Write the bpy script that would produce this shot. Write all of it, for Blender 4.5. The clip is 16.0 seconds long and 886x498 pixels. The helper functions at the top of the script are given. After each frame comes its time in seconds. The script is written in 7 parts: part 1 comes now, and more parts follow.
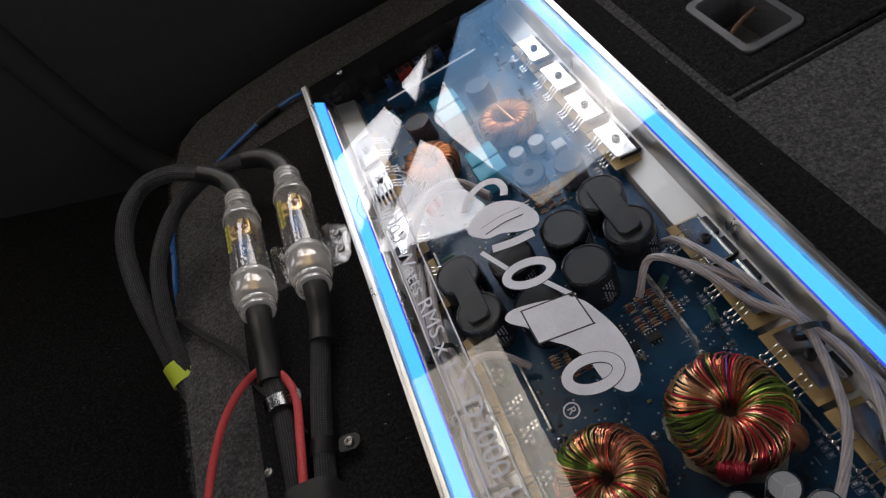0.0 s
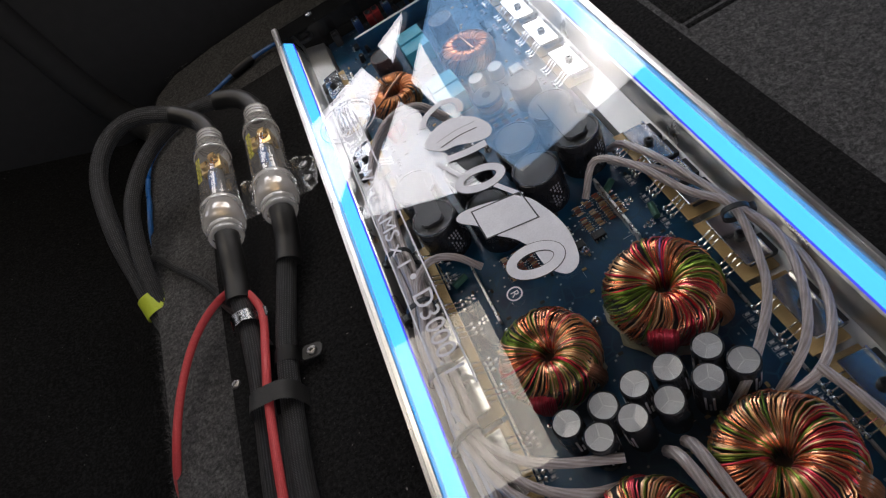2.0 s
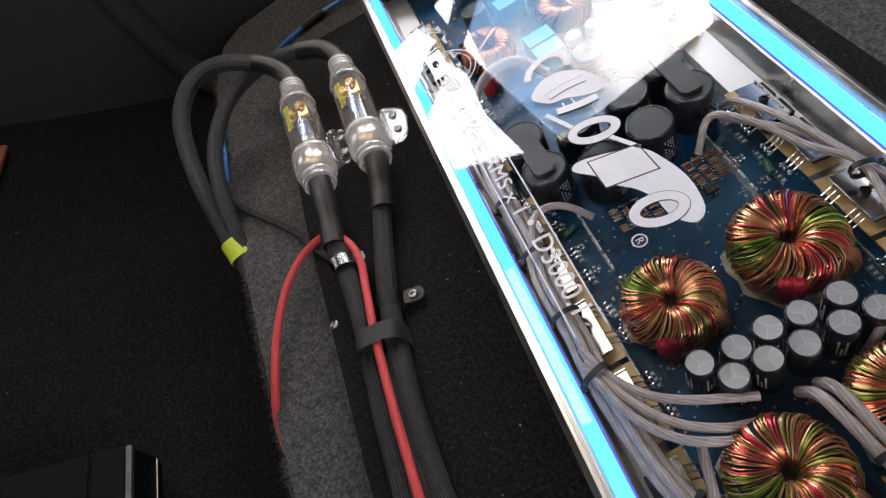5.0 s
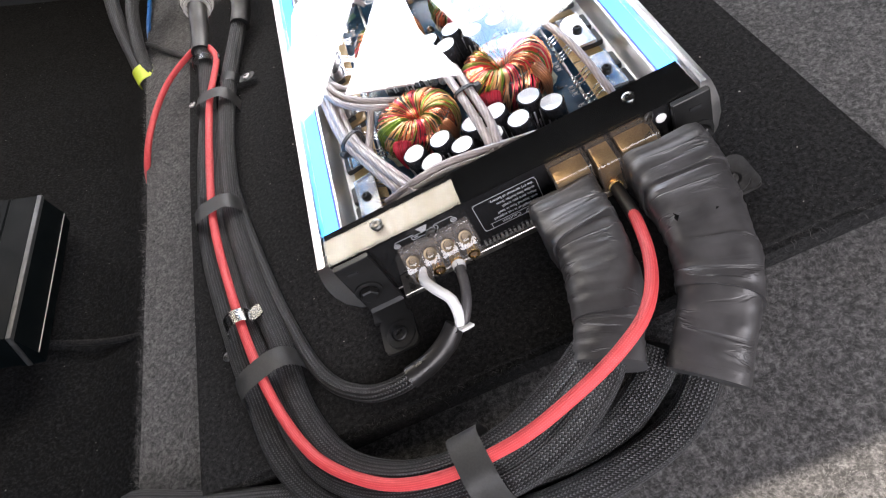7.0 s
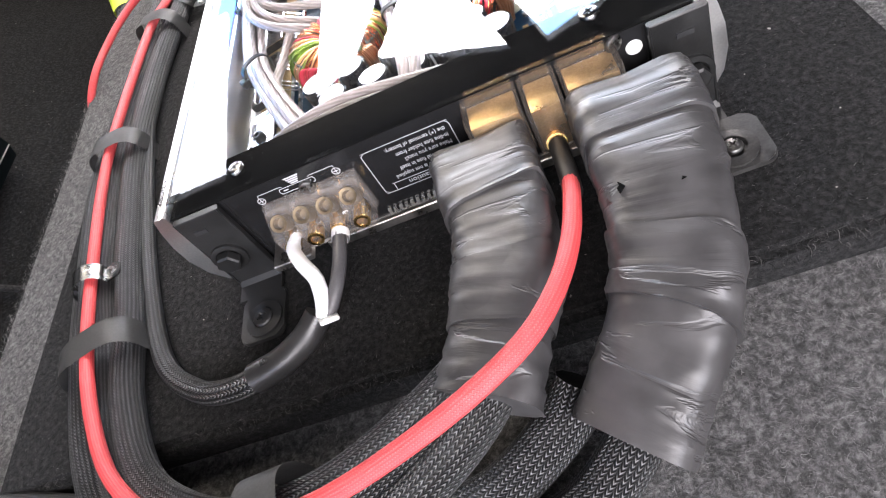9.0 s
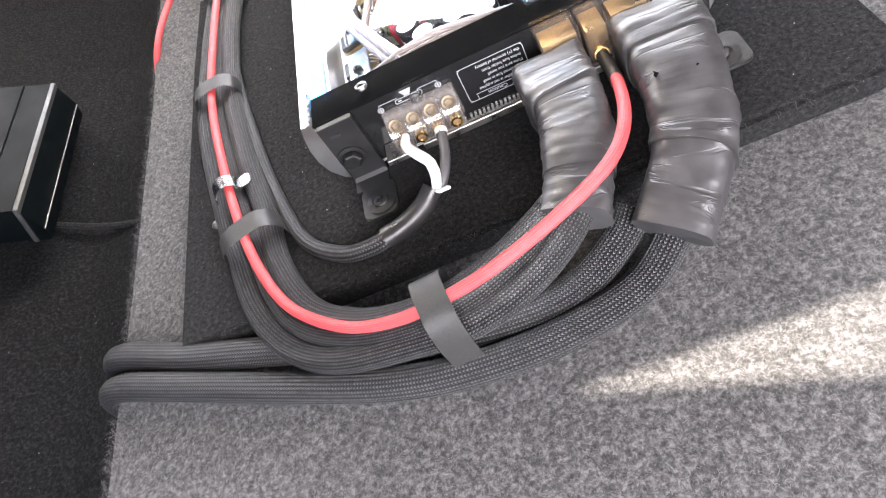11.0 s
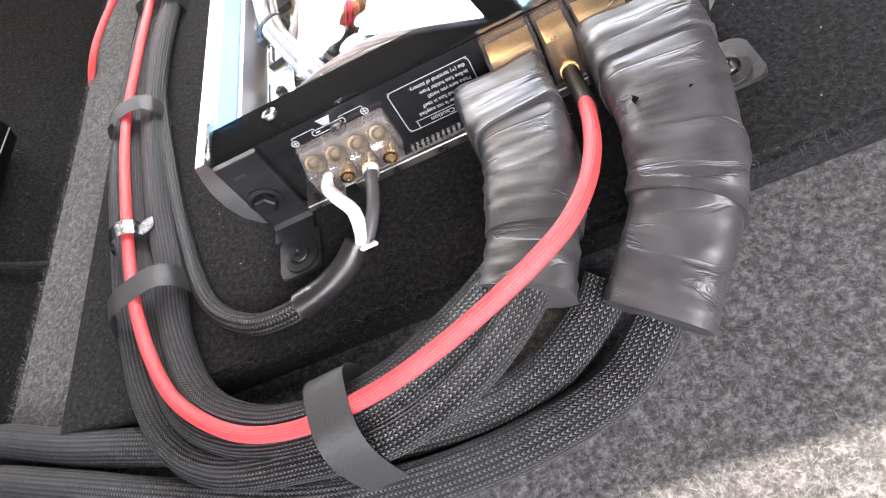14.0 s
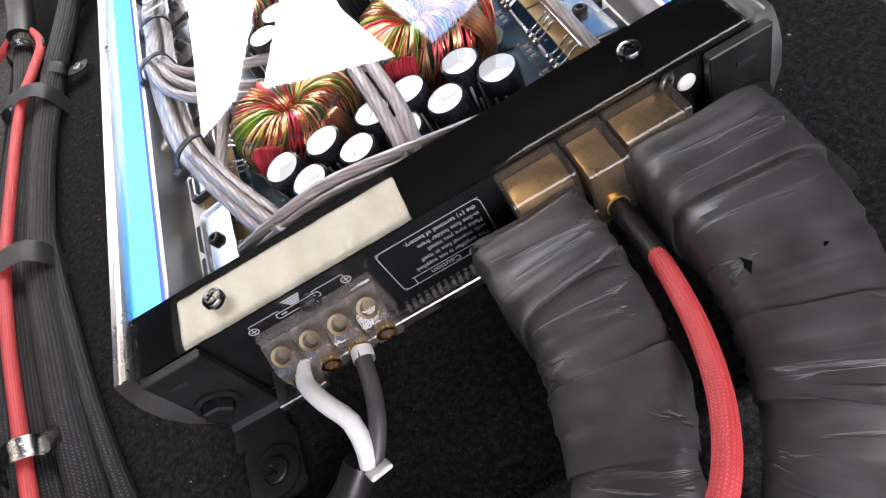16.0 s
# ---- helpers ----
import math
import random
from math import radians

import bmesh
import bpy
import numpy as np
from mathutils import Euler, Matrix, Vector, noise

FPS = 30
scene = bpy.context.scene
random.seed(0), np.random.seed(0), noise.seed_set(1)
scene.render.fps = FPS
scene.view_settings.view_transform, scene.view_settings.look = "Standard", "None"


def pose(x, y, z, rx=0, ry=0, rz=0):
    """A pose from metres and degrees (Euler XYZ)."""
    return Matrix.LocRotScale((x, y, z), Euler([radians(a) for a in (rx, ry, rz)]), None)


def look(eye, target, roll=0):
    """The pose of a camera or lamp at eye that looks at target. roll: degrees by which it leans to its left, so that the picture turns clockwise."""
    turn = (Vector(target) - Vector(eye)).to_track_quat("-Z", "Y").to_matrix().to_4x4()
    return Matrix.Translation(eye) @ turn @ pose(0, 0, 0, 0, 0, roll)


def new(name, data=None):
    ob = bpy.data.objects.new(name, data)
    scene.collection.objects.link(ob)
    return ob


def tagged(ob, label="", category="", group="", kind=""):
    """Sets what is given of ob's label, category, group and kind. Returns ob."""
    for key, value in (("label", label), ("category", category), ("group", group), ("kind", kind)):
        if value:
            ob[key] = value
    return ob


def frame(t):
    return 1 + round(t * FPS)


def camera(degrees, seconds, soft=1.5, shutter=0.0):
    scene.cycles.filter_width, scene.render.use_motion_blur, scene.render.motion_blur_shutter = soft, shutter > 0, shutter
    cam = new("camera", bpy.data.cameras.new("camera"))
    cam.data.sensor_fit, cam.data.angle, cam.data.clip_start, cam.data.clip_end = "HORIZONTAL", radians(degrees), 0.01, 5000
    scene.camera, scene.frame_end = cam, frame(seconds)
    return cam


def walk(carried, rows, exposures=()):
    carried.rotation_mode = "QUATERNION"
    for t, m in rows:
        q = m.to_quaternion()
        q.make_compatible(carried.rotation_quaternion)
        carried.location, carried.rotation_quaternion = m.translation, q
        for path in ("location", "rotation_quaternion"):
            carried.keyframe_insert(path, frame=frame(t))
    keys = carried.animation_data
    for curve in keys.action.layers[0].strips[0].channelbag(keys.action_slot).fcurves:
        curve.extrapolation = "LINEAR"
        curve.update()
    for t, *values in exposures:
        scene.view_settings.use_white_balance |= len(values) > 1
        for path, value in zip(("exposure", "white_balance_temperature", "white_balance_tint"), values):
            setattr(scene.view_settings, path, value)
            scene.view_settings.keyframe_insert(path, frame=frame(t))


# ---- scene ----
cam = camera(69.7, 16.0, soft=1.2)
METRES, EYE, TILT, LEAN, TURN = 8.0, 1.5, 0.0, 0.0, 0.0
PATH = [
    (0, (0.103, 0.105, 0.423), (-0.051, 1.443, -1.055), -34.4),
    (0.5, (0.105, 0.043, 0.397), (-0.05, 1.381, -1.081), -34.3),
    (1, (0.104, 0.005, 0.387), (-0.056, 1.342, -1.092), -34.2),
    (1.5, (0.109, 0.012, 0.383), (-0.051, 1.341, -1.104), -34.6),
    (2, (0.098, 0.041, 0.39), (-0.051, 1.361, -1.105), -34.9),
    (2.5, (0.099, 0.1, 0.367), (-0.03, 1.415, -1.134), -35.3),
    (3, (0.091, 0.135, 0.359), (-0.027, 1.418, -1.17), -35.8),
    (3.2, (0.086, 0.127, 0.374), (-0.036, 1.378, -1.182), -36.0),
    (5.3, (0.016, 0.042, 0.418), (-0.195, 1.308, -1.116), -34.8),
    (5.5, (0.022, 0.038, 0.415), (-0.235, 1.276, -1.137), -37.2),
    (6, (0.05, -0.068, 0.367), (-0.224, 1.204, -1.152), -36.0),
    (6.5, (0.087, -0.176, 0.364), (-0.183, 1.099, -1.153), -35.4),
    (7, (0.136, -0.271, 0.35), (-0.146, 1.001, -1.168), -35.3),
    (7.5, (0.199, -0.287, 0.281), (-0.109, 0.98, -1.236), -35.4),
    (8, (0.211, -0.271, 0.24), (-0.145, 0.998, -1.264), -34.8),
    (8.5, (0.196, -0.247, 0.235), (-0.243, 1.021, -1.247), -35.0),
    (9, (0.196, -0.222, 0.226), (-0.273, 1.051, -1.243), -35.2),
    (9.5, (0.177, -0.278, 0.272), (-0.303, 0.974, -1.212), -36.0),
    (10, (0.147, -0.332, 0.304), (-0.285, 0.915, -1.199), -36.7),
    (10.2, (0.137, -0.335, 0.301), (-0.267, 0.907, -1.213), -36.2),
    (12.3, (0.156, -0.31, 0.319), (-0.253, 0.848, -1.26), -37.1),
    (12.5, (0.183, -0.314, 0.278), (-0.299, 0.934, -1.209), -36.1),
    (13, (0.206, -0.302, 0.254), (-0.295, 0.957, -1.217), -35.4),
    (13.5, (0.201, -0.284, 0.242), (-0.298, 0.975, -1.23), -35.7),
    (14, (0.171, -0.257, 0.24), (-0.257, 0.97, -1.28), -37.5),
    (14.5, (0.137, -0.244, 0.257), (-0.191, 0.994, -1.279), -37.4),
    (15, (0.129, -0.203, 0.275), (-0.117, 1.009, -1.297), -37.6),
    (15.5, (0.127, -0.163, 0.26), (-0.076, 1.049, -1.318), -36.7),
    (16, (0.151, -0.147, 0.228), (-0.029, 1.06, -1.356), -36.6),
]
walk(cam, [(t, look(eye, target, roll)) for t, eye, target, roll in PATH],
     exposures=[(t, stops, 6500, 16) for t, stops in (
         (0.0, -0.58), (1.5, -0.32), (3.2, -0.58), (5.3, 0.50), (6.0, 0.66), (6.5, 0.65), (7.0, 1.40), (7.5, 2.05), (8.0, 2.25), (9.0, 2.22), (9.5, 2.50), (10.0, 2.66), (12.5, 2.62), (13.0, 2.45), (14.0, 2.45), (14.5, 2.48), (15.0, 2.15), (15.5, 1.45), (16.0, 1.2))])

# ---- world, sun and large lights ----
SUN_DIR = Vector((0.27, -0.39, 0.95)).normalized()      # towards the sun
world = bpy.data.worlds.new("sky")
scene.world = world
world.use_nodes = True
wn = world.node_tree
sky = wn.nodes.new("ShaderNodeTexSky")
sky.sky_type = "NISHITA"
sky.sun_disc = False
sky.sun_elevation = math.asin(SUN_DIR.z)
sky.sun_rotation = math.atan2(SUN_DIR.x, SUN_DIR.y)
wn.links.new(sky.outputs["Color"], wn.nodes["Background"].inputs["Color"])
wn.nodes["Background"].inputs["Strength"].default_value = 0.12

sun_data = bpy.data.lights.new("sun", "SUN")
sun_data.energy, sun_data.angle, sun_data.color = 5.0, radians(0.5), (1.0, 0.92, 0.78)
sun_lamp = new("sun", sun_data)
sun_lamp.matrix_world = look(SUN_DIR * 5, (0, 0, 0))

# the open tailgate's daylight
gate_data = bpy.data.lights.new("tailgate_daylight", "AREA")
gate_data.shape, gate_data.size, gate_data.size_y = "RECTANGLE", 0.95, 0.46
gate_data.energy, gate_data.color = 5.0, (1.0, 0.97, 0.96)
gate_lamp = new("tailgate_daylight", gate_data)
gate_lamp.matrix_world = look((0.36, -0.68, 0.40), (0.24, 0.30, 0.14))


# ---- materials ----
def socket(bsdf, name, value):
    bsdf.inputs[name].default_value = value


def base_material(name):
    m = bpy.data.materials.new(name)
    m.use_nodes = True
    return m, m.node_tree.nodes, m.node_tree.links, m.node_tree.nodes["Principled BSDF"]


def ramp(nodes, stops):
    r = nodes.new("ShaderNodeValToRGB")
    while len(r.color_ramp.elements) < len(stops):
        r.color_ramp.elements.new(0.5)
    for e, (p, c) in zip(r.color_ramp.elements, stops):
        e.position, e.color = p, (*c, 1)
    return r


def surface(name, dark, light, rough=0.5, metal=0.0, scale=60.0, bump=0.2, fine=900.0, depth=0.0006, rough_var=0.12, coat=0.0):
    """A plain surface with broad stains, fine grain and a little relief."""
    m, n, l, b = base_material(name)
    tc = n.new("ShaderNodeTexCoord")
    a = n.new("ShaderNodeTexNoise"); a.inputs["Scale"].default_value = scale; a.inputs["Detail"].default_value = 5
    f = n.new("ShaderNodeTexNoise"); f.inputs["Scale"].default_value = fine; f.inputs["Detail"].default_value = 2
    l.new(tc.outputs["Object"], a.inputs["Vector"]); l.new(tc.outputs["Object"], f.inputs["Vector"])
    mx = n.new("ShaderNodeMath"); mx.operation = "MULTIPLY_ADD"; mx.inputs[1].default_value = 0.45
    l.new(f.outputs["Fac"], mx.inputs[0]); 
    half = n.new("ShaderNodeMath"); half.operation = "MULTIPLY"; half.inputs[1].default_value = 0.55
    l.new(a.outputs["Fac"], half.inputs[0]); l.new(half.outputs[0], mx.inputs[2])
    r = ramp(n, [(0.3, dark), (0.7, light)])
    l.new(mx.outputs[0], r.inputs["Fac"]); l.new(r.outputs["Color"], b.inputs["Base Color"])
    rr = n.new("ShaderNodeMapRange")
    rr.inputs["From Min"].default_value, rr.inputs["From Max"].default_value = 0.3, 0.7
    rr.inputs["To Min"].default_value, rr.inputs["To Max"].default_value = max(0.02, rough - rough_var), min(1, rough + rough_var)
    l.new(a.outputs["Fac"], rr.inputs["Value"]); l.new(rr.outputs[0], b.inputs["Roughness"])
    bp = n.new("ShaderNodeBump"); bp.inputs["Strength"].default_value = bump; bp.inputs["Distance"].default_value = depth
    l.new(f.outputs["Fac"], bp.inputs["Height"]); l.new(bp.outputs[0], b.inputs["Normal"])
    socket(b, "Metallic", metal)
    if coat:
        socket(b, "Coat Weight", coat); socket(b, "Coat Roughness", 0.08)
    return m


def felt(name, dark, light, lint, speck=0.0):
    """Needle-felt carpet: matted fibres in mixed greys, with lint."""
    m, n, l, b = base_material(name)
    tc = n.new("ShaderNodeTexCoord")
    warp = n.new("ShaderNodeTexNoise"); warp.inputs["Scale"].default_value = 90; warp.inputs["Detail"].default_value = 3
    l.new(tc.outputs["Object"], warp.inputs["Vector"])
    wadd = n.new("ShaderNodeVectorMath"); wadd.operation = "MULTIPLY_ADD"; wadd.inputs[1].default_value = (0.012, 0.012, 0.012)
    l.new(warp.outputs["Color"], wadd.inputs[0]); l.new(tc.outputs["Object"], wadd.inputs[2])
    a = n.new("ShaderNodeTexNoise"); a.inputs["Scale"].default_value = 700; a.inputs["Detail"].default_value = 6; a.inputs["Roughness"].default_value = 0.75
    l.new(wadd.outputs[0], a.inputs["Vector"])
    c = n.new("ShaderNodeTexNoise"); c.inputs["Scale"].default_value = 330; c.inputs["Detail"].default_value = 5
    l.new(tc.outputs["Object"], c.inputs["Vector"])
    s = n.new("ShaderNodeMath"); s.operation = "MULTIPLY_ADD"; s.inputs[1].default_value = 0.45
    h = n.new("ShaderNodeMath"); h.operation = "MULTIPLY"; h.inputs[1].default_value = 0.55
    l.new(a.outputs["Fac"], h.inputs[0]); l.new(c.outputs["Fac"], s.inputs[0]); l.new(h.outputs[0], s.inputs[2])
    r = ramp(n, [(0.40, dark), (0.5, tuple((p + q) / 2.9 for p, q in zip(dark, light))), (0.615, light)])
    l.new(s.outputs[0], r.inputs["Fac"])
    v = n.new("ShaderNodeTexVoronoi"); v.inputs["Scale"].default_value = 75
    l.new(wadd.outputs[0], v.inputs["Vector"])
    t = n.new("ShaderNodeMath"); t.operation = "LESS_THAN"; t.inputs[1].default_value = speck
    l.new(v.outputs["Distance"], t.inputs[0])
    mix = n.new("ShaderNodeMix"); mix.data_type = "RGBA"
    l.new(t.outputs[0], mix.inputs["Factor"]); l.new(r.outputs["Color"], mix.inputs["A"]); mix.inputs["B"].default_value = (*lint, 1)
    l.new(mix.outputs["Result"], b.inputs["Base Color"])
    socket(b, "Roughness", 0.95); socket(b, "Specular IOR Level", 0.15)
    socket(b, "Sheen Weight", 0.10 if light[0] > 0.1 else 0.015); socket(b, "Sheen Roughness", 0.5)
    bp = n.new("ShaderNodeBump"); bp.inputs["Strength"].default_value = 0.9; bp.inputs["Distance"].default_value = 0.0025
    l.new(a.outputs["Fac"], bp.inputs["Height"]); l.new(bp.outputs[0], b.inputs["Normal"])
    return m


def maths(n, l, op, a, b=None, c=None):
    """One Math node; each operand is a socket or a number."""
    k = n.new("ShaderNodeMath"); k.operation = op
    for i, v in enumerate((a, b, c)):
        if isinstance(v, (int, float)):
            k.inputs[i].default_value = v
        elif v is not None:
            l.new(v, k.inputs[i])
    return k.outputs[0]


def braid(name, dark, light, pitch, columns, rough=0.38, depth=0.0007):
    """Woven sleeve: columns of slanting strands run along it, leaning left and right by turns (herringbone).
    Uses the tube's own u (round) and v (metres along)."""
    m, n, l, b = base_material(name)
    uv = n.new("ShaderNodeUVMap")
    sep = n.new("ShaderNodeSeparateXYZ"); l.new(uv.outputs[0], sep.inputs[0])
    no = n.new("ShaderNodeTexNoise"); no.inputs["Scale"].default_value = 260; no.inputs["Detail"].default_value = 3
    tc = n.new("ShaderNodeTexCoord"); l.new(tc.outputs["Object"], no.inputs["Vector"])
    round_ = maths(n, l, "MULTIPLY", sep.outputs["X"], float(columns))
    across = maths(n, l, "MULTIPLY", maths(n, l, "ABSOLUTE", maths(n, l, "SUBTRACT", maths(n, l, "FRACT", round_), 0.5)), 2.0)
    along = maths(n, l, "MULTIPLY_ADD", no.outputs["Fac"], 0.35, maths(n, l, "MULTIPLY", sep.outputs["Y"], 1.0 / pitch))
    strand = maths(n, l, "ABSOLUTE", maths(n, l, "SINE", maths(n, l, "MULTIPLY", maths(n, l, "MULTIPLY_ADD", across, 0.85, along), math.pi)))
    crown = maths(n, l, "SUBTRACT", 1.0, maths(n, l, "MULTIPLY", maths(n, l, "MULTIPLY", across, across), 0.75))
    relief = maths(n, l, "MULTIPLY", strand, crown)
    # colour follows the relief: glints painted on the crowns, shade in the gaps
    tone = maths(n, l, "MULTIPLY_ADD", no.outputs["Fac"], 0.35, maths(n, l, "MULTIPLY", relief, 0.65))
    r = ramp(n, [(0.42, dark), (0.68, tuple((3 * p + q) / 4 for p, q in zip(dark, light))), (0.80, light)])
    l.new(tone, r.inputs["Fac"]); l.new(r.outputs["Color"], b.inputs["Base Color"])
    socket(b, "Roughness", rough); socket(b, "Specular IOR Level", 0.4)
    bp = n.new("ShaderNodeBump"); bp.inputs["Strength"].default_value = 1.0; bp.inputs["Distance"].default_value = depth
    l.new(relief, bp.inputs["Height"]); l.new(bp.outputs[0], b.inputs["Normal"])
    return m


def twisted(name, dark, light, pitch):
    """Silver strands twisted under clear insulation."""
    m, n, l, b = base_material(name)
    uv = n.new("ShaderNodeUVMap"); sep = n.new("ShaderNodeSeparateXYZ"); l.new(uv.outputs[0], sep.inputs[0])
    k = n.new("ShaderNodeMath"); k.operation = "MULTIPLY"; k.inputs[1].default_value = 16 * math.pi
    l.new(sep.outputs["X"], k.inputs[0])
    q = n.new("ShaderNodeMath"); q.operation = "MULTIPLY_ADD"; q.inputs[1].default_value = 2 * math.pi / pitch
    l.new(sep.outputs["Y"], q.inputs[0]); l.new(k.outputs[0], q.inputs[2])
    w = n.new("ShaderNodeMath"); w.operation = "SINE"; l.new(q.outputs[0], w.inputs[0])
    no = n.new("ShaderNodeTexNoise"); no.inputs["Scale"].default_value = 160
    tc = n.new("ShaderNodeTexCoord"); l.new(tc.outputs["Object"], no.inputs["Vector"])
    ad = n.new("ShaderNodeMath"); ad.operation = "MULTIPLY_ADD"; ad.inputs[1].default_value = 0.22
    l.new(w.outputs[0], ad.inputs[0]); l.new(no.outputs["Fac"], ad.inputs[2])
    r = ramp(n, [(0.25, dark), (0.75, light)])
    l.new(ad.outputs[0], r.inputs["Fac"]); l.new(r.outputs["Color"], b.inputs["Base Color"])
    socket(b, "Roughness", 0.36); socket(b, "Metallic", 0.12)
    socket(b, "Coat Weight", 0.2); socket(b, "Coat Roughness", 0.2)
    bp = n.new("ShaderNodeBump"); bp.inputs["Strength"].default_value = 0.22; bp.inputs["Distance"].default_value = 0.0006
    l.new(w.outputs[0], bp.inputs["Height"]); l.new(bp.outputs[0], b.inputs["Normal"])
    return m


def island_colours(name, stops, rough=0.3, metal=0.85):
    """Enamelled wire: every turn takes its own tone."""
    m, n, l, b = base_material(name)
    g = n.new("ShaderNodeNewGeometry")
    r = ramp(n, stops); r.color_ramp.interpolation = "CONSTANT"
    l.new(g.outputs["Random Per Island"], r.inputs["Fac"]); l.new(r.outputs["Color"], b.inputs["Base Color"])
    socket(b, "Roughness", rough); socket(b, "Metallic", metal)
    return m


def random_colours(name, stops):
    """Small bodies of several colours, one for each piece."""
    m, n, l, b = base_material(name)
    g = n.new("ShaderNodeObjectInfo")
    r = ramp(n, stops); r.color_ramp.interpolation = "CONSTANT"
    l.new(g.outputs["Random"], r.inputs["Fac"]); l.new(r.outputs["Color"], b.inputs["Base Color"])
    socket(b, "Roughness", 0.45)
    return m


def clear(name, tint, ior=1.49, rough=0.0, haze=0.0, haze_colour=(0.8, 0.8, 0.8), lumps=0.0):
    """Clear sheet plastic: passes light straight, reflects by Fresnel."""
    m = bpy.data.materials.new(name)
    m.use_nodes = True
    n, l = m.node_tree.nodes, m.node_tree.links
    n.remove(n["Principled BSDF"])
    tr = n.new("ShaderNodeBsdfTransparent"); tr.inputs["Color"].default_value = (*tint, 1)
    gl = n.new("ShaderNodeBsdfGlossy"); gl.inputs["Roughness"].default_value = rough
    if lumps:
        ln = n.new("ShaderNodeTexNoise"); ln.inputs["Scale"].default_value = 190
        lc = n.new("ShaderNodeTexCoord"); l.new(lc.outputs["Object"], ln.inputs["Vector"])
        lb = n.new("ShaderNodeBump"); lb.inputs["Strength"].default_value = lumps; lb.inputs["Distance"].default_value = 0.002
        l.new(ln.outputs["Fac"], lb.inputs["Height"]); l.new(lb.outputs[0], gl.inputs["Normal"])
    # gloss by Schlick's curve, the same from both sides of the sheet
    lw = n.new("ShaderNodeLayerWeight"); lw.inputs["Blend"].default_value = 0.5
    pw = n.new("ShaderNodeMath"); pw.operation = "POWER"; pw.inputs[1].default_value = 5.0
    l.new(lw.outputs["Facing"], pw.inputs[0])
    fr = n.new("ShaderNodeMath"); fr.operation = "MULTIPLY_ADD"
    r0 = ((ior - 1) / (ior + 1)) ** 2
    fr.inputs[1].default_value, fr.inputs[2].default_value = 1 - r0, r0
    l.new(pw.outputs[0], fr.inputs[0])
    mix = n.new("ShaderNodeMixShader")
    first = tr
    if haze:
        df = n.new("ShaderNodeBsdfDiffuse"); df.inputs["Color"].default_value = (*haze_colour, 1)
        hz = n.new("ShaderNodeMixShader"); hz.inputs[0].default_value = haze
        l.new(tr.outputs[0], hz.inputs[1]); l.new(df.outputs[0], hz.inputs[2]); first = hz
    l.new(fr.outputs[0], mix.inputs[0]); l.new(first.outputs[0], mix.inputs[1]); l.new(gl.outputs[0], mix.inputs[2])
    l.new(mix.outputs[0], n["Material Output"].inputs["Surface"])
    return m


def glow(name, stops, strength, scale, stretch=(1, 1, 1), bank=None):
    """Something that gives off light, or far sky."""
    m = bpy.data.materials.new(name)
    m.use_nodes = True
    n, l = m.node_tree.nodes, m.node_tree.links
    n.remove(n["Principled BSDF"])
    em = n.new("ShaderNodeEmission"); em.inputs["Strength"].default_value = strength
    tc = n.new("ShaderNodeTexCoord")
    mp = n.new("ShaderNodeMapping"); mp.inputs["Scale"].default_value = stretch
    no = n.new("ShaderNodeTexNoise"); no.inputs["Scale"].default_value = scale; no.inputs["Detail"].default_value = 4
    l.new(tc.outputs["Object"], mp.inputs["Vector"]); l.new(mp.outputs[0], no.inputs["Vector"])
    r = ramp(n, stops)
    fac = no.outputs["Fac"]
    if bank:                                    # a cloud bank that thickens from x = bank[0] to bank[1]
        sx = n.new("ShaderNodeSeparateXYZ"); l.new(tc.outputs["Object"], sx.inputs[0])
        mr = n.new("ShaderNodeMapRange"); l.new(sx.outputs["X"], mr.inputs["Value"])
        mr.inputs["From Min"].default_value, mr.inputs["From Max"].default_value, mr.inputs["To Max"].default_value = bank[0], bank[1], 0.28
        fac = maths(n, l, "ADD", fac, mr.outputs[0])
    l.new(fac, r.inputs["Fac"]); l.new(r.outputs["Color"], em.inputs["Color"])
    l.new(em.outputs[0], n["Material Output"].inputs["Surface"])
    return m


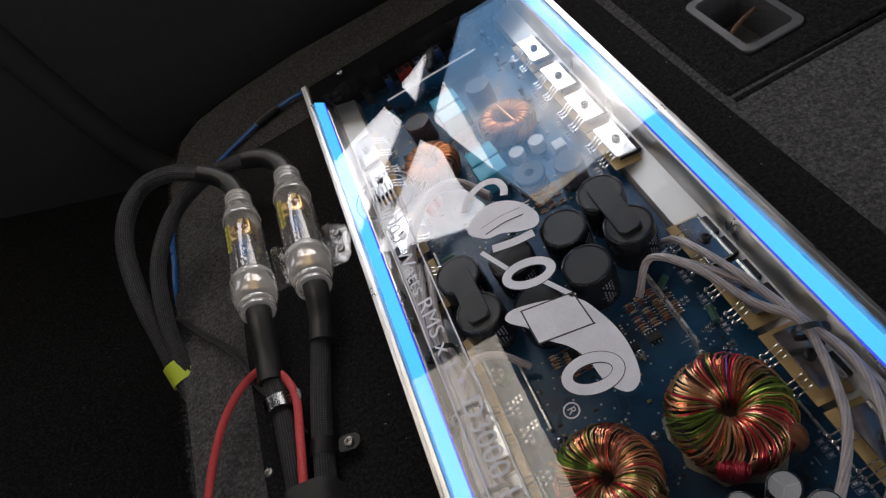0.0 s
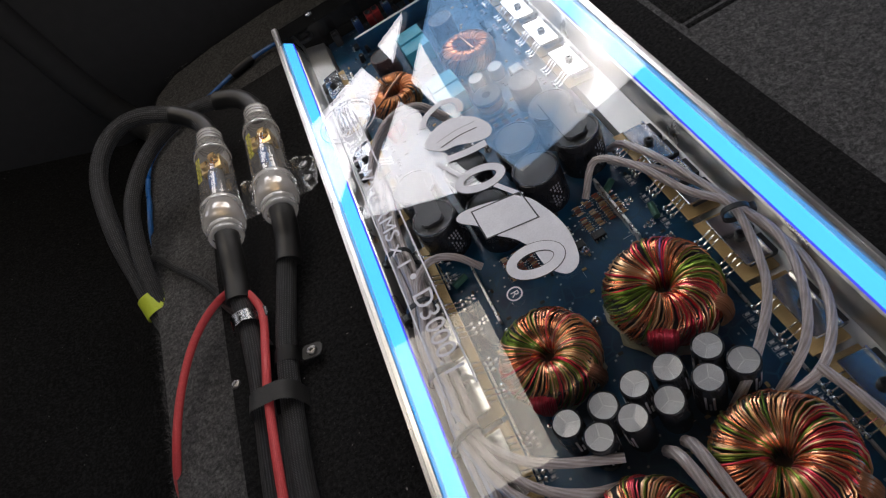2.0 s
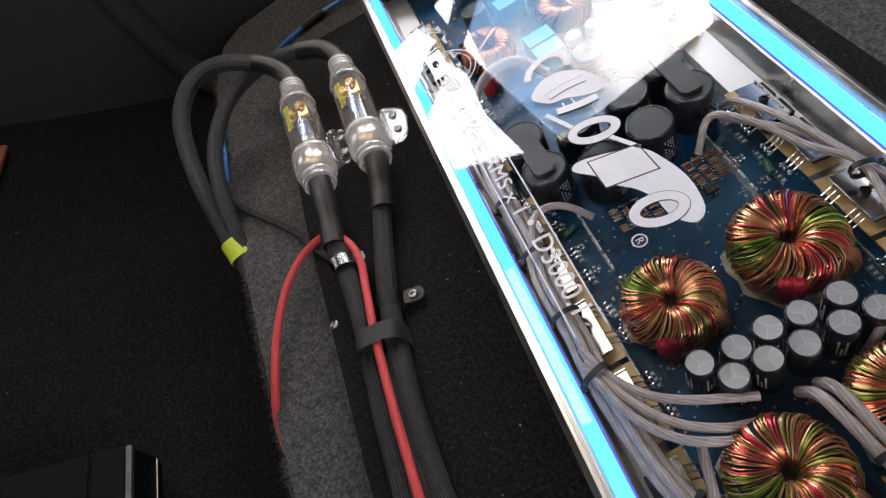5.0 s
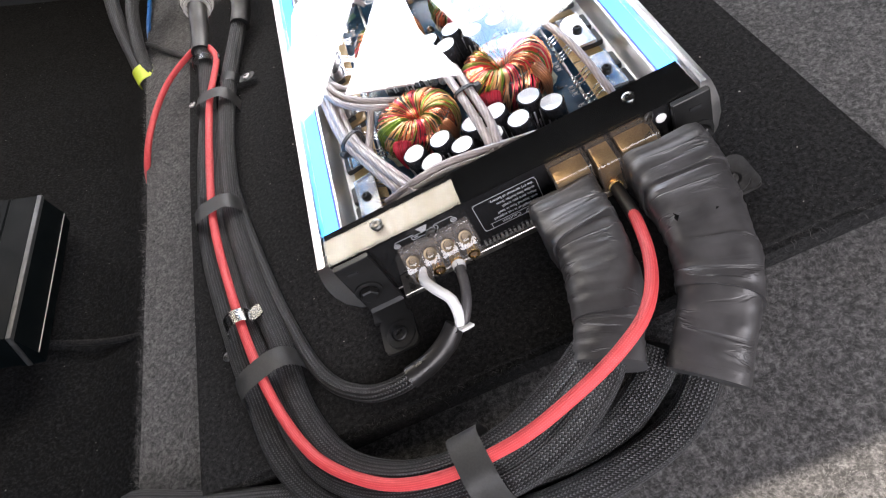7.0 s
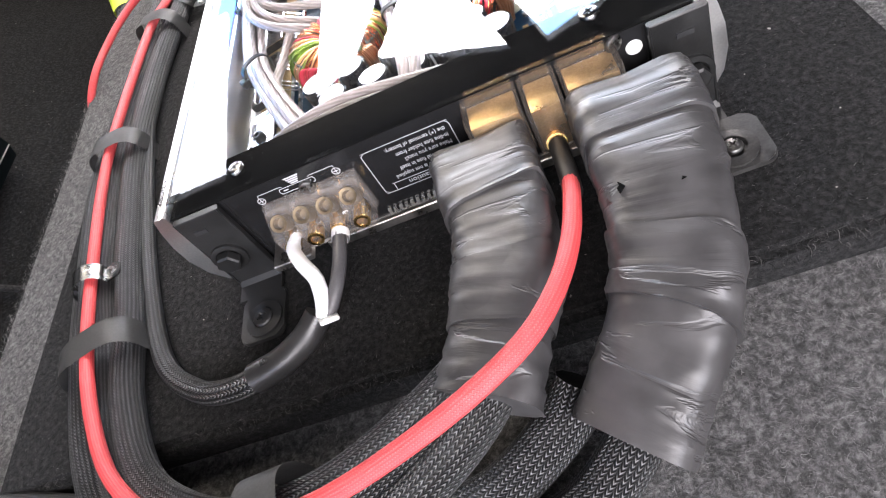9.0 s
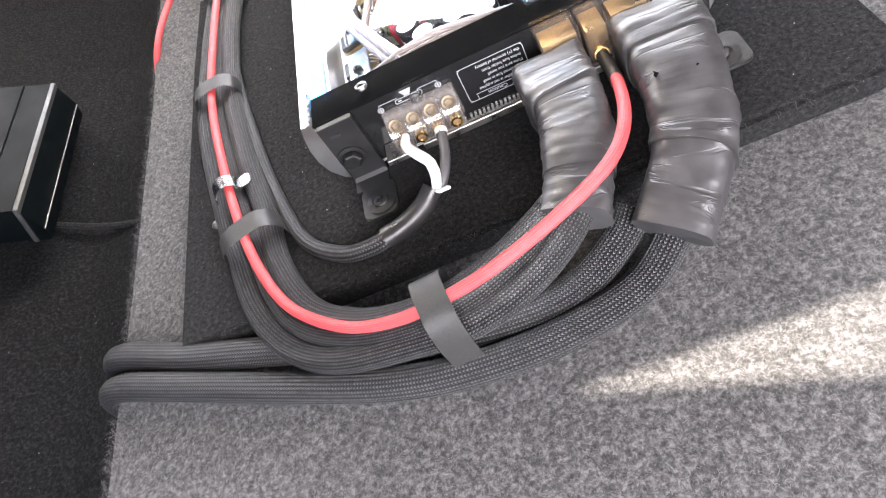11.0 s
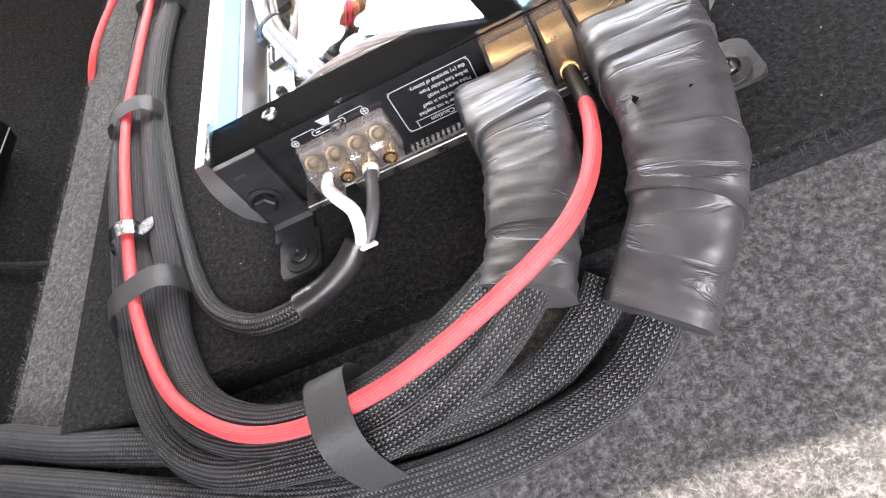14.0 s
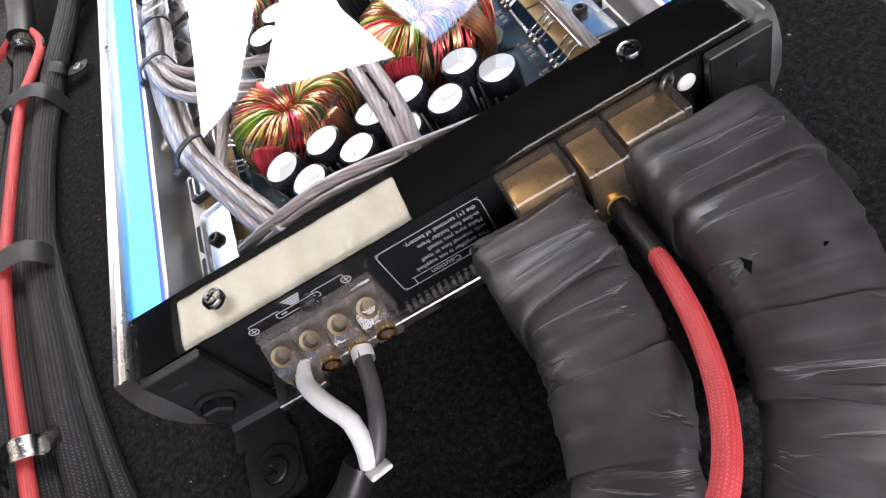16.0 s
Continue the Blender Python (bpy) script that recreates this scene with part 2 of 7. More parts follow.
def circuit(name):
    """Blue solder mask with lighter copper runs under it and tinned specks."""
    m, n, l, b = base_material(name)
    tc = n.new("ShaderNodeTexCoord")
    v = n.new("ShaderNodeTexVoronoi"); v.feature = "DISTANCE_TO_EDGE"; v.inputs["Scale"].default_value = 75
    v2 = n.new("ShaderNodeTexVoronoi"); v2.distance = "CHEBYCHEV"; v2.inputs["Scale"].default_value = 140; v2.inputs["Randomness"].default_value = 0.85
    no = n.new("ShaderNodeTexNoise"); no.inputs["Scale"].default_value = 40; no.inputs["Detail"].default_value = 4
    for t in (v, v2, no):
        l.new(tc.outputs["Object"], t.inputs["Vector"])
    lines = n.new("ShaderNodeMath"); lines.operation = "LESS_THAN"; lines.inputs[1].default_value = 0.045
    l.new(v.outputs["Distance"], lines.inputs[0])
    r = ramp(n, [(0.35, (0.001, 0.026, 0.075)), (0.65, (0.003, 0.080, 0.170))])
    l.new(no.outputs["Fac"], r.inputs["Fac"])
    mix = n.new("ShaderNodeMix"); mix.data_type = "RGBA"; mix.inputs["B"].default_value = (0.007, 0.066, 0.122, 1)
    l.new(lines.outputs[0], mix.inputs["Factor"]); l.new(r.outputs["Color"], mix.inputs["A"])
    dots = n.new("ShaderNodeMath"); dots.operation = "LESS_THAN"; dots.inputs[1].default_value = 0.10
    l.new(v2.outputs["Distance"], dots.inputs[0])
    mix2 = n.new("ShaderNodeMix"); mix2.data_type = "RGBA"; mix2.inputs["B"].default_value = (0.42, 0.46, 0.50, 1)
    l.new(dots.outputs[0], mix2.inputs["Factor"]); l.new(mix.outputs["Result"], mix2.inputs["A"])
    l.new(mix2.outputs["Result"], b.inputs["Base Color"])
    socket(b, "Roughness", 0.28)
    bp = n.new("ShaderNodeBump"); bp.inputs["Strength"].default_value = 0.3; bp.inputs["Distance"].default_value = 0.0004
    l.new(lines.outputs[0], bp.inputs["Height"]); l.new(bp.outputs[0], b.inputs["Normal"])
    return m


def fibre(name, stops):
    """Loose carpet fibres: every one its own grey."""
    m, n, l, b = base_material(name)
    g = n.new("ShaderNodeNewGeometry")
    r = ramp(n, stops)
    l.new(g.outputs["Random Per Island"], r.inputs["Fac"]); l.new(r.outputs["Color"], b.inputs["Base Color"])
    socket(b, "Roughness", 0.9); socket(b, "Specular IOR Level", 0.2)
    return m


def wrapped(name, dark, light):
    """Stretched vinyl tape: glossy, with creases running round the wrap (uv: turn, metres along)."""
    m, n, l, b = base_material(name)
    uv = n.new("ShaderNodeUVMap")
    mp = n.new("ShaderNodeMapping"); mp.inputs["Scale"].default_value = (2.4, 105, 1); mp.inputs["Rotation"].default_value = (0, 0, 0.012)
    l.new(uv.outputs[0], mp.inputs["Vector"])
    cr = n.new("ShaderNodeTexNoise"); cr.inputs["Scale"].default_value = 1.0; cr.inputs["Detail"].default_value = 5; cr.inputs["Distortion"].default_value = 0.8
    l.new(mp.outputs[0], cr.inputs["Vector"])
    tc = n.new("ShaderNodeTexCoord")
    no = n.new("ShaderNodeTexNoise"); no.inputs["Scale"].default_value = 60; no.inputs["Detail"].default_value = 5
    l.new(tc.outputs["Object"], no.inputs["Vector"])
    r = ramp(n, [(0.3, dark), (0.7, light)])
    l.new(no.outputs["Fac"], r.inputs["Fac"]); l.new(r.outputs["Color"], b.inputs["Base Color"])
    rr = n.new("ShaderNodeMapRange"); rr.inputs["To Min"].default_value, rr.inputs["To Max"].default_value = 0.34, 0.50
    l.new(no.outputs["Fac"], rr.inputs["Value"]); l.new(rr.outputs[0], b.inputs["Roughness"])
    cre = ramp(n, [(0.36, (0, 0, 0)), (0.43, (0.8, 0.8, 0.8)), (0.75, (1, 1, 1))])
    l.new(cr.outputs["Fac"], cre.inputs["Fac"])
    patch = n.new("ShaderNodeTexNoise"); patch.inputs["Scale"].default_value = 34; patch.inputs["Detail"].default_value = 1
    l.new(tc.outputs["Object"], patch.inputs["Vector"])
    keep = ramp(n, [(0.40, (0.40, 0.40, 0.40)), (0.60, (1, 1, 1))])
    l.new(patch.outputs["Fac"], keep.inputs["Fac"])
    bp = n.new("ShaderNodeBump"); bp.inputs["Strength"].default_value = 0.6; bp.inputs["Distance"].default_value = 0.0018
    l.new(maths(n, l, "MULTIPLY", cre.outputs["Color"], keep.outputs["Color"]), bp.inputs["Height"]); l.new(bp.outputs[0], b.inputs["Normal"])
    return m


GREY_CARPET = felt("grey_carpet", (0.026, 0.0255, 0.025), (0.185, 0.181, 0.179), (0.5, 0.48, 0.44))
# darker copy of the grey carpet: the far end's shade in its colour
SHADED_CARPET = felt("shaded_grey_carpet", (0.002, 0.002, 0.002), (0.036, 0.0355, 0.0345), (0.4, 0.39, 0.36))
BLACK_FELT = felt("black_felt", (0.003, 0.003, 0.003), (0.032, 0.031, 0.031), (0.35, 0.33, 0.30), speck=0.045)
BLACK_FLOOR = felt("black_floor", (0.006, 0.006, 0.006), (0.025, 0.025, 0.0255), (0.3, 0.3, 0.28), speck=0.03)
BLACK_FLOOR.node_tree.nodes["Principled BSDF"].inputs["Specular IOR Level"].default_value = 0.04
BLACK_FLOOR.node_tree.nodes["Principled BSDF"].inputs["Sheen Weight"].default_value = 0.0
TRIM = surface("dark_trim", (0.010, 0.010, 0.011), (0.022, 0.022, 0.024), rough=0.6)
BEZEL = surface("grey_bezel", (0.07, 0.07, 0.073), (0.11, 0.11, 0.115), rough=0.45)
ALU = surface("brushed_aluminium", (0.66, 0.65, 0.64), (0.86, 0.85, 0.84), rough=0.36, metal=1.0, scale=25, bump=0.1)
ALU_WHITE = surface("heat_sink_aluminium", (0.62, 0.61, 0.58), (0.8, 0.79, 0.77), rough=0.5, metal=0.55, scale=30)
BLACK_GLOSS = surface("black_gloss_paint", (0.006, 0.006, 0.006), (0.014, 0.014, 0.015), rough=0.16, scale=35, bump=0.05, rough_var=0.09)
BLACK_MATT = surface("black_matt_print", (0.004, 0.004, 0.004), (0.006, 0.006, 0.006), rough=1.0)
BLACK_MATT.node_tree.nodes["Principled BSDF"].inputs["Specular IOR Level"].default_value = 0.0
BLACK_SATIN = surface("black_satin_steel", (0.006, 0.006, 0.006), (0.014, 0.014, 0.014), rough=0.42, scale=60, bump=0.08)
BLACK_SATIN.node_tree.nodes["Principled BSDF"].inputs["Specular IOR Level"].default_value = 0.42
PCB_BLUE = circuit("blue_circuit_board")
ACRYLIC = clear("clear_acrylic", (0.97, 0.98, 0.985), ior=1.57)
CLEAR_PLASTIC = clear("clear_moulded_plastic", (0.96, 0.955, 0.94), ior=1.8, rough=0.08, haze=0.075, lumps=0.10, haze_colour=(0.85, 0.81, 0.77))
FROSTED = clear("frosted_clear_collar", (0.93, 0.92, 0.90), ior=2.1, rough=0.06, haze=0.33, lumps=0.16, haze_colour=(0.85, 0.82, 0.78))
TERMINAL_CLEAR = clear("smoky_clear_cover", (0.93, 0.88, 0.83), ior=1.65, rough=0.03, haze=0.03, haze_colour=(0.80, 0.70, 0.62))
SPEAKER_CLEAR = clear("dusty_clear_block", (0.97, 0.955, 0.94), ior=1.75, rough=0.07, haze=0.05, haze_colour=(0.95, 0.88, 0.84))
PALE_GOLD = surface("pale_gold", (0.12, 0.09, 0.055), (0.22, 0.17, 0.11), rough=0.42, metal=0.7, scale=90)
BRASS = surface("dull_brass", (0.34, 0.225, 0.10), (0.56, 0.39, 0.19), rough=0.34, metal=0.95, scale=70, bump=0.2)
DARK_STEEL = surface("blackened_steel", (0.018, 0.018, 0.018), (0.048, 0.046, 0.044), rough=0.4, metal=0.2, scale=150)
LUG_CLEAR = clear("clear_lug_plastic", (0.95, 0.95, 0.94), ior=1.75, rough=0.05, haze=0.015, lumps=0.10)
WHITE_PRINT = surface("white_print", (0.62, 0.62, 0.66), (0.78, 0.78, 0.82), rough=0.5, bump=0.02)
GREY_PRINT = surface("grey_print", (0.20, 0.20, 0.22), (0.34, 0.34, 0.37), rough=0.5, bump=0.02)
FACE_PRINT = surface("panel_print", (0.30, 0.30, 0.31), (0.44, 0.44, 0.46), rough=0.5, bump=0.02)
DARK_LINE = surface("dark_print", (0.02, 0.02, 0.02), (0.03, 0.03, 0.03), rough=0.5, bump=0.02)
GOLD = surface("gold_plate", (0.72, 0.46, 0.16), (0.92, 0.66, 0.28), rough=0.28, metal=1.0, scale=90, bump=0.15)
CHROME = surface("bright_steel", (0.66, 0.66, 0.66), (0.82, 0.82, 0.82), rough=0.2, metal=1.0, scale=50, bump=0.03, rough_var=0.06)
DULL_STEEL = surface("dull_steel", (0.35, 0.33, 0.31), (0.6, 0.58, 0.55), rough=0.35, metal=1.0, scale=120)
TIN = surface("tinned_busbar", (0.62, 0.62, 0.6), (0.9, 0.9, 0.88), rough=0.3, metal=0.9, scale=200)
SLEEVE = surface("capacitor_sleeve", (0.010, 0.010, 0.012), (0.022, 0.022, 0.025), rough=0.22)
CAN_TOP = surface("capacitor_can", (0.50, 0.50, 0.51), (0.66, 0.66, 0.66), rough=0.36, metal=0.5, rough_var=0.06)
BIG_TOP = surface("capacitor_black_top", (0.016, 0.016, 0.016), (0.034, 0.034, 0.034), rough=0.4)
CORE_GLUE = surface("pale_glue", (0.33, 0.32, 0.22), (0.52, 0.50, 0.36), rough=0.45, scale=140)
KAPTON = surface("tan_insulator", (0.50, 0.33, 0.13), (0.68, 0.48, 0.22), rough=0.4)
FILM_BLUE = surface("film_capacitor_blue", (0.05, 0.38, 0.54), (0.09, 0.50, 0.68), rough=0.4)
BROWN_CAP = surface("brown_sleeve", (0.06, 0.035, 0.035), (0.11, 0.07, 0.065), rough=0.3)
BLACK_CHIP = surface("black_epoxy", (0.010, 0.010, 0.011), (0.024, 0.024, 0.025), rough=0.45)
RED_PLASTIC = surface("red_plastic", (0.45, 0.02, 0.02), (0.62, 0.04, 0.04), rough=0.35)
BLUE_PLASTIC = surface("blue_plastic", (0.01, 0.05, 0.16), (0.02, 0.09, 0.26), rough=0.35)
WHITE_PLASTIC = surface("white_plastic", (0.72, 0.72, 0.7), (0.84, 0.84, 0.82), rough=0.4)
RESISTOR = random_colours("resistor_body", [(0.0, (0.42, 0.24, 0.12)), (0.3, (0.20, 0.07, 0.04)), (0.5, (0.55, 0.42, 0.28)), (0.7, (0.35, 0.10, 0.06)), (0.85, (0.50, 0.32, 0.18))])
GREEN_BODY = surface("green_resistor", (0.03, 0.10, 0.07), (0.06, 0.18, 0.12), rough=0.45)
WINDING = [island_colours("copper_strand", [(0.0, (0.86, 0.31, 0.16)), (0.4, (1.0, 0.47, 0.27)), (0.75, (0.70, 0.23, 0.10))], rough=0.27, metal=0.9),
           island_colours("green_strand", [(0.0, (0.14, 0.22, 0.02)), (0.5, (0.26, 0.36, 0.05)), (0.8, (0.40, 0.46, 0.10))], rough=0.33, metal=0.75),
           island_colours("red_strand", [(0.0, (0.70, 0.03, 0.06)), (0.5, (0.85, 0.10, 0.13))], rough=0.33, metal=0.75),
           island_colours("gold_strand", [(0.0, (0.82, 0.44, 0.20)), (0.5, (0.92, 0.60, 0.34))], rough=0.33, metal=0.85),
           island_colours("violet_strand", [(0.0, (0.24, 0.07, 0.26)), (0.5, (0.14, 0.06, 0.20))], rough=0.33, metal=0.75)]
RED_WINDING = island_colours("red_winding", [(0.0, (0.45, 0.015, 0.03)), (0.4, (0.60, 0.03, 0.06)), (0.7, (0.33, 0.012, 0.025))], rough=0.42, metal=0.4)
COPPER_TAIL = island_colours("copper_tail", [(0.0, (0.70, 0.34, 0.18)), (0.5, (0.55, 0.25, 0.12))])
COPPER = island_colours("copper_winding", [(0.0, (0.62, 0.24, 0.09)), (0.35, (0.75, 0.32, 0.13)), (0.7, (0.50, 0.18, 0.07))])
SPEAKER_WIRE = twisted("silver_speaker_wire", (0.34, 0.29, 0.27), (0.52, 0.45, 0.43), 0.014)
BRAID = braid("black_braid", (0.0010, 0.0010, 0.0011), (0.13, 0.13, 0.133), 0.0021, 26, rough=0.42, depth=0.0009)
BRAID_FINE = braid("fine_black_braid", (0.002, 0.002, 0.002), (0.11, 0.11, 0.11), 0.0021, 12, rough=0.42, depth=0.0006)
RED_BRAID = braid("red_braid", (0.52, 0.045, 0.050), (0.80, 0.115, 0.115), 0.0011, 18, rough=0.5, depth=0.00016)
BLUE_WIRE = surface("blue_wire", (0.01, 0.09, 0.30), (0.02, 0.16, 0.46), rough=0.35)
SHRINK = surface("heat_shrink", (0.006, 0.006, 0.006), (0.015, 0.0145, 0.014), rough=0.45)
GREY_WIRE = surface("grey_wire", (0.05, 0.048, 0.05), (0.08, 0.077, 0.08), rough=0.4)
WHITE_WIRE = surface("white_wire", (0.72, 0.72, 0.73), (0.86, 0.86, 0.86), rough=0.4)
PLAIN_TAPE = surface("black_vinyl_tape", (0.010, 0.010, 0.010), (0.026, 0.025, 0.025), rough=0.36, scale=45, bump=0.3, fine=140, depth=0.0012)
TAPE = wrapped("creased_black_tape", (0.024, 0.023, 0.0235), (0.052, 0.050, 0.051))
BAND = surface("black_rubber_band", (0.045, 0.045, 0.044), (0.075, 0.074, 0.072), rough=0.5, scale=80)
YELLOW_TAPE = surface("yellow_green_tape", (0.42, 0.52, 0.03), (0.60, 0.70, 0.06), rough=0.45)
BLACK_BOX = surface("dark_anodised_box", (0.0012, 0.0018, 0.002), (0.003, 0.0045, 0.005), rough=0.5, scale=40)
BLACK_BOX.node_tree.nodes["Principled BSDF"].inputs["Specular IOR Level"].default_value = 0.05
YELLOW_PRINT = surface("yellow_print", (0.55, 0.50, 0.02), (0.72, 0.66, 0.04), rough=0.5, bump=0.02)
LED_SPILL = glow("deep_blue_led_spill", [(0.35, (0.08, 0.10, 1.0)), (0.65, (0.10, 0.13, 1.0))], 1.4, 6)
LED = glow("blue_led_strip", [(0.35, (0.075, 0.56, 1.25)), (0.65, (0.095, 0.62, 1.3))], 1.95, 6)
SKY_WHITE = glow("bright_cloud", [(0.3, (0.86, 0.92, 1.0)), (0.6, (1.0, 1.0, 1.0))], 11.5, 2.5)
DIM_GLOW = glow("dim_backdrop_glow", [(0.3, (0.80, 0.82, 0.90)), (0.6, (0.95, 0.95, 1.0))], 4.5, 2.5)
SKY_BLUE = glow("blue_sky_with_cloud", [(0.36, (0.20, 0.42, 0.72)), (0.50, (0.36, 0.56, 0.80)), (0.60, (0.92, 0.96, 1.0)), (0.80, (2.3, 2.2, 2.05))], 5.7, 3.2, (1, 1, 0.8), bank=(0.42, 0.75))
CREAM_GLOW = glow("cream_backdrop_glow", [(0.35, (0.62, 0.56, 0.44)), (0.65, (0.86, 0.80, 0.68))], 6.2, 5, (9, 1, 1))


# ---- building helpers ----
def mesh_of(bm, material, name="mesh"):
    me = bpy.data.meshes.new(name)
    bmesh.ops.recalc_face_normals(bm, faces=bm.faces)
    bm.to_mesh(me)
    bm.free()
    for m in (material if isinstance(material, (list, tuple)) else (material,)):
        me.materials.append(m)
    return me


def smooth(me, angle=35):
    me.shade_smooth()
    me.set_sharp_from_angle(angle=radians(angle))
    return me


def part(name, bm, material, parent, label="", at=None, flat=False):
    """Links a bmesh, or a ready mesh, as one object under a thing or a part."""
    me = bm if isinstance(bm, bpy.types.Mesh) else mesh_of(bm, material, name)
    if not isinstance(bm, bpy.types.Mesh) and not flat:
        smooth(me)
    ob = new(name, me)
    ob.parent = parent
    if at is not None:
        ob.matrix_basis = at
    if label:
        tagged(ob, label)
    return ob


def thing(name, label, category, at=(0, 0, 0), group="", kind=""):
    ob = new(name)
    ob.empty_display_size = 0.02
    ob.location = at
    return tagged(ob, label, category, group, kind)


def solid(name, bm, material, label, category="", group="", kind="", flat=False):
    me = mesh_of(bm, material, name)
    if not flat:
        smooth(me)
    return tagged(new(name, me), label, category, group, kind)


def box(lo, hi, bevel=0.0, bm=None, seg=1):
    bm = bm or bmesh.new()
    lo, hi = Vector(lo), Vector(hi)
    size = hi - lo
    made = bmesh.ops.create_cube(bm, size=1, matrix=Matrix.Translation((lo + hi) / 2) @ Matrix.Diagonal((*size, 1)))
    if bevel:
        es = {e for v in made["verts"] for e in v.link_edges}
        bmesh.ops.bevel(bm, geom=list(es), offset=min(bevel, min(size) * 0.45), segments=seg, affect="EDGES", profile=0.6)
    return bm


def lathe(profile, n=24, bm=None, m=Matrix()):
    """A turned solid about z from (radius, height) pairs."""
    bm = bm or bmesh.new()
    rings = []
    for r, z in profile:
        if r < 1e-6:
            rings.append([bm.verts.new(m @ Vector((0, 0, z)))])
        else:
            rings.append([bm.verts.new(m @ Vector((r * math.cos(2 * math.pi * i / n), r * math.sin(2 * math.pi * i / n), z))) for i in range(n)])
    for a, b in zip(rings, rings[1:]):
        for i in range(n):
            j = (i + 1) % n
            if len(a) == 1 and len(b) == 1:
                continue
            if len(a) == 1:
                bm.faces.new((a[0], b[i], b[j]))
            elif len(b) == 1:
                bm.faces.new((a[i], a[j], b[0]))
            else:
                bm.faces.new((a[i], a[j], b[j], b[i]))
    return bm


def prism(outline, z0, z1, bm=None, m=Matrix(), bevel=0.0):
    """An upright solid over a flat outline."""
    bm = bm or bmesh.new()
    low = [bm.verts.new(m @ Vector((x, y, z0))) for x, y in outline]
    high = [bm.verts.new(m @ Vector((x, y, z1))) for x, y in outline]
    bm.faces.new(low[::-1])
    top = bm.faces.new(high)
    for i in range(len(low)):
        j = (i + 1) % len(low)
        bm.faces.new((low[i], low[j], high[j], high[i]))
    if bevel:
        bmesh.ops.bevel(bm, geom=list(top.edges), offset=bevel, segments=2, affect="EDGES")
    return bm


def rounded(x0, y0, x1, y1, r, n=5):
    pts = []
    for cx, cy, a in ((x1 - r, y1 - r, 0), (x0 + r, y1 - r, 90), (x0 + r, y0 + r, 180), (x1 - r, y0 + r, 270)):
        for i in range(n + 1):
            t = radians(a + 90 * i / n)
            pts.append((cx + r * math.cos(t), cy + r * math.sin(t)))
    return pts


def glide(points, step=0.004):
    """Points along a smooth line through the given ones."""
    p = [Vector(q) for q in points]
    p = [p[0] * 2 - p[1]] + p + [p[-1] * 2 - p[-2]]
    out = []
    for i in range(1, len(p) - 2):
        a, b, c, d = p[i - 1:i + 3]
        n = max(2, int((c - b).length / step))
        for k in range(n):
            t = k / n
            out.append(0.5 * ((2 * b) + (c - a) * t + (2 * a - 5 * b + 4 * c - d) * t * t + (3 * b - a - 3 * c + d) * t ** 3))
    out.append(p[-2])
    return out


def tube(points, radius, n=14, bm=None, step=0.004, caps=True, wobble=0.0, flatten=1.0, flutes=0, groove=0.05):
    """A round cable along a smooth line; radius may be a function of the share of the length. Its uv: turn, metres along."""
    bm = bm or bmesh.new()
    uv = bm.loops.layers.uv.verify()
    line = glide(points, step) if step else [Vector(q) for q in points]
    lengths = [0.0]
    for a, b in zip(line, line[1:]):
        lengths.append(lengths[-1] + (b - a).length)
    up, rings = Vector((0, 0, 1)), []
    side = None
    for i, p in enumerate(line):
        d = (line[min(i + 1, len(line) - 1)] - line[max(i - 1, 0)]).normalized()
        side = d.cross(up) if side is None else side - d * side.dot(d)
        if side.length < 1e-6:
            side = d.cross(Vector((0.3, 1, 0.1)))
        side.normalize()
        top = side.cross(d)
        s = lengths[i] / lengths[-1]
        r = radius(s) if callable(radius) else radius
        ring = []
        for k in range(n):
            a = 2 * math.pi * k / n
            if flutes:
                a += 0.05 * math.sin(lengths[i] * 37)
            rr = r * (1 - (groove * (1 - abs(math.sin(flutes * a / 2))) if flutes else 0) + (wobble * noise.noise((p + side * math.cos(a) * r * 2 + top * math.sin(a) * r * 2) * 60) if wobble else 0))
            ring.append(bm.verts.new(p + side * math.cos(a) * rr + top * math.sin(a) * rr * flatten))
        rings.append(ring)
    for i in range(len(rings) - 1):
        for k in range(n):
            j = (k + 1) % n
            f = bm.faces.new((rings[i][k], rings[i][j], rings[i + 1][j], rings[i + 1][k]))
            for loop, (u, v) in zip(f.loops, ((k / n, lengths[i]), ((k + 1) / n, lengths[i]), ((k + 1) / n, lengths[i + 1]), (k / n, lengths[i + 1]))):
                loop[uv].uv = (u, v)
    if caps:
        for ring in (rings[0][::-1], rings[-1]):
            f = bm.faces.new(ring)
            for loop in f.loops:
                loop[uv].uv = (0.5, 0)
    return bm


def writing(text, size, material, m, name, parent, spacing=1.0, depth=0.00008, align="CENTER", length=0.0):
    """Flat lettering in the built-in font, as a mesh part."""
    cu = bpy.data.curves.new("lettering", "FONT")
    cu.body, cu.size, cu.extrude, cu.align_x, cu.align_y, cu.space_character = text, size, depth, align, "CENTER", spacing
    cu.resolution_u = 3
    tmp = bpy.data.objects.new("lettering", cu)
    scene.collection.objects.link(tmp)
    bpy.context.view_layer.update()
    me = bpy.data.meshes.new_from_object(tmp)
    bpy.data.objects.remove(tmp)
    me.materials.clear()
    me.materials.append(material)
    if length:
        xs = [v.co.x for v in me.vertices]
        m = m @ Matrix.Diagonal((length / (max(xs) - min(xs)), 1, 1, 1))
    me.transform(m)
    return part(name, me, material, parent)

# ---- the boot floor and the car round it ----
FLOOR_Z = -0.02
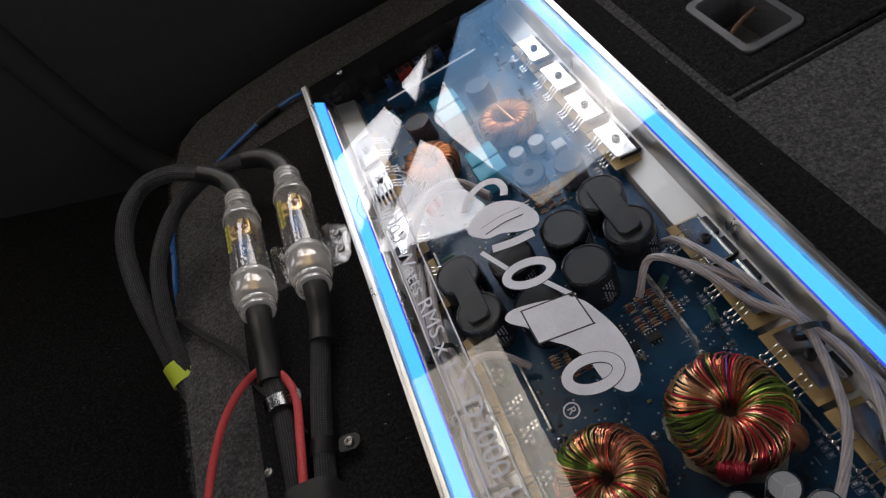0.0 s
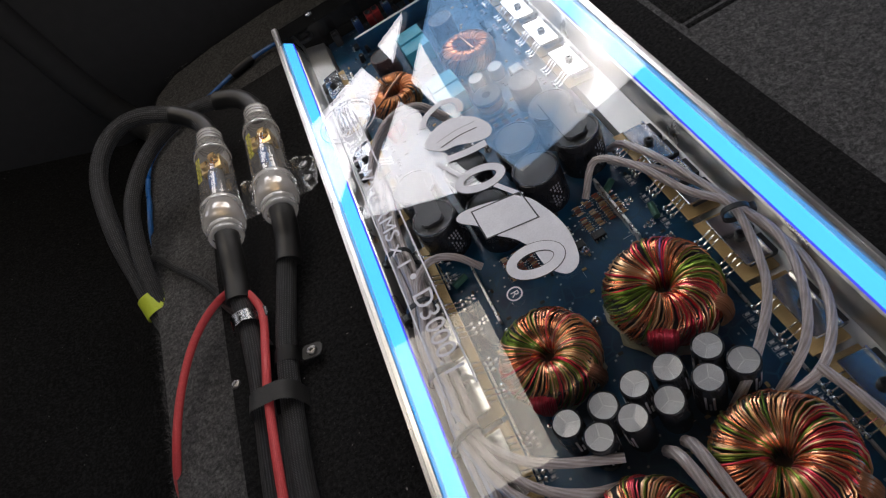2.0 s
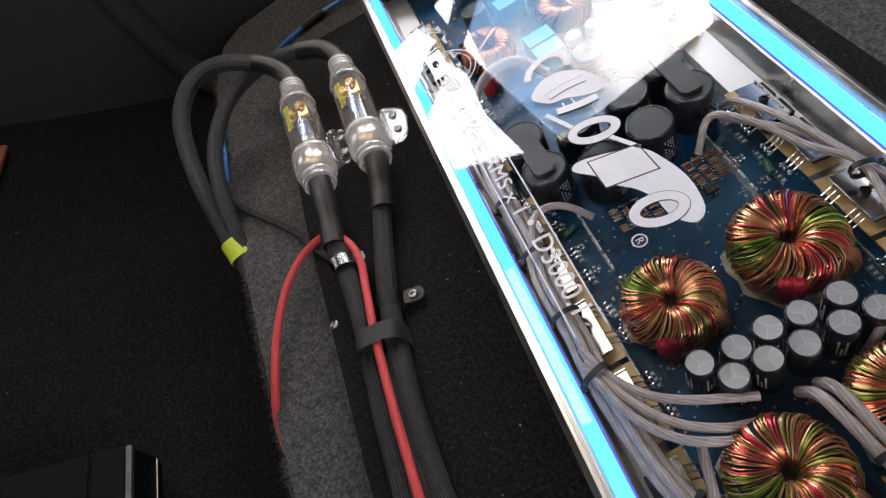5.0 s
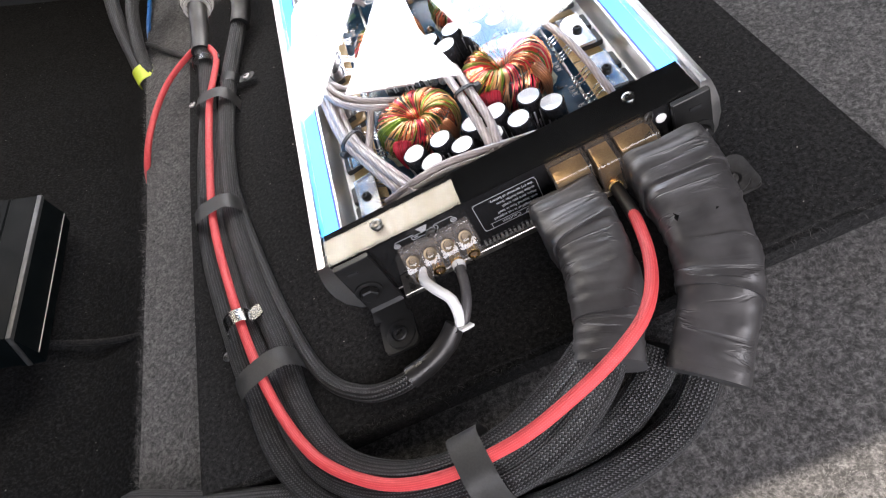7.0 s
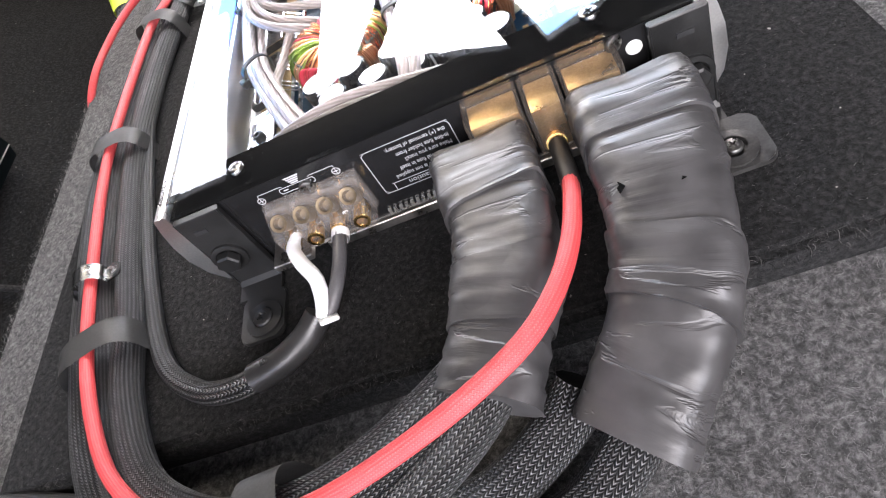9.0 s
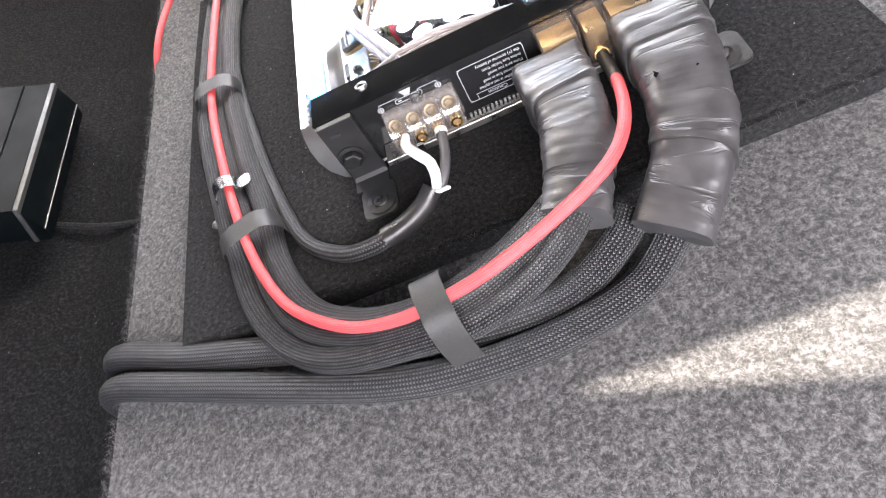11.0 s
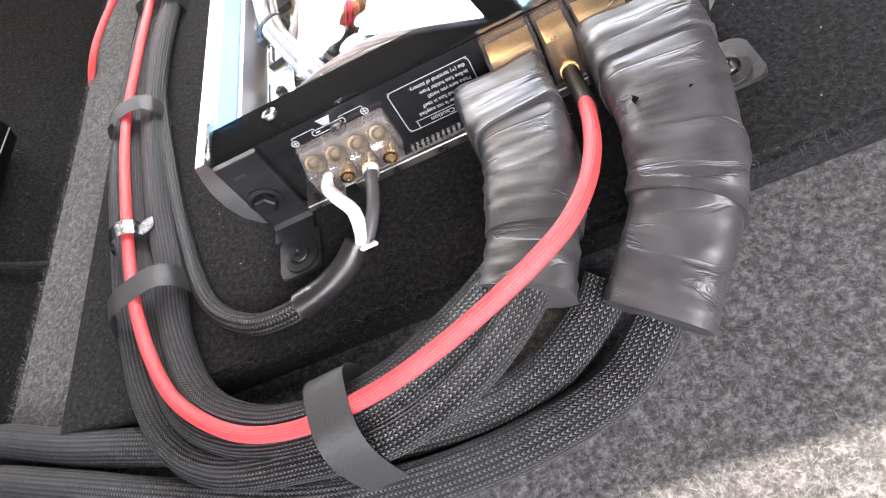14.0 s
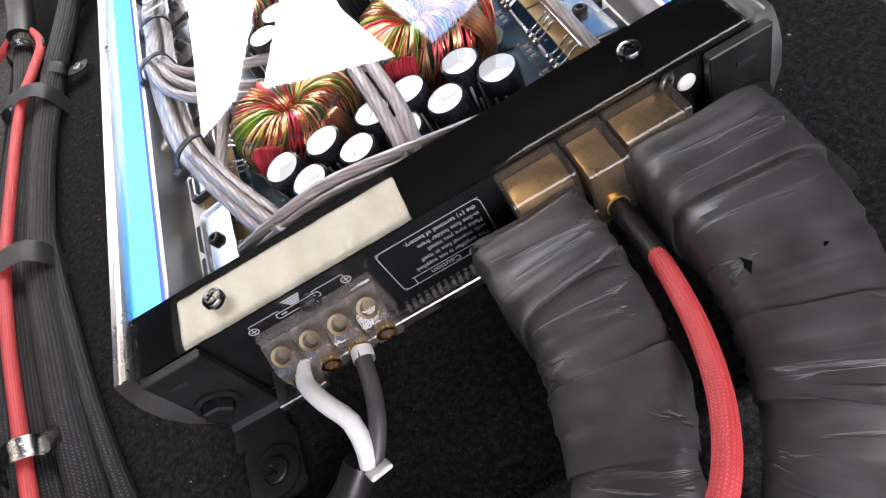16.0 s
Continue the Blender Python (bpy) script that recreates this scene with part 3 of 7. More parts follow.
# main carpet, with the drop along its left edge
main_outline = [(-0.212, -0.62), (0.98, -0.62), (0.98, 0.487), (0.347, 0.487), (0.347, 0.965), (0.15, 0.972), (-0.02, 0.983),
                (-0.12, 0.984), (-0.19, 0.968), (-0.224, 0.935), (-0.236, 0.84), (-0.238, 0.61), (-0.228, 0.40), (-0.219, 0.26), (-0.211, 0.0)]
solid("carpet", prism(main_outline, -0.11, FLOOR_Z, bevel=0.009), GREY_CARPET, "grey heather needle-felt boot carpet with fuzzy worn edges", "carpet", kind="structure")

# raised carpet lid beyond the seam, with a hole for the latch pocket
bm = bmesh.new()
HX0, HX1, HY0, HY1 = 0.397, 0.446, 0.535, 0.624
for lo, hi in (((0.347, 0.497), (HX0, 0.95)), ((HX1, 0.497), (0.98, 0.95)), ((HX0, 0.497), (HX1, HY0)), ((HX0, HY1), (HX1, 0.95))):
    box((*lo, -0.11), (*hi, FLOOR_Z), bm=bm)
bmesh.ops.remove_doubles(bm, verts=bm.verts, dist=1e-5)
solid("carpet_lid", bm, SHADED_CARPET, "grey carpeted lid panel, shade put into its colour, with a cut-out for a latch pocket", "carpet lid", kind="structure", flat=True)
solid("under_floor", box((0.33, 0.40, -0.13), (0.98, 0.96, -0.112)), BLACK_FLOOR, "dark floor under the carpeted panels", "floor", kind="structure")

for y in (0.4885, 0.4990):
    solid("seam_welt", tube([(0.349, y, -0.0225), (0.50, y, -0.0225), (0.70, y, -0.0225), (0.975, y, -0.0225)], 0.0042, n=10, step=0.05), SHADED_CARPET, "rolled carpet welt along the lid seam, shade put into its colour", "seam", kind="structure")

pocket = thing("latch_pocket", "grey plastic latch pocket recessed in the carpet", "latch pocket", (0.42, 0.58, FLOOR_Z))
bm = bmesh.new()
outer, inner = rounded(-0.031, -0.052, 0.031, 0.052, 0.009), rounded(-0.024, -0.044, 0.024, 0.044, 0.006)
loops = []
for pts, z in ((outer, 0.0005), (outer, 0.003), (inner, 0.0035), (inner, -0.045)):
    loops.append([bm.verts.new((x, y, z)) for x, y in pts])
for a, b in zip(loops, loops[1:]):
    for i in range(len(a)):
        j = (i + 1) % len(a)
        bm.faces.new((a[i], a[j], b[j], b[i]))
bm.faces.new(loops[-1])
part("bezel", bm, BEZEL, pocket)
part("latch_bar", tube([(-0.023, -0.008, -0.012), (0.0, 0.004, -0.011), (0.023, 0.012, -0.012)], 0.0022, n=8), surface("rusty_bar", (0.10, 0.05, 0.03), (0.18, 0.09, 0.05), rough=0.6), pocket, "rust-brown latch bar")

# the black felt board that carries the amplifier
board_outline = [(-0.142, -0.085), (0.322, -0.085), (0.334, -0.082), (0.341, -0.075), (0.343, -0.062), (0.336, 0.13), (0.325, 0.70), (0.32, 0.79), (-0.137, 0.79), (-0.141, 0.70), (-0.149, 0.50), (-0.149, 0.24)]
solid("mounting_board", prism(board_outline, FLOOR_Z, 0.0, bevel=0.004), BLACK_FELT, "black felt-covered mounting board dotted with lint on the carpet", "board")

# lower floor beside the carpet, rising to the side
bm = bmesh.new()
rows = []
for i in range(91):
    y = -0.75 + 1.85 * i / 90
    row = []
    for j in range(61):
        x = -1.0 + 0.80 * j / 60
        z = -0.085 + max(0.0, -0.33 - x) * 0.42 + 0.006 * noise.noise((x * 5, y * 5, 0.3))
        crease = 1 - abs(noise.noise((x * 4 + y * 1.5, y * 2.2, 4.7)))
        z += 0.010 * crease ** 9 + 0.0016 * noise.noise((x * 30, y * 24, 1.0))
        row.append(bm.verts.new((x, y, z)))
    rows.append(row)
for a, b in zip(rows, rows[1:]):
    for j in range(60):
        bm.faces.new((a[j], a[j + 1], b[j + 1], b[j]))
solid("floor", bm, BLACK_FLOOR, "black felt lining of the sunken side floor", "floor", kind="structure")
solid("lining_seam", tube([(-0.75, 0.28, 0.098), (-0.52, 0.235, 0.0), (-0.40, 0.200, -0.052), (-0.31, 0.173, -0.080), (-0.215, 0.150, -0.082)], 0.0035, n=8), BLACK_FELT, "raised seam in the black felt lining", "seam", kind="structure")

# side trim behind the lower floor
solid("trim_left", box((-1.02, -0.75, -0.15), (-0.995, 1.10, 0.95)), TRIM, "dark side trim of the boot", "trim", kind="structure")
solid("trim_right", box((0.98, -0.75, -0.15), (1.0, 1.10, 0.95)), TRIM, "dark side trim of the boot", "trim", kind="structure")
SEAT_CLOTH = surface("seat_cloth", (0.010, 0.010, 0.011), (0.022, 0.022, 0.023), rough=0.9)
solid("seat_bolster", tube([(-0.262, 0.955, -0.085), (-0.290, 0.975, -0.04), (-0.303, 0.982, 0.02), (-0.308, 0.982, 0.10), (-0.312, 0.982, 0.24)], 0.020, n=14), SEAT_CLOTH, "dark rounded bolster of the seat back", "seat back", kind="structure")
solid("seat_back", box((-1.0, 0.985, -0.2), (0.98, 1.045, 0.24), 0.03, seg=3), SEAT_CLOTH, "dark cloth seat back beyond the boot", "seat back", kind="structure")

# window wall: panes between slanting pillars
WY = 1.05
# first opening is added so the left rail reflects something bright
openings = [[(-0.92, 0.80), (-0.66, 0.80), (-0.36, 0.42), (-0.82, 0.42)],
            [(-0.32, 0.70), (-0.20, 0.66), (0.068, 0.40), (0.050, 0.345), (-0.09, 0.395), (-0.13, 0.42)],
            [(-0.145, 0.672), (0.075, 0.447), (0.100, 0.490), (0.098, 0.600), (0.150, 0.782)],
            [(0.180, 0.285), (0.103, 0.382), (0.092, 0.325)],
            [(0.235, 0.802), (0.130, 0.500), (0.112, 0.425), (0.250, 0.250), (0.560, 0.245), (0.620, 0.700)]]
bm = bmesh.new()
edges = []
for loop in [[(-1.0, 0.2), (0.98, 0.2), (0.98, 0.95), (-1.0, 0.95)]] + openings:
    vs = [bm.verts.new((x, WY, z)) for x, z in loop]
    edges += [bm.edges.new((vs[i], vs[(i + 1) % len(vs)])) for i in range(len(vs))]
bmesh.ops.triangle_fill(bm, edges=edges, use_beauty=True, normal=(0, -1, 0))
made = bmesh.ops.extrude_face_region(bm, geom=bm.faces[:])
bmesh.ops.translate(bm, vec=(0, 0.025, 0), verts=[v for v in made["geom"] if isinstance(v, bmesh.types.BMVert)])
solid("wall_windows", bm, TRIM, "dark window pillars and surround of the car", "pillars", kind="structure", flat=True)

# roof with sunroof opening; unseen tailgate shaped to leave a slit of sun
RZ = 0.93
bm = bmesh.new()
# last slab, unseen, narrows the sunroof to cut light on the left carpet
for lo, hi in (((-1.02, -0.585), (-0.62, 1.10)), ((0.0, -0.585), (1.0, 1.10)), ((-0.62, 0.93), (0.0, 1.10)), ((-0.62, -0.585), (0.0, 0.50)), ((-0.62, 0.50), (-0.30, 0.72))):
    box((*lo, RZ), (*hi, RZ + 0.03), bm=bm)
solid("ceiling", bm, surface("headlining", (0.020, 0.020, 0.020), (0.034, 0.034, 0.034), rough=0.9), "dark headlining with a sunroof opening", "ceiling", kind="structure", flat=True)
bm = prism([(0.35, -0.587), (1.1, -0.80), (1.1, -1.7), (-1.1, -1.7), (-1.1, -0.587)], RZ, RZ + 0.03)
solid("tailgate", bm, TRIM, "raised dark tailgate out of view, edge shaped to leave a sun slit", "tailgate", kind="structure", flat=True)
solid("bumper_sill", box((-1.0, -0.78, -0.5), (1.0, -0.62, -0.03), 0.02, seg=2), TRIM, "dark loading sill of the boot", "sill", kind="structure")
solid("ground", box((-30, -30, -0.75), (30, 30, -0.70)), surface("ground_concrete", (0.28, 0.27, 0.26), (0.40, 0.39, 0.37), rough=0.9, scale=2, fine=40), "pale concrete ground outside the car", "ground", kind="structure", flat=True)

# glowing sheets set outside the glass
def sheet(name, pts, material, label):
    bm = bmesh.new()
    bm.faces.new([bm.verts.new(p) for p in pts])
    return solid(name, bm, material, label, "backdrop", kind="structure", flat=True)


sheet("backdrop_cloud", [(-0.62, 1.75, 0.0), (0.17, 1.75, 0.0), (0.245, 1.75, 1.7), (-0.62, 1.75, 1.7)], SKY_WHITE, "bright white cloud outside the windows")
# added dimmer glow sheet behind the first opening, only for the reflection
sheet("backdrop_dim", [(-2.0, 1.74, 0.0), (-0.62, 1.74, 0.0), (-0.62, 1.74, 1.7), (-2.0, 1.74, 1.7)], DIM_GLOW, "added pale glow sheet outside the left opening")
sheet("backdrop_sky", [(0.165, 1.76, 0.0), (1.8, 1.76, 0.0), (1.8, 1.76, 1.7), (0.240, 1.76, 1.7)], SKY_BLUE, "blue sky with cloud outside the windows")
# added cream glow over the sunroof, stands in for the pale area reflected
sheet("backdrop_cream", [(-1.3, 0.2, 1.5), (0.5, 0.2, 1.5), (0.5, 1.9, 1.5), (-1.3, 1.9, 1.5)], CREAM_GLOW, "added streaked cream glow sheet above the sunroof")

# ---- the amplifier ----
W, L, TOP, PCB_Z = 0.266, 0.745, 0.061, 0.019
amp = thing("amplifier", "silver amplifier with clear top, blue-lit edges, exposed circuit board", "amplifier")


def rail_mesh(sign):
    """One side extrusion: bowed outer wall, grooved top lip and a stepped inner wall."""
    outer = [(0.010, 0.003), (0.003, 0.008), (-0.003, 0.018), (-0.0055, 0.030), (-0.005, 0.042), (-0.003, 0.052), (-0.0005, 0.0605), (0.0, 0.0615)]
    lip = [(0.0022, 0.0618), (0.0026, 0.0612), (0.0034, 0.0612), (0.0038, 0.0618), (0.0055, 0.0618), (0.0060, 0.0605)]
    inner = [(0.0065, 0.0555), (0.0175, 0.0480), (0.0185, 0.0440), (0.0200, 0.0400), (0.0215, 0.0260), (0.0215, 0.003)]
    prof = outer + lip + inner
    bm = bmesh.new()
    ends = []
    ys = (0.0, L)
    for y in ys:
        ends.append([bm.verts.new((x if sign > 0 else W - x, y, z)) for x, z in prof])
    for i in range(len(prof) - 1):
        bm.faces.new((ends[0][i], ends[0][i + 1], ends[1][i + 1], ends[1][i]))
    bm.faces.new((ends[0][-1], ends[0][0], ends[1][0], ends[1][-1]))
    for e in ends:
        bm.faces.new(e)
    return bm


for sign in (1, -1):
    rail = part("side_rail", rail_mesh(sign), ALU, amp, "brushed silver side rail")
    x0, x1 = (0.0072, 0.0165) if sign > 0 else (W - 0.0165, W - 0.0072)
    z0, z1 = (0.0560, 0.0495) if sign > 0 else (0.0495, 0.0560)
    bm = bmesh.new()
    cuts = [(x0 + (x1 - x0) * s, z0 + (z1 - z0) * s) for s in (0.0, 0.13, 0.87, 1.0)]
    pairs = [(bm.verts.new((x, 0.031, z)), bm.verts.new((x, L - 0.03, z))) for x, z in cuts]
    for k in range(3):
        f = bm.faces.new((pairs[k][0], pairs[k + 1][0], pairs[k + 1][1], pairs[k][1]))
        # inner row glows deep blue, standing in for LED spill on the rail
        f.material_index = 1 if k == (2 if sign > 0 else 0) else 0
    bmesh.ops.solidify(bm, geom=bm.faces[:], thickness=0.0008)
    part("light_strip", bm, (LED, LED_SPILL), rail, "glowing blue light strip")

# heat sink floor, sloped shoulders and board
part("base_plate", box((0.020, 0.004, 0.003), (W - 0.020, L - 0.004, 0.008)), ALU_WHITE, amp)
for sign in (1, -1):
    bm = bmesh.new()
    prof = [(0.0216, 0.0082), (0.0216, 0.028), (0.043, 0.0225), (0.046, 0.0082)]
    ends = [[bm.verts.new((x if sign > 0 else W - x, y, z)) for x, z in prof] for y in (0.006, L - 0.012)]
    for e in ends:
        bm.faces.new(e)
    for i in range(4):
        j = (i + 1) % 4
        bm.faces.new((ends[0][i], ends[0][j], ends[1][j], ends[1][i]))
    part("heat_sink", bm, ALU_WHITE, amp, "pale aluminium heat sink shoulder")
board = part("circuit_board", box((0.0465, 0.012, PCB_Z - 0.0018), (W - 0.0465, L - 0.016, PCB_Z), 0.0004), PCB_BLUE, amp, "deep blue circuit board")

# end plates
part("end_plate", box((0.0062, 0.0015, 0.0072), (W - 0.0062, 0.0040, 0.0578), 0.0006), BLACK_GLOSS, amp, "scratched gloss black end plate")
part("end_plate", box((0.0062, L - 0.004, 0.003), (W - 0.0062, L - 0.0015, 0.0578), 0.0006), BLACK_GLOSS, amp, "gloss black end plate")

# clear top with a black border at either end
plate = part("top_plate", box((0.0064, 0.0002, 0.0582), (W - 0.0064, L - 0.0002, 0.0612), 0.0005), ACRYLIC, amp, "clear glossy acrylic top plate")
plate.visible_shadow = False
part("border", box((0.0066, 0.0006, 0.0574), (W - 0.0066, 0.0295, 0.0580)), BLACK_MATT, plate, "black border behind the clear top")
part("border", box((0.0066, L - 0.030, 0.0574), (W - 0.0066, L - 0.0006, 0.0580)), BLACK_MATT, plate, "black border behind the clear top")


def cross_screw(r=0.0042, h=0.0020, material=None):
    """A pan-head screw with a sunken cross."""
    bm = bmesh.new()
    n = 16
    lathe([(r, 0), (r, h * 0.45), (r * 0.9, h * 0.8), (r * 0.62, h)], n, bm)
    ring = [v for v in bm.verts if abs(v.co.z - h) < 1e-7]
    cross = []
    a, b = r * 0.13, r * 0.5
    for x, y in ((b, -a), (b, a), (a, a), (a, b), (-a, b), (-a, a), (-b, a), (-b, -a), (-a, -a), (-a, -b), (a, -b), (a, -a)):
        cross.append((bm.verts.new((x, y, h)), bm.verts.new((x * 0.8, y * 0.8, h * 0.35))))
    for i in range(12):
        j = (i + 1) % 12
        bm.faces.new((cross[i][0], cross[j][0], cross[j][1], cross[i][1]))
    bm.faces.new([c[1] for c in cross])
    edges = [e for e in bm.edges if all(abs(v.co.z - h) < 1e-7 for v in e.verts)]
    bmesh.ops.triangle_fill(bm, edges=edges, use_beauty=True)
    return smooth(mesh_of(bm, material or DULL_STEEL, "screw"))


SCREW_BRIGHT, SCREW_DULL, SCREW_BLACK = cross_screw(0.0044, 0.0020, surface("dark_chrome", (0.10, 0.10, 0.10), (0.22, 0.22, 0.22), rough=0.22, metal=1.0)), cross_screw(0.0042, 0.002, surface("tarnished_steel", (0.16, 0.155, 0.15), (0.34, 0.33, 0.32), rough=0.33, metal=1.0, scale=120)), cross_screw(0.0055, 0.002, BLACK_SATIN)
for x, y in ((0.046, 0.0135), (0.222, 0.0150), (0.046, L - 0.013), (0.220, L - 0.013)):
    part("screw", SCREW_BRIGHT, None, plate, at=pose(x, y, 0.0613, 0, 0, 20 + x * 400))

# ---- toroid coils: every turn of wire ----
def toroid_meshes(R, r, half, turns, wire, tilt, seed, material, loose=0):
    """A dense winding; strands of several colours lie side by side, some sectors greener or redder."""
    rnd = random.Random(seed)
    bm = bmesh.new()
    many, bundle = isinstance(material, list), 0
    for t in range(turns + loose):
        a = 2 * math.pi * t / turns + rnd.uniform(-0.8, 0.8) / turns * 2 * math.pi
        lean = tilt + rnd.uniform(-0.55, 0.55)
        grow = rnd.uniform(0.945, 1.03)
        if t >= turns:
            a, lean, grow = rnd.uniform(0, 2 * math.pi), tilt + rnd.uniform(-0.7, 0.7), rnd.uniform(1.05, 1.09)
        pts = []
        for k in range(17):
            b = 2 * math.pi * k / 16
            c, s = math.cos(b), math.sin(b)
            p = 0.86
            rad = R + r * grow * math.copysign(abs(c) ** p, c)
            hgt = half * grow * math.copysign(abs(s) ** p, s)
            ang = a + lean * 0.10 * s * r / R * 4 + 0.05 * tilt * (1 - c) * s + rnd.uniform(-0.008, 0.008)
            pts.append(Vector((rad * math.cos(ang), rad * math.sin(ang), hgt)))
        first = len(bm.faces)
        tube(pts, wire, n=5, bm=bm, step=0, caps=False)
        if many:
            if t % 6 == 0 or t >= turns:                     # strands are wound in bundles of six
                sector = math.sin(a * 2 + seed) + 0.7 * math.sin(a * 3 - seed * 2)
                pick = rnd.random()
                if sector > 0.85:
                    bundle = 1 if pick < 0.62 else 3 if pick < 0.80 else 0
                elif sector < -1.1:
                    bundle = 2 if pick < 0.38 else 0 if pick < 0.90 else 4
                else:
                    bundle = 0 if pick < 0.50 else 3 if pick < 0.72 else 1 if pick < 0.88 else 2
            kind_ = bundle if rnd.random() < 0.86 else rnd.choice((0, 1, 3))
            bm.faces.ensure_lookup_table()
            for f in bm.faces[first:]:
                f.material_index = kind_
    return smooth(mesh_of(bm, material, "winding"), 60)


def ring_core(R, r, half, material):
    prof = [(R - r * 0.86, -half * 0.86), (R - r * 0.86, half * 0.86), (R + r * 0.86, half * 0.86), (R + r * 0.86, -half * 0.86), (R - r * 0.86, -half * 0.86)]
    return smooth(mesh_of(lathe(prof, 40), material, "core"))


def bunch(angle, width, count, wire, reach, seed, material):
    """A flat bunch of parallel strands arching off the coil's rim down to the board."""
    rnd = random.Random(seed)
    bm = bmesh.new()
    m = Matrix.Rotation(radians(angle), 3, "Z")
    for layer in (0, 1):
        for k in range(count):
            w = width * ((k + 0.5 * layer) / count - 0.5) + rnd.uniform(-0.0002, 0.0002)
            up_ = 0.0018 * math.cos(math.pi * (k / count - 0.5)) ** 0.8 - 0.0011 * layer
            pts = [(0.0262, w * 1.10, 0.0078 + up_), (0.0302, w, 0.0100 + up_), (0.0340 + reach * 0.5, w, 0.0080 + up_ * 1.3), (0.0362 + reach + up_, w * 0.95, 0.0020), (0.0355 + reach + up_, w * 0.8, -0.0060), (0.0335 + reach * 0.6, w * 0.6, -0.0155)]
            tube([m @ Vector((x + rnd.uniform(-.0003, .0003), y + rnd.uniform(-.0003, .0003), z)) for x, y, z in pts], wire, n=5, bm=bm, step=0.003, caps=False)
    return bm


WIND = [toroid_meshes(0.0193, 0.0139, 0.0149, 178, 0.00050, 1.0, 11 + i, WINDING, 44) for i in range(4)]
CORE = ring_core(0.0195, 0.0118, 0.0135, BLACK_CHIP)
for i, (x, y, rz, s) in enumerate(((0.0920, 0.2333, 20, 0.95), (0.1715, 0.2345, 80, 1.05), (0.0915, 0.1165, 150, 0.97), (0.1670, 0.1210, 250, 1.05))):
    coil = part("toroid_coil", WIND[i], None, amp, "toroid coil wound in copper, green and red wire", at=pose(x, y, PCB_Z + 0.0165 * s, 4, -3, rz) @ Matrix.Scale(s, 4))
    part("core", CORE, None, coil)
    part("wire_tail", bunch(-52, 0.0095, 11, 0.00062, 0.0010, i, COPPER_TAIL), COPPER_TAIL, coil, "thick copper wire tail", at=pose(0, 0, 0, 0, 0, -rz))
    part("wire_tail", bunch(-121, 0.0160, 19, 0.00062, -0.0010, i + 9, RED_WINDING), RED_WINDING, coil, "thick red wire tail", at=pose(0, 0, 0, 0, 0, -rz))
    blob = bmesh.new()
    bmesh.ops.create_icosphere(blob, subdivisions=3, radius=1)
    for v in blob.verts:
        v.co = Vector((v.co.x * 0.034, v.co.y * 0.032, max(v.co.z, -0.2) * 0.006)) * (1 + 0.25 * noise.noise(v.co * 2.3 + Vector((i, 0, 0))))
    part("glue_bed", blob, CORE_GLUE, coil, "pale set glue under the coil", at=pose(0, 0, -0.0155, 0, 0, 0))

WIND_CU = toroid_meshes(0.0165, 0.0098, 0.0110, 104, 0.00060, 1.3, 5, COPPER)
CORE_CU = ring_core(0.0165, 0.0088, 0.0102, BLACK_CHIP)
for x, y, rz in ((0.0865, 0.556, 0), (0.1665, 0.556, 60)):
    coil = part("output_coil", WIND_CU, None, amp, "copper-wound output coil", at=pose(x, y, PCB_Z + 0.013, 6, 4, rz))
    part("core", CORE_CU, None, coil)
    part("tie_wire", tube([(-0.012, -0.010, 0.012), (0.0, 0.0, 0.0128), (0.012, 0.009, 0.012)], 0.0011, n=6), COPPER_TAIL, coil)

# ---- capacitors ----
def can_meshes(r, h, vent):
    sleeve = lathe([(0, 0), (r, 0), (r, h * 0.90), (r * 0.985, h * 0.985), (r * 0.90, h), (r * 0.86, h * 0.998)], 22)
    top = bmesh.new()
    if not vent:
        lathe([(0, h - 0.0003), (0.84 * r, h - 0.0003), (0.88 * r, h - 0.0006)], 24, top)
    else:                                       # three sectors, each dished its own way between the scored lines
        for k in range(3):
            mid = 2 * math.pi * (k + 0.5) / 3
            fan = [(0.0, 0.0)] + [(0.88 * r * math.cos(mid + math.pi * (q / 8 - 1) / 3 ), 0.88 * r * math.sin(mid + math.pi * (q / 8 - 1) / 3)) for q in range(17)]
            top.faces.new([top.verts.new((x, y, h - 0.0006 + 0.075 * (x * math.cos(mid) + y * math.sin(mid)))) for x, y in fan])
        for k in range(3):
            first = len(top.verts)
            box((0.0003, -0.00022, h - 0.0003), (0.80 * r, 0.00022, h - 0.00018), bm=top)
            top.verts.ensure_lookup_table()
            bmesh.ops.rotate(top, verts=top.verts[first:], cent=(0, 0, 0), matrix=Matrix.Rotation(k * 2 * math.pi / 3, 3, "Z"))
            top.faces.ensure_lookup_table()
            for f in top.faces[-6:]:
                f.material_index = 1
    return sleeve, top


sl, tp = can_meshes(0.0088, 0.0332, True)
CAP_SLEEVE, CAP_TOP = smooth(mesh_of(sl, SLEEVE, "sleeve")), smooth(mesh_of(tp, (CAN_TOP, WHITE_PLASTIC), "can_top"), 8)
bars = bmesh.new()
for a0 in (-50, 40):
    for k in range(3):
        a = radians(a0 + 14 * k)
        m = pose(0.00885 * math.cos(a), 0.00885 * math.sin(a), 0.017, 0, 0, math.degrees(a))
        box((-0.00008, -0.0006, -0.008), (0.00010, 0.0006, 0.008 if k != 1 else 0.0), bm=bars)
        bmesh.ops.transform(bars, matrix=m, verts=bars.verts[-8:])
CAP_MARK = mesh_of(bars, WHITE_PRINT, "marking")
rnd = random.Random(3)
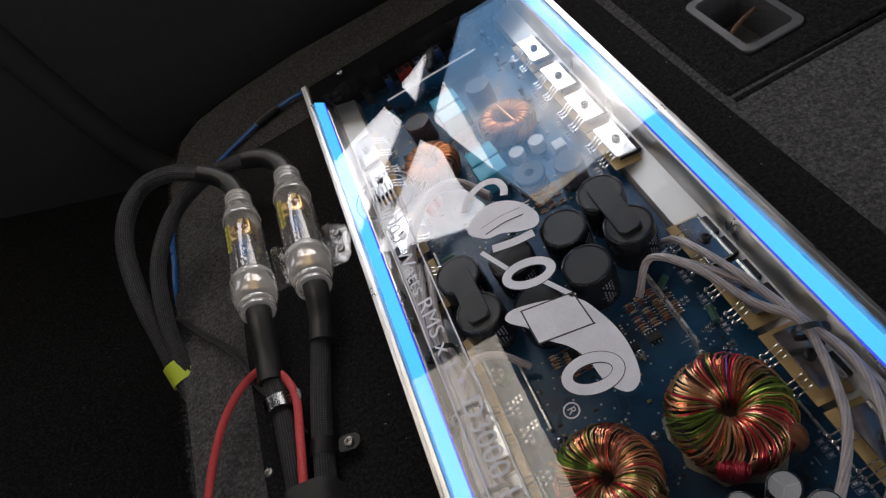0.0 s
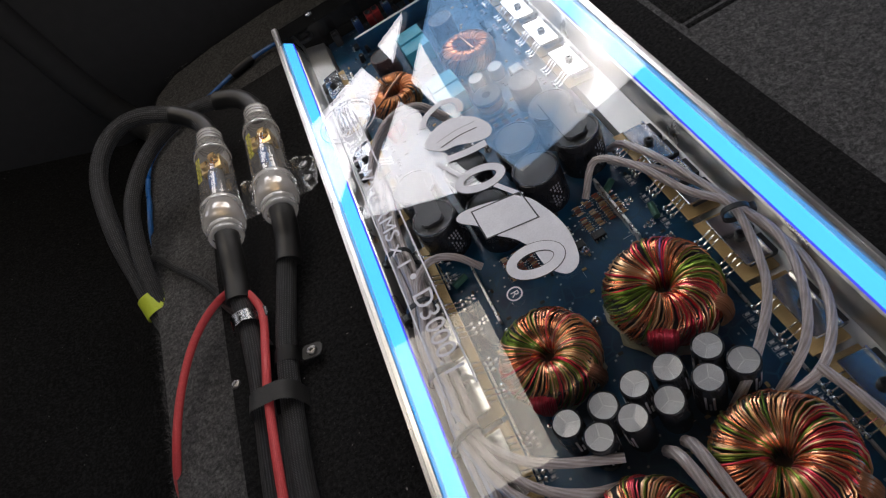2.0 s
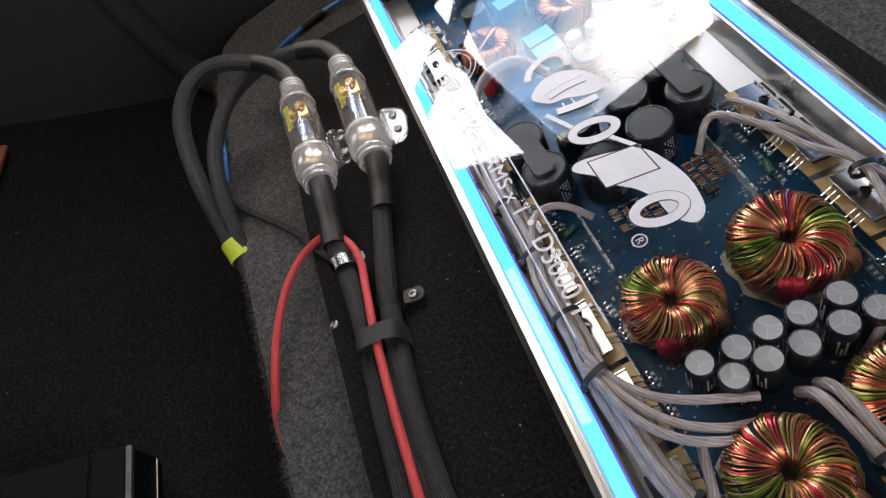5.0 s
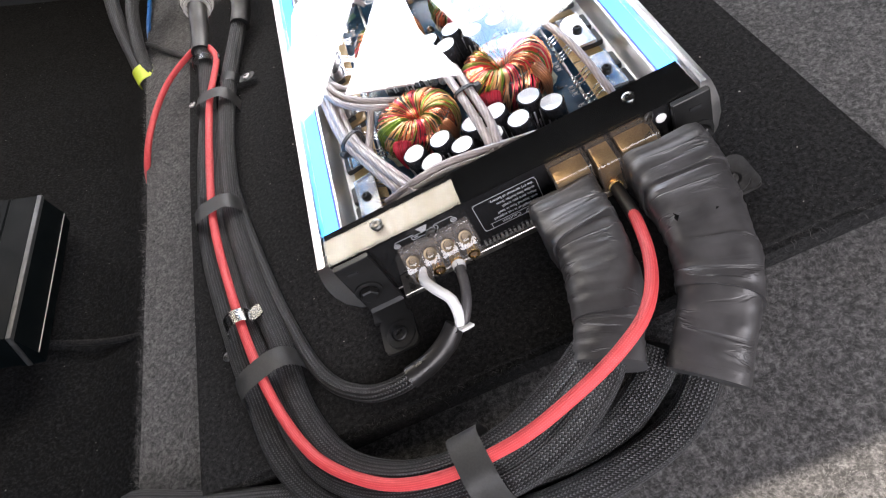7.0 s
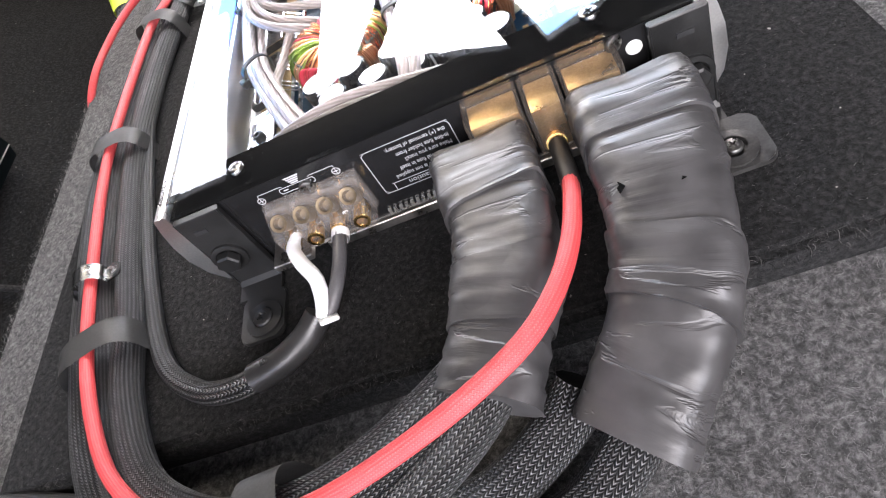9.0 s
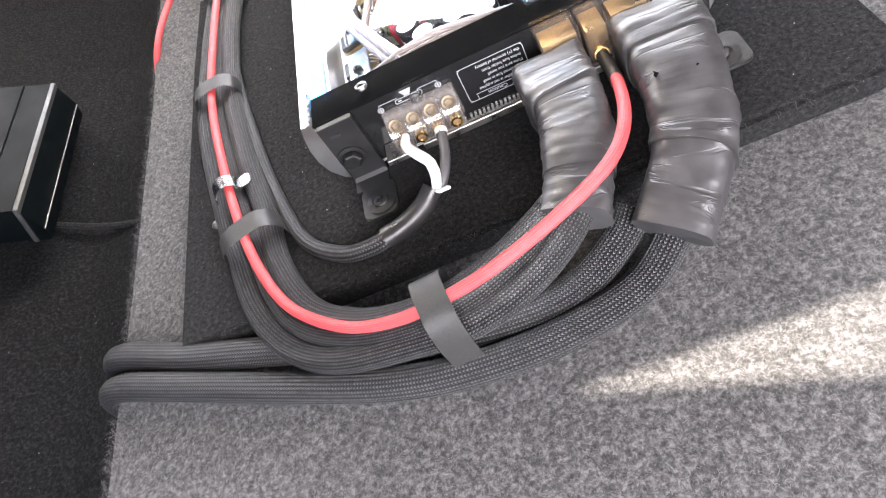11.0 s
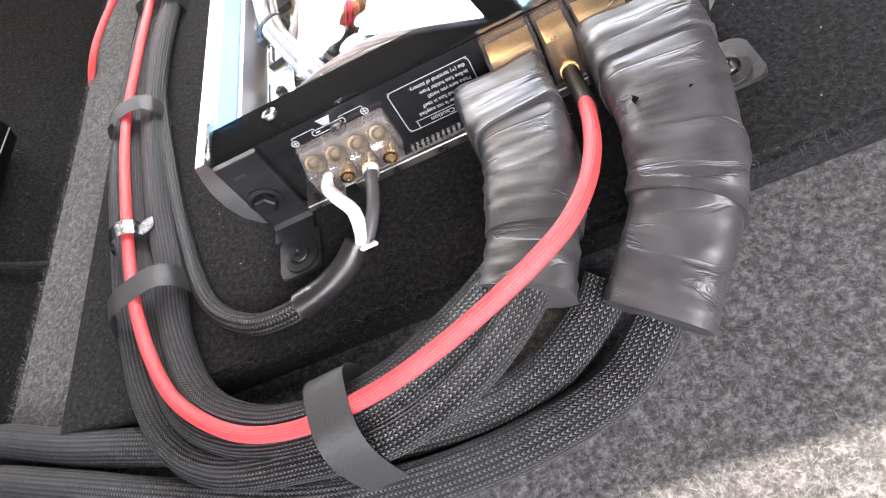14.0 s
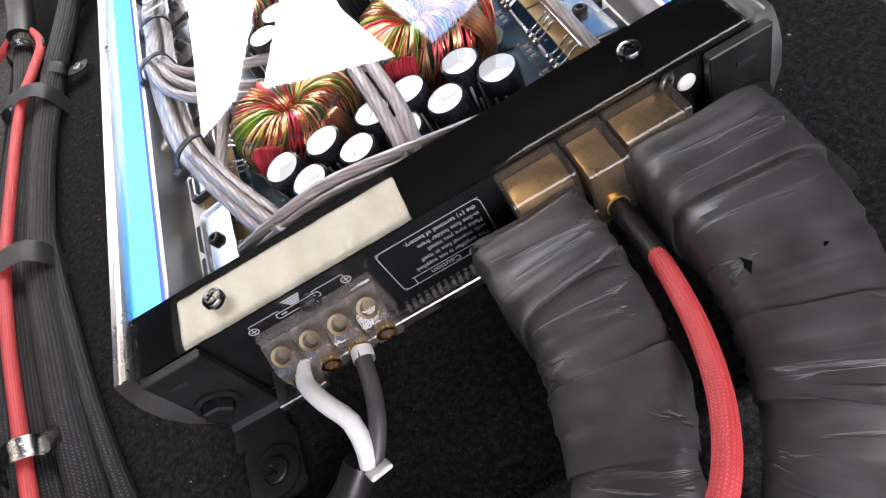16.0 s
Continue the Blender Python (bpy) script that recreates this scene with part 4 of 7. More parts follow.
caps = [(0.083 + 0.0213 * i, 0.1845) for i in range(5)] + [(0.0945 + 0.0213 * i, 0.1690) for i in range(5)]
caps += [(0.085 + 0.0215 * i, 0.070) for i in range(5)] + [(0.0955 + 0.0217 * i, 0.0535) for i in range(5)]
for x, y in caps:
    cap = part("capacitor", CAP_SLEEVE, None, amp, "small black capacitor with a scored silver top", at=pose(x + rnd.uniform(-.0006, .0006), y + rnd.uniform(-.0006, .0006), PCB_Z, rnd.uniform(-3, 3), rnd.uniform(-3, 3), rnd.uniform(0, 360)))
    part("can_top", CAP_TOP, None, cap)
    part("marking", CAP_MARK, None, cap)

sl, tp = can_meshes(0.0178, 0.0345, False)
BIG_SLEEVE = smooth(mesh_of(sl, SLEEVE, "sleeve"))
BIG_CAN_TOP = smooth(mesh_of(tp, BIG_TOP, "can_top"), 8)
rim = lathe([(0.0152, 0.0343), (0.0156, 0.0349), (0.0166, 0.0349), (0.0170, 0.0343)], 28)
BIG_RIM = smooth(mesh_of(rim, SLEEVE, "rim"))
bars = bmesh.new()
for k in range(4):
    a = radians(-75 + 8 * k)
    for q in range(6):
        if (k + q) % 5 != 4:
            box((-0.0001, -0.0006, -0.0105 + q * 0.0034), (0.00012, 0.0006, -0.0105 + q * 0.0034 + 0.0017 + 0.0004 * ((k * q) % 3)), bm=bars)
            bmesh.ops.transform(bars, matrix=pose(0.01785 * math.cos(a), 0.01785 * math.sin(a), 0.018, 0, 0, math.degrees(a)), verts=bars.verts[-8:])
BIG_MARK = mesh_of(bars, GREY_PRINT, "marking")
for x, y in ((0.066, 0.410), (0.068, 0.370), (0.107, 0.400), (0.107, 0.352), (0.151, 0.400), (0.150, 0.361), (0.188, 0.412), (0.190, 0.374)):
    cap = part("large_capacitor", BIG_SLEEVE, None, amp, "large black capacitor with printed sleeve", at=pose(x, y, PCB_Z, 0, 0, rnd.uniform(-40, 20)))
    part("can_top", BIG_CAN_TOP, None, cap)
    part("rim", BIG_RIM, None, cap)
    part("marking", BIG_MARK, None, cap)
for x, y0, y1 in ((0.067, 0.362, 0.414), (0.189, 0.366, 0.420)):
    bm = prism(rounded(x - 0.0085, y0, x + 0.0085, y1, 0.004), 0.0537, 0.0562, bevel=0.001)
    part("glue_strap", bm, BLACK_CHIP, amp, "black rubbery strap across two large capacitors")

# film capacitors, round coils and small white parts at the far end
FILM = smooth(mesh_of(box((-0.0135, -0.0095, 0), (0.0135, 0.0095, 0.021), 0.0012, seg=2), FILM_BLUE, "film_capacitor"))
for x, y in ((0.128, 0.625), (0.128, 0.603), (0.130, 0.529), (0.130, 0.508)):
    part("film_capacitor", FILM, None, amp, "pale blue film capacitor block", at=pose(x, y, PCB_Z, 0, 0, 3))
sl, tp = can_meshes(0.0125, 0.026, False)
BROWN, BROWN_TOP = smooth(mesh_of(sl, BROWN_CAP, "round_capacitor")), smooth(mesh_of(tp, BIG_TOP, "can_top"), 8)
for x, y in ((0.162, 0.613), (0.094, 0.610), (0.186, 0.465)):
    ob = part("round_capacitor", BROWN, None, amp, "dark brown round capacitor", at=pose(x, y, PCB_Z))
    part("can_top", BROWN_TOP, None, ob)
choke = part("choke", lathe([(0.004, 0.018), (0.0125, 0.018), (0.0135, 0.017), (0.0135, 0.015), (0.010, 0.014), (0.010, 0.005), (0.0135, 0.004), (0.0135, 0), (0, 0)], 24), BLACK_CHIP, amp, "black drum choke", at=pose(0.156, 0.482, PCB_Z))
part("winding", lathe([(0.0102, 0.0135), (0.0120, 0.013), (0.0120, 0.006), (0.0102, 0.0055)], 24), COPPER_TAIL, choke)
WHITE_DISC = smooth(mesh_of(lathe([(0, 0), (0.0072, 0), (0.0072, 0.011), (0.0066, 0.012), (0, 0.012)], 20), WHITE_PLASTIC, "white_disc"))
for x, y in ((0.178, 0.519), (0.158, 0.518)):
    part("relay_cap", WHITE_DISC, None, amp, "white round capped part", at=pose(x, y, PCB_Z))
part("connector_block", box((0.186, 0.494, PCB_Z), (0.197, 0.506, PCB_Z + 0.013), 0.0008), WHITE_PLASTIC, amp, "small white connector block")
for x, y in ((0.075, 0.521), (0.068, 0.514)):
    part("red_capacitor", lathe([(0, 0), (0.0045, 0), (0.0055, 0.004), (0.0055, 0.012), (0.0035, 0.016), (0, 0.016)], 14), RED_PLASTIC, amp, "small red dipped capacitor", at=pose(x, y, PCB_Z))
part("daughter_board", box((0.078, 0.670, PCB_Z), (0.182, 0.6718, 0.040), 0.0003), PCB_BLUE, amp, "upright circuit board with a pale edge")
part("daughter_edge", box((0.078, 0.6698, 0.0402), (0.182, 0.6720, 0.0412)), WHITE_PLASTIC, amp)

# busbars on the board
def bar(x0, y0, x1, y1, w=0.0016, h=0.003, z=PCB_Z):
    d = Vector((x1 - x0, y1 - y0, 0))
    m = Matrix.Translation((x0, y0, z)) @ Matrix.Rotation(math.atan2(d.y, d.x), 4, "Z")
    bm = box((0, -w / 2, 0), (d.length, w / 2, h), 0.0003)
    bmesh.ops.transform(bm, matrix=m, verts=bm.verts)
    return bm


for a in ((0.0745, 0.342, 0.0745, 0.281, 0.0018, 0.006), (0.1840, 0.346, 0.1840, 0.283, 0.0020, 0.010), (0.0525, 0.262, 0.0525, 0.03), (0.2105, 0.250, 0.2105, 0.04), (0.0525, 0.47, 0.0525, 0.33)):
    part("busbar", bar(*a), TIN, amp, "tinned busbar soldered to the board")
sold = lathe([(0, 0), (0.0042, 0), (0.0034, 0.0022), (0.0016, 0.0045), (0, 0.005)], 14)
SOLDER = smooth(mesh_of(sold, CHROME, "solder_lug"))
for x, y in ((0.130, 0.248), (0.130, 0.150), (0.076, 0.273), (0.1825, 0.280), (0.150, 0.300), (0.133, 0.44), (0.206, 0.43)):
    part("solder_lug", SOLDER, None, amp, at=pose(x, y, PCB_Z))

# transistors clamped to the shoulders, their legs soldered to the board
def clamp_mesh():
    """A flat plate with a turned-up lip along its outer edge and at either end."""
    bm = box((-0.0070, -0.0205, 0), (0.0100, 0.0205, 0.0012), 0.0004)
    box((-0.0070, -0.0205, 0.0012), (-0.0060, 0.0205, 0.0030), bm=bm)
    box((-0.0060, 0.0196, 0.0012), (0.0100, 0.0205, 0.0026), bm=bm)
    return bm


CLAMP = smooth(mesh_of(clamp_mesh(), CHROME, "clamp_plate"))
CLAMP_SCREW = smooth(mesh_of(lathe([(0, 0), (0.0036, 0), (0.0036, 0.0022), (0.0026, 0.003), (0.0015, 0.003), (0.0015, 0.0012), (0, 0.0012)], 12), BLACK_SATIN, "clamp_screw"))
bm = box((-0.0125, -0.0082, -0.0052), (0.0060, 0.0082, -0.0003), 0.0004)
CHIP = smooth(mesh_of(bm, BLACK_CHIP, "transistor"))
bm = bmesh.new()
for k in (-1, 0, 1):
    for s in (-1, 1):
        y = 0.0108 * s + 0.0042 * k
        tube([(0.0058, y, -0.0022), (0.0105, y, -0.0026), (0.0155, y, -0.0074), (0.0195, y, -0.0088)], 0.00064, n=6, bm=bm, step=0.004)
        tmp = lathe([(0, -0.0098), (0.0019, -0.0098), (0.0014, -0.0080), (0, -0.0072)], 8, bm, Matrix.Translation((0.0195, y, 0.0)))
LEGS = smooth(mesh_of(bm, CHROME, "legs"))
PAD = mesh_of(box((-0.0125, -0.026, -0.0062), (0.0145, 0.026, -0.0054)), KAPTON, "insulating_pad")
right_y = (0.630, 0.575, 0.523, 0.469, 0.345, 0.300, 0.243, 0.187, 0.131, 0.077)
left_y = (0.624, 0.574, 0.494, 0.432, 0.345, 0.295, 0.243, 0.187, 0.128, 0.071)
for side, ys in ((1, right_y), (-1, left_y)):
    for y in ys:
        m = pose(0.2298, y, 0.0330, 0, -8, 180) if side > 0 else pose(W - 0.2298, y, 0.0330, 0, -8, 0)
        cl = part("transistor_clamp", CLAMP, None, amp, "bright steel clamp plate over transistors", at=m)
        part("clamp_screw", CLAMP_SCREW, None, cl, at=pose(0, 0, 0.0012))
        for s in (-1, 1):
            part("transistor", CHIP, None, cl, at=pose(0, 0.0108 * s, 0))
        part("legs", LEGS, None, cl)
        part("insulating_pad", PAD, None, cl, "tan insulating pad")

# ---- printing on the clear top ----
PZ = 0.0614


def flat(outline, z=PZ, h=0.0003, bm=None):
    return prism(outline, z, z + h, bm=bm)


def ellipse(cx, cy, a, b, turn, n=28):
    t = radians(turn)
    return [(cx + a * math.cos(2 * math.pi * i / n) * math.cos(t) - b * math.sin(2 * math.pi * i / n) * math.sin(t),
             cy + a * math.cos(2 * math.pi * i / n) * math.sin(t) + b * math.sin(2 * math.pi * i / n) * math.cos(t)) for i in range(n)]


def ring(cx, cy, a, b, w, turn, z=PZ, h=0.0003, n=28):
    bm = bmesh.new()
    o, i_ = ellipse(cx, cy, a, b, turn, n), ellipse(cx, cy, a - w, b - w, turn, n)
    v = [[bm.verts.new((x, y, zz)) for x, y in pts] for pts, zz in ((o, z), (o, z + h), (i_, z + h), (i_, z))]
    for k in range(4):
        a_, b_ = v[k], v[(k + 1) % 4]
        for j in range(n):
            bm.faces.new((a_[j], a_[(j + 1) % n], b_[(j + 1) % n], b_[j]))
    return bm


def stroke(points, w, z=PZ, h=0.0003):
    """A flat ribbon of constant width."""
    line = [Vector((x, y, 0)) for x, y in points]
    line = glide(line, 0.002)
    bm = bmesh.new()
    rows = []
    for i, p in enumerate(line):
        d = (line[min(i + 1, len(line) - 1)] - line[max(i - 1, 0)]).normalized()
        s = Vector((-d.y, d.x, 0)) * w / 2
        rows.append([bm.verts.new((q.x, q.y, zz)) for q, zz in ((p - s, z), (p + s, z), (p + s, z + h), (p - s, z + h))])
    for a, b in zip(rows, rows[1:]):
        for k in range(4):
            bm.faces.new((a[k], a[(k + 1) % 4], b[(k + 1) % 4], b[k]))
    bm.faces.new(rows[0]); bm.faces.new(rows[-1])
    return bm


# emblem: pale rings, ribbons and a swept back plate
def swept(points):
    """A smooth closed outline through the given points."""
    p = [Vector((x, y, 0)) for x, y in points]
    line = glide([p[-1]] + p + [p[0], p[1]], 0.002)
    lo = min(range(len(line)), key=lambda i: (line[i] - p[0]).length)
    hi = max(i for i in range(len(line)) if (line[i] - p[0]).length < 0.0012)
    return [(q.x, q.y) for q in line[lo:hi]]


def outlined(points, w, z):
    part("emblem_line", stroke(points, w + 0.0010, z - 0.00012), DARK_LINE, plate)
    return part("emblem_ribbon", stroke(points, w, z), WHITE_PRINT, plate)


part("emblem_back", flat(swept([(0.088, 0.434), (0.100, 0.4465), (0.117, 0.4485), (0.133, 0.4370), (0.1405, 0.4180), (0.136, 0.4075), (0.124, 0.4095), (0.110, 0.4170), (0.098, 0.4200)]), PZ - 0.0002, 0.0003), WHITE_PRINT, plate, "pale printed emblem")
part("emblem_back", flat(swept([(0.083, 0.349), (0.091, 0.352), (0.112, 0.346), (0.131, 0.336), (0.139, 0.318), (0.143, 0.296), (0.141, 0.276), (0.136, 0.265), (0.127, 0.263), (0.119, 0.275), (0.117, 0.293), (0.111, 0.307), (0.100, 0.320), (0.094, 0.333), (0.085, 0.343)]), PZ - 0.0002, 0.0003), WHITE_PRINT, plate, "pale printed emblem")
for cx, cy, a_, b_, w_, t_ in ((0.1125, 0.3725, 0.0195, 0.0125, 0.0066, -14), (0.1150, 0.2835, 0.0195, 0.0135, 0.0070, -12)):
    part("emblem_line", ring(cx, cy, a_ + 0.0005, b_ + 0.0005, w_ + 0.0010, t_, PZ + 0.0001), DARK_LINE, plate)
    part("emblem_ring", ring(cx, cy, a_, b_, w_, t_, PZ + 0.0003), WHITE_PRINT, plate)
# the curled end, two bars and a slanted panel
part("emblem_ribbon", stroke([(0.1265, 0.4500), (0.1295, 0.4570), (0.1275, 0.4670), (0.1190, 0.4720), (0.1080, 0.4700), (0.0985, 0.4640), (0.0935, 0.4550)], 0.0060), WHITE_PRINT, plate)
outlined([(0.1315, 0.4265), (0.116, 0.4285), (0.0990, 0.4270)], 0.0068, PZ + 0.0003)
outlined([(0.1305, 0.4022), (0.115, 0.4035), (0.0985, 0.4075)], 0.0068, PZ + 0.0003)
part("emblem_ribbon", stroke([(0.090, 0.4100), (0.094, 0.4010), (0.101, 0.3850)], 0.0036), WHITE_PRINT, plate)
part("emblem_ribbon", stroke([(0.117, 0.3640), (0.121, 0.3560), (0.131, 0.3380)], 0.0036), WHITE_PRINT, plate)
panel_edge = [(0.095, 0.3475), (0.131, 0.3410), (0.1315, 0.3270), (0.1320, 0.3130), (0.0950, 0.3190), (0.0948, 0.3330)]
part("emblem_line", stroke([p_ for a, b in zip(panel_edge, panel_edge[1:] + panel_edge[:1]) for p_ in (a, (a[0] * 0.98 + b[0] * 0.02, a[1] * 0.98 + b[1] * 0.02), ((a[0] + b[0]) / 2, (a[1] + b[1]) / 2), (a[0] * 0.02 + b[0] * 0.98, a[1] * 0.02 + b[1] * 0.98))] + panel_edge[:1], 0.0010, PZ + 0.00015, 0.0002), DARK_LINE, plate)
part("emblem_ribbon", flat(panel_edge, PZ, 0.0003), WHITE_PRINT, plate)
mark = part("mark_ring", ring(0.0930, 0.2690, 0.0052, 0.0052, 0.0009, 0), WHITE_PRINT, plate)
writing("R", 0.0075, WHITE_PRINT, Matrix.Translation((0.0930, 0.2690, PZ)) @ pose(0, 0, 0, 0, 0, -90), "mark_letter", plate)

# power rating between two thin lines
for x, w in ((0.0485, 0.0011), (0.0275, 0.0011)):
    part("print_line", stroke([(x, 0.520), (x, 0.40), (x, 0.228)], w), WHITE_PRINT, plate)
writing("3000.1 Watts RMS x 1", 0.0165, WHITE_PRINT, Matrix.Translation((0.0355, 0.4225, PZ)) @ pose(0, 0, 0, 0, 0, -90), "rating_print", plate, length=0.175)
part("print_dot", flat(ellipse(0.0385, 0.323, 0.0024, 0.0024, 0, 16)), WHITE_PRINT, plate)
writing("D3000.1", 0.0205, WHITE_PRINT, Matrix.Translation((0.0385, 0.274, PZ)) @ pose(0, 0, 0, 0, 0, -90) @ Matrix.Diagonal((1.0, 1.0, 1.0, 1.0)), "rating_print", plate)
# round certification stamp at the far left of the top
stamp = part("stamp_ring", ring(0.040, 0.520, 0.028, 0.028, 0.0007, 0), WHITE_PRINT, plate, "pale round printed stamp")
part("stamp_ring", ring(0.040, 0.520, 0.0235, 0.0235, 0.0005, 0), WHITE_PRINT, plate)
for k, w in enumerate((0.009, 0.016, 0.018, 0.016, 0.010)):
    part("stamp_bar", flat(rounded(0.038 - 0.0070 + 0.0040 * k, 0.520 - w, 0.038 - 0.0070 + 0.0040 * k + 0.0015, 0.520 + w, 0.0005, 2)), WHITE_PRINT, stamp)

# ---- terminals and print on the near end plate ----
FY = 0.0014


def face_text(text, size, x, z, name="panel_print", align="CENTER", stretch=1.0):
    return writing(text, size, FACE_PRINT, Matrix.Translation((x, FY, z)) @ pose(0, 0, 0, 90, 0, 0) @ pose(0, 0, 0, 0, 0, 180) @ Matrix.Diagonal((stretch, 1, 1, 1)), name, amp, depth=0.00005, align=align)


def face_shape(bm_flat):
    """Turns a flat shape drawn in x, y (y up the plate) onto the end plate."""
    bmesh.ops.transform(bm_flat, matrix=Matrix.Translation((0, FY, 0)) @ pose(0, 0, 0, 90, 0, 0), verts=bm_flat.verts)
    return bm_flat


part("label_frame", face_shape(stroke(rounded(0.1065, 0.0215, 0.1505, 0.0500, 0.003, 4) + [(0.1505, 0.047)], 0.00035, 0, 0.0001)), FACE_PRINT, amp)
part("label_frame", face_shape(stroke([(0.1125, 0.0215), (0.1126, 0.0262), (0.1128, 0.0264), (0.128, 0.0264), (0.1432, 0.0264), (0.1434, 0.0262), (0.1435, 0.0215)], 0.00035, 0, 0.0001)), FACE_PRINT, amp)
for k, line in enumerate(("This amplifier is not supplied", "with internal fuse in itself", "Make sure you install", "in-line fuse holder from", "the (+) terminal of battery.")):
    face_text(line, 0.0034, 0.1480, 0.0294 + 0.0042 * k, align="LEFT", stretch=0.82)
face_text("Caution", 0.0042, 0.1265, 0.0238)
part("warning_mark", face_shape(stroke([(0.1385, 0.0250), (0.1365, 0.0222), (0.1405, 0.0222), (0.1386, 0.0249)], 0.0005, 0, 0.0001)), FACE_PRINT, amp)
for x in (0.0515, 0.0925):
    bm = ring(x, 0.0470, 0.0021, 0.0021, 0.0004, 0, 0, 0.0001, 16)
    box((x - 0.0013, 0.0468, 0), (x + 0.0013, 0.0472, 0.0001), bm=bm)
    box((x - 0.0002, 0.0457, 0), (x + 0.0002, 0.0483, 0.0001), bm=bm)
    part("polarity_mark", face_shape(bm), FACE_PRINT, amp)
part("print_line", face_shape(stroke([(0.0515, 0.0495), (0.0516, 0.0508), (0.056, 0.0508), (0.0640, 0.0508), (0.0645, 0.0500)], 0.0003, 0, 0.0001)), FACE_PRINT, amp)
part("print_line", face_shape(stroke([(0.0925, 0.0495), (0.0924, 0.0508), (0.088, 0.0508), (0.0800, 0.0508), (0.0795, 0.0500)], 0.0003, 0, 0.0001)), FACE_PRINT, amp)
part("print_line", face_shape(stroke(rounded(0.0625, 0.0462, 0.0815, 0.0494, 0.0015, 4) + [(0.0815, 0.048)], 0.0003, 0, 0.0001)), FACE_PRINT, amp)
bm = bmesh.new()
for k in range(4):
    w = 0.0040 - 0.0006 * k
    prism([(0.072 - w, 0.0545 - k * 0.0012), (0.072 + w, 0.0545 - k * 0.0012), (0.072 + w - 0.0003, 0.0537 - k * 0.0012), (0.072 - w + 0.0003, 0.0537 - k * 0.0012)], 0, 0.0001, bm)
part("speaker_mark", face_shape(bm), FACE_PRINT, amp)
for x0, x1 in ((0.0645, 0.0670), (0.0770, 0.0795)):
    part("polarity_mark", face_shape(box((x0, 0.0475, 0), (x1, 0.0481, 0.0001))), FACE_PRINT, amp)

# speaker terminal: clear block with four gold ports
sp = part("speaker_terminal", box((0.0500, -0.0030, 0.0195), (0.1010, 0.0014, 0.0455), 0.0008), SPEAKER_CLEAR, amp, "dusty clear speaker terminal block with gold ports")
sp.visible_shadow = False
part("terminal_foot", box((0.040, -0.0165, 0.0150), (0.062, 0.0014, 0.0193), 0.0005), DULL_STEEL, sp)
slope = [(-0.0032, 0.0200), (-0.0140, 0.0200), (-0.0145, 0.0210), (-0.0145, 0.0330), (-0.0135, 0.0345), (-0.0050, 0.0435), (-0.0032, 0.0440)]
for k in range(4):
    x = 0.0566 + 0.0126 * k
    bm = bmesh.new()
    ends = [[bm.verts.new((x + s * 0.0060, y, z)) for y, z in slope] for s in (-1, 1)]
    for e in ends:
        bm.faces.new(e)
    for q in range(len(slope)):
        w = (q + 1) % len(slope)
        bm.faces.new((ends[0][q], ends[0][w], ends[1][w], ends[1][q]))
    bmesh.ops.bevel(bm, geom=bm.edges[:], offset=0.0007, segments=2, affect="EDGES")
    cell = part("compartment", bm, SPEAKER_CLEAR, sp, "clear moulded compartment")
    cell.visible_shadow = False
    pm = Matrix.Translation((x, -0.0150, 0.0262)) @ pose(0, 0, 0, 90, 0, 0)
    part("gold_port", lathe([(0.0027, -0.010), (0.0027, 0.0004), (0.0042, 0.0004), (0.0042, -0.009)], 18, m=pm), GOLD, sp)
    pm = Matrix.Translation((x, -0.0096, 0.0394)) @ pose(0, 0, 0, 43, 0, 0)
    part("gold_port", lathe([(0.0, -0.004), (0.0026, -0.004), (0.0030, 0.0004), (0.0043, 0.0006), (0.0043, -0.009)], 18, m=pm), PALE_GOLD, sp)
    part("gold_block", box((x - 0.0036, -0.0090, 0.0225), (x + 0.0036, -0.0036, 0.0300), 0.0006), PALE_GOLD, sp)
part("screw", SCREW_DULL, None, amp, at=Matrix.Translation((0.076, 0.0012, 0.0452)) @ pose(0, 0, 0, 90, 0, 0))
for k in range(17):
    x = 0.1015 + 0.0031 * k
    part("vent_tooth", prism([(x, 0.0085), (x + 0.0016, 0.0085), (x + 0.0022, 0.0122), (x + 0.0006, 0.0122)], 0, 0.0016, m=Matrix.Translation((0, 0.0014, 0)) @ pose(0, 0, 0, 90, 0, 0)), TIN, amp)
part("base_lip", box((0.0640, -0.0012, 0.0012), (0.2350, 0.0014, 0.0070), 0.0005), DULL_STEEL, amp, "bare steel lip under the end plate")

# power terminal: gold blocks under a smoky cover, remote port between
cv = None
for x0, x1, y0, z0 in ((0.1585, 0.1835, -0.016, 0.030), (0.1845, 0.2005, -0.021, 0.026), (0.2015, 0.2265, -0.016, 0.030)):
    cv = part("terminal_cover", box((x0, y0, z0), (x1, 0.0014, 0.0560), 0.0006), TERMINAL_CLEAR, amp, "smoky clear power terminal cover over a gold block")
    cv.visible_shadow = False
for x0, x1, y0, z0 in ((0.1602, 0.1818, -0.0140, 0.031), (0.1862, 0.1988, -0.0180, 0.028), (0.2032, 0.2248, -0.0140, 0.031)):
    part("gold_block", box((x0, y0, z0), (x1, 0.0010, 0.0515), 0.0009, seg=2), BRASS, cv)
part("gold_port", lathe([(0.0030, -0.006), (0.0030, 0.001), (0.0046, 0.001), (0.0046, -0.006)], 18, m=Matrix.Translation((0.192, -0.0212, 0.034)) @ pose(0, 0, 0, 70, 0, 0)), GOLD, cv)
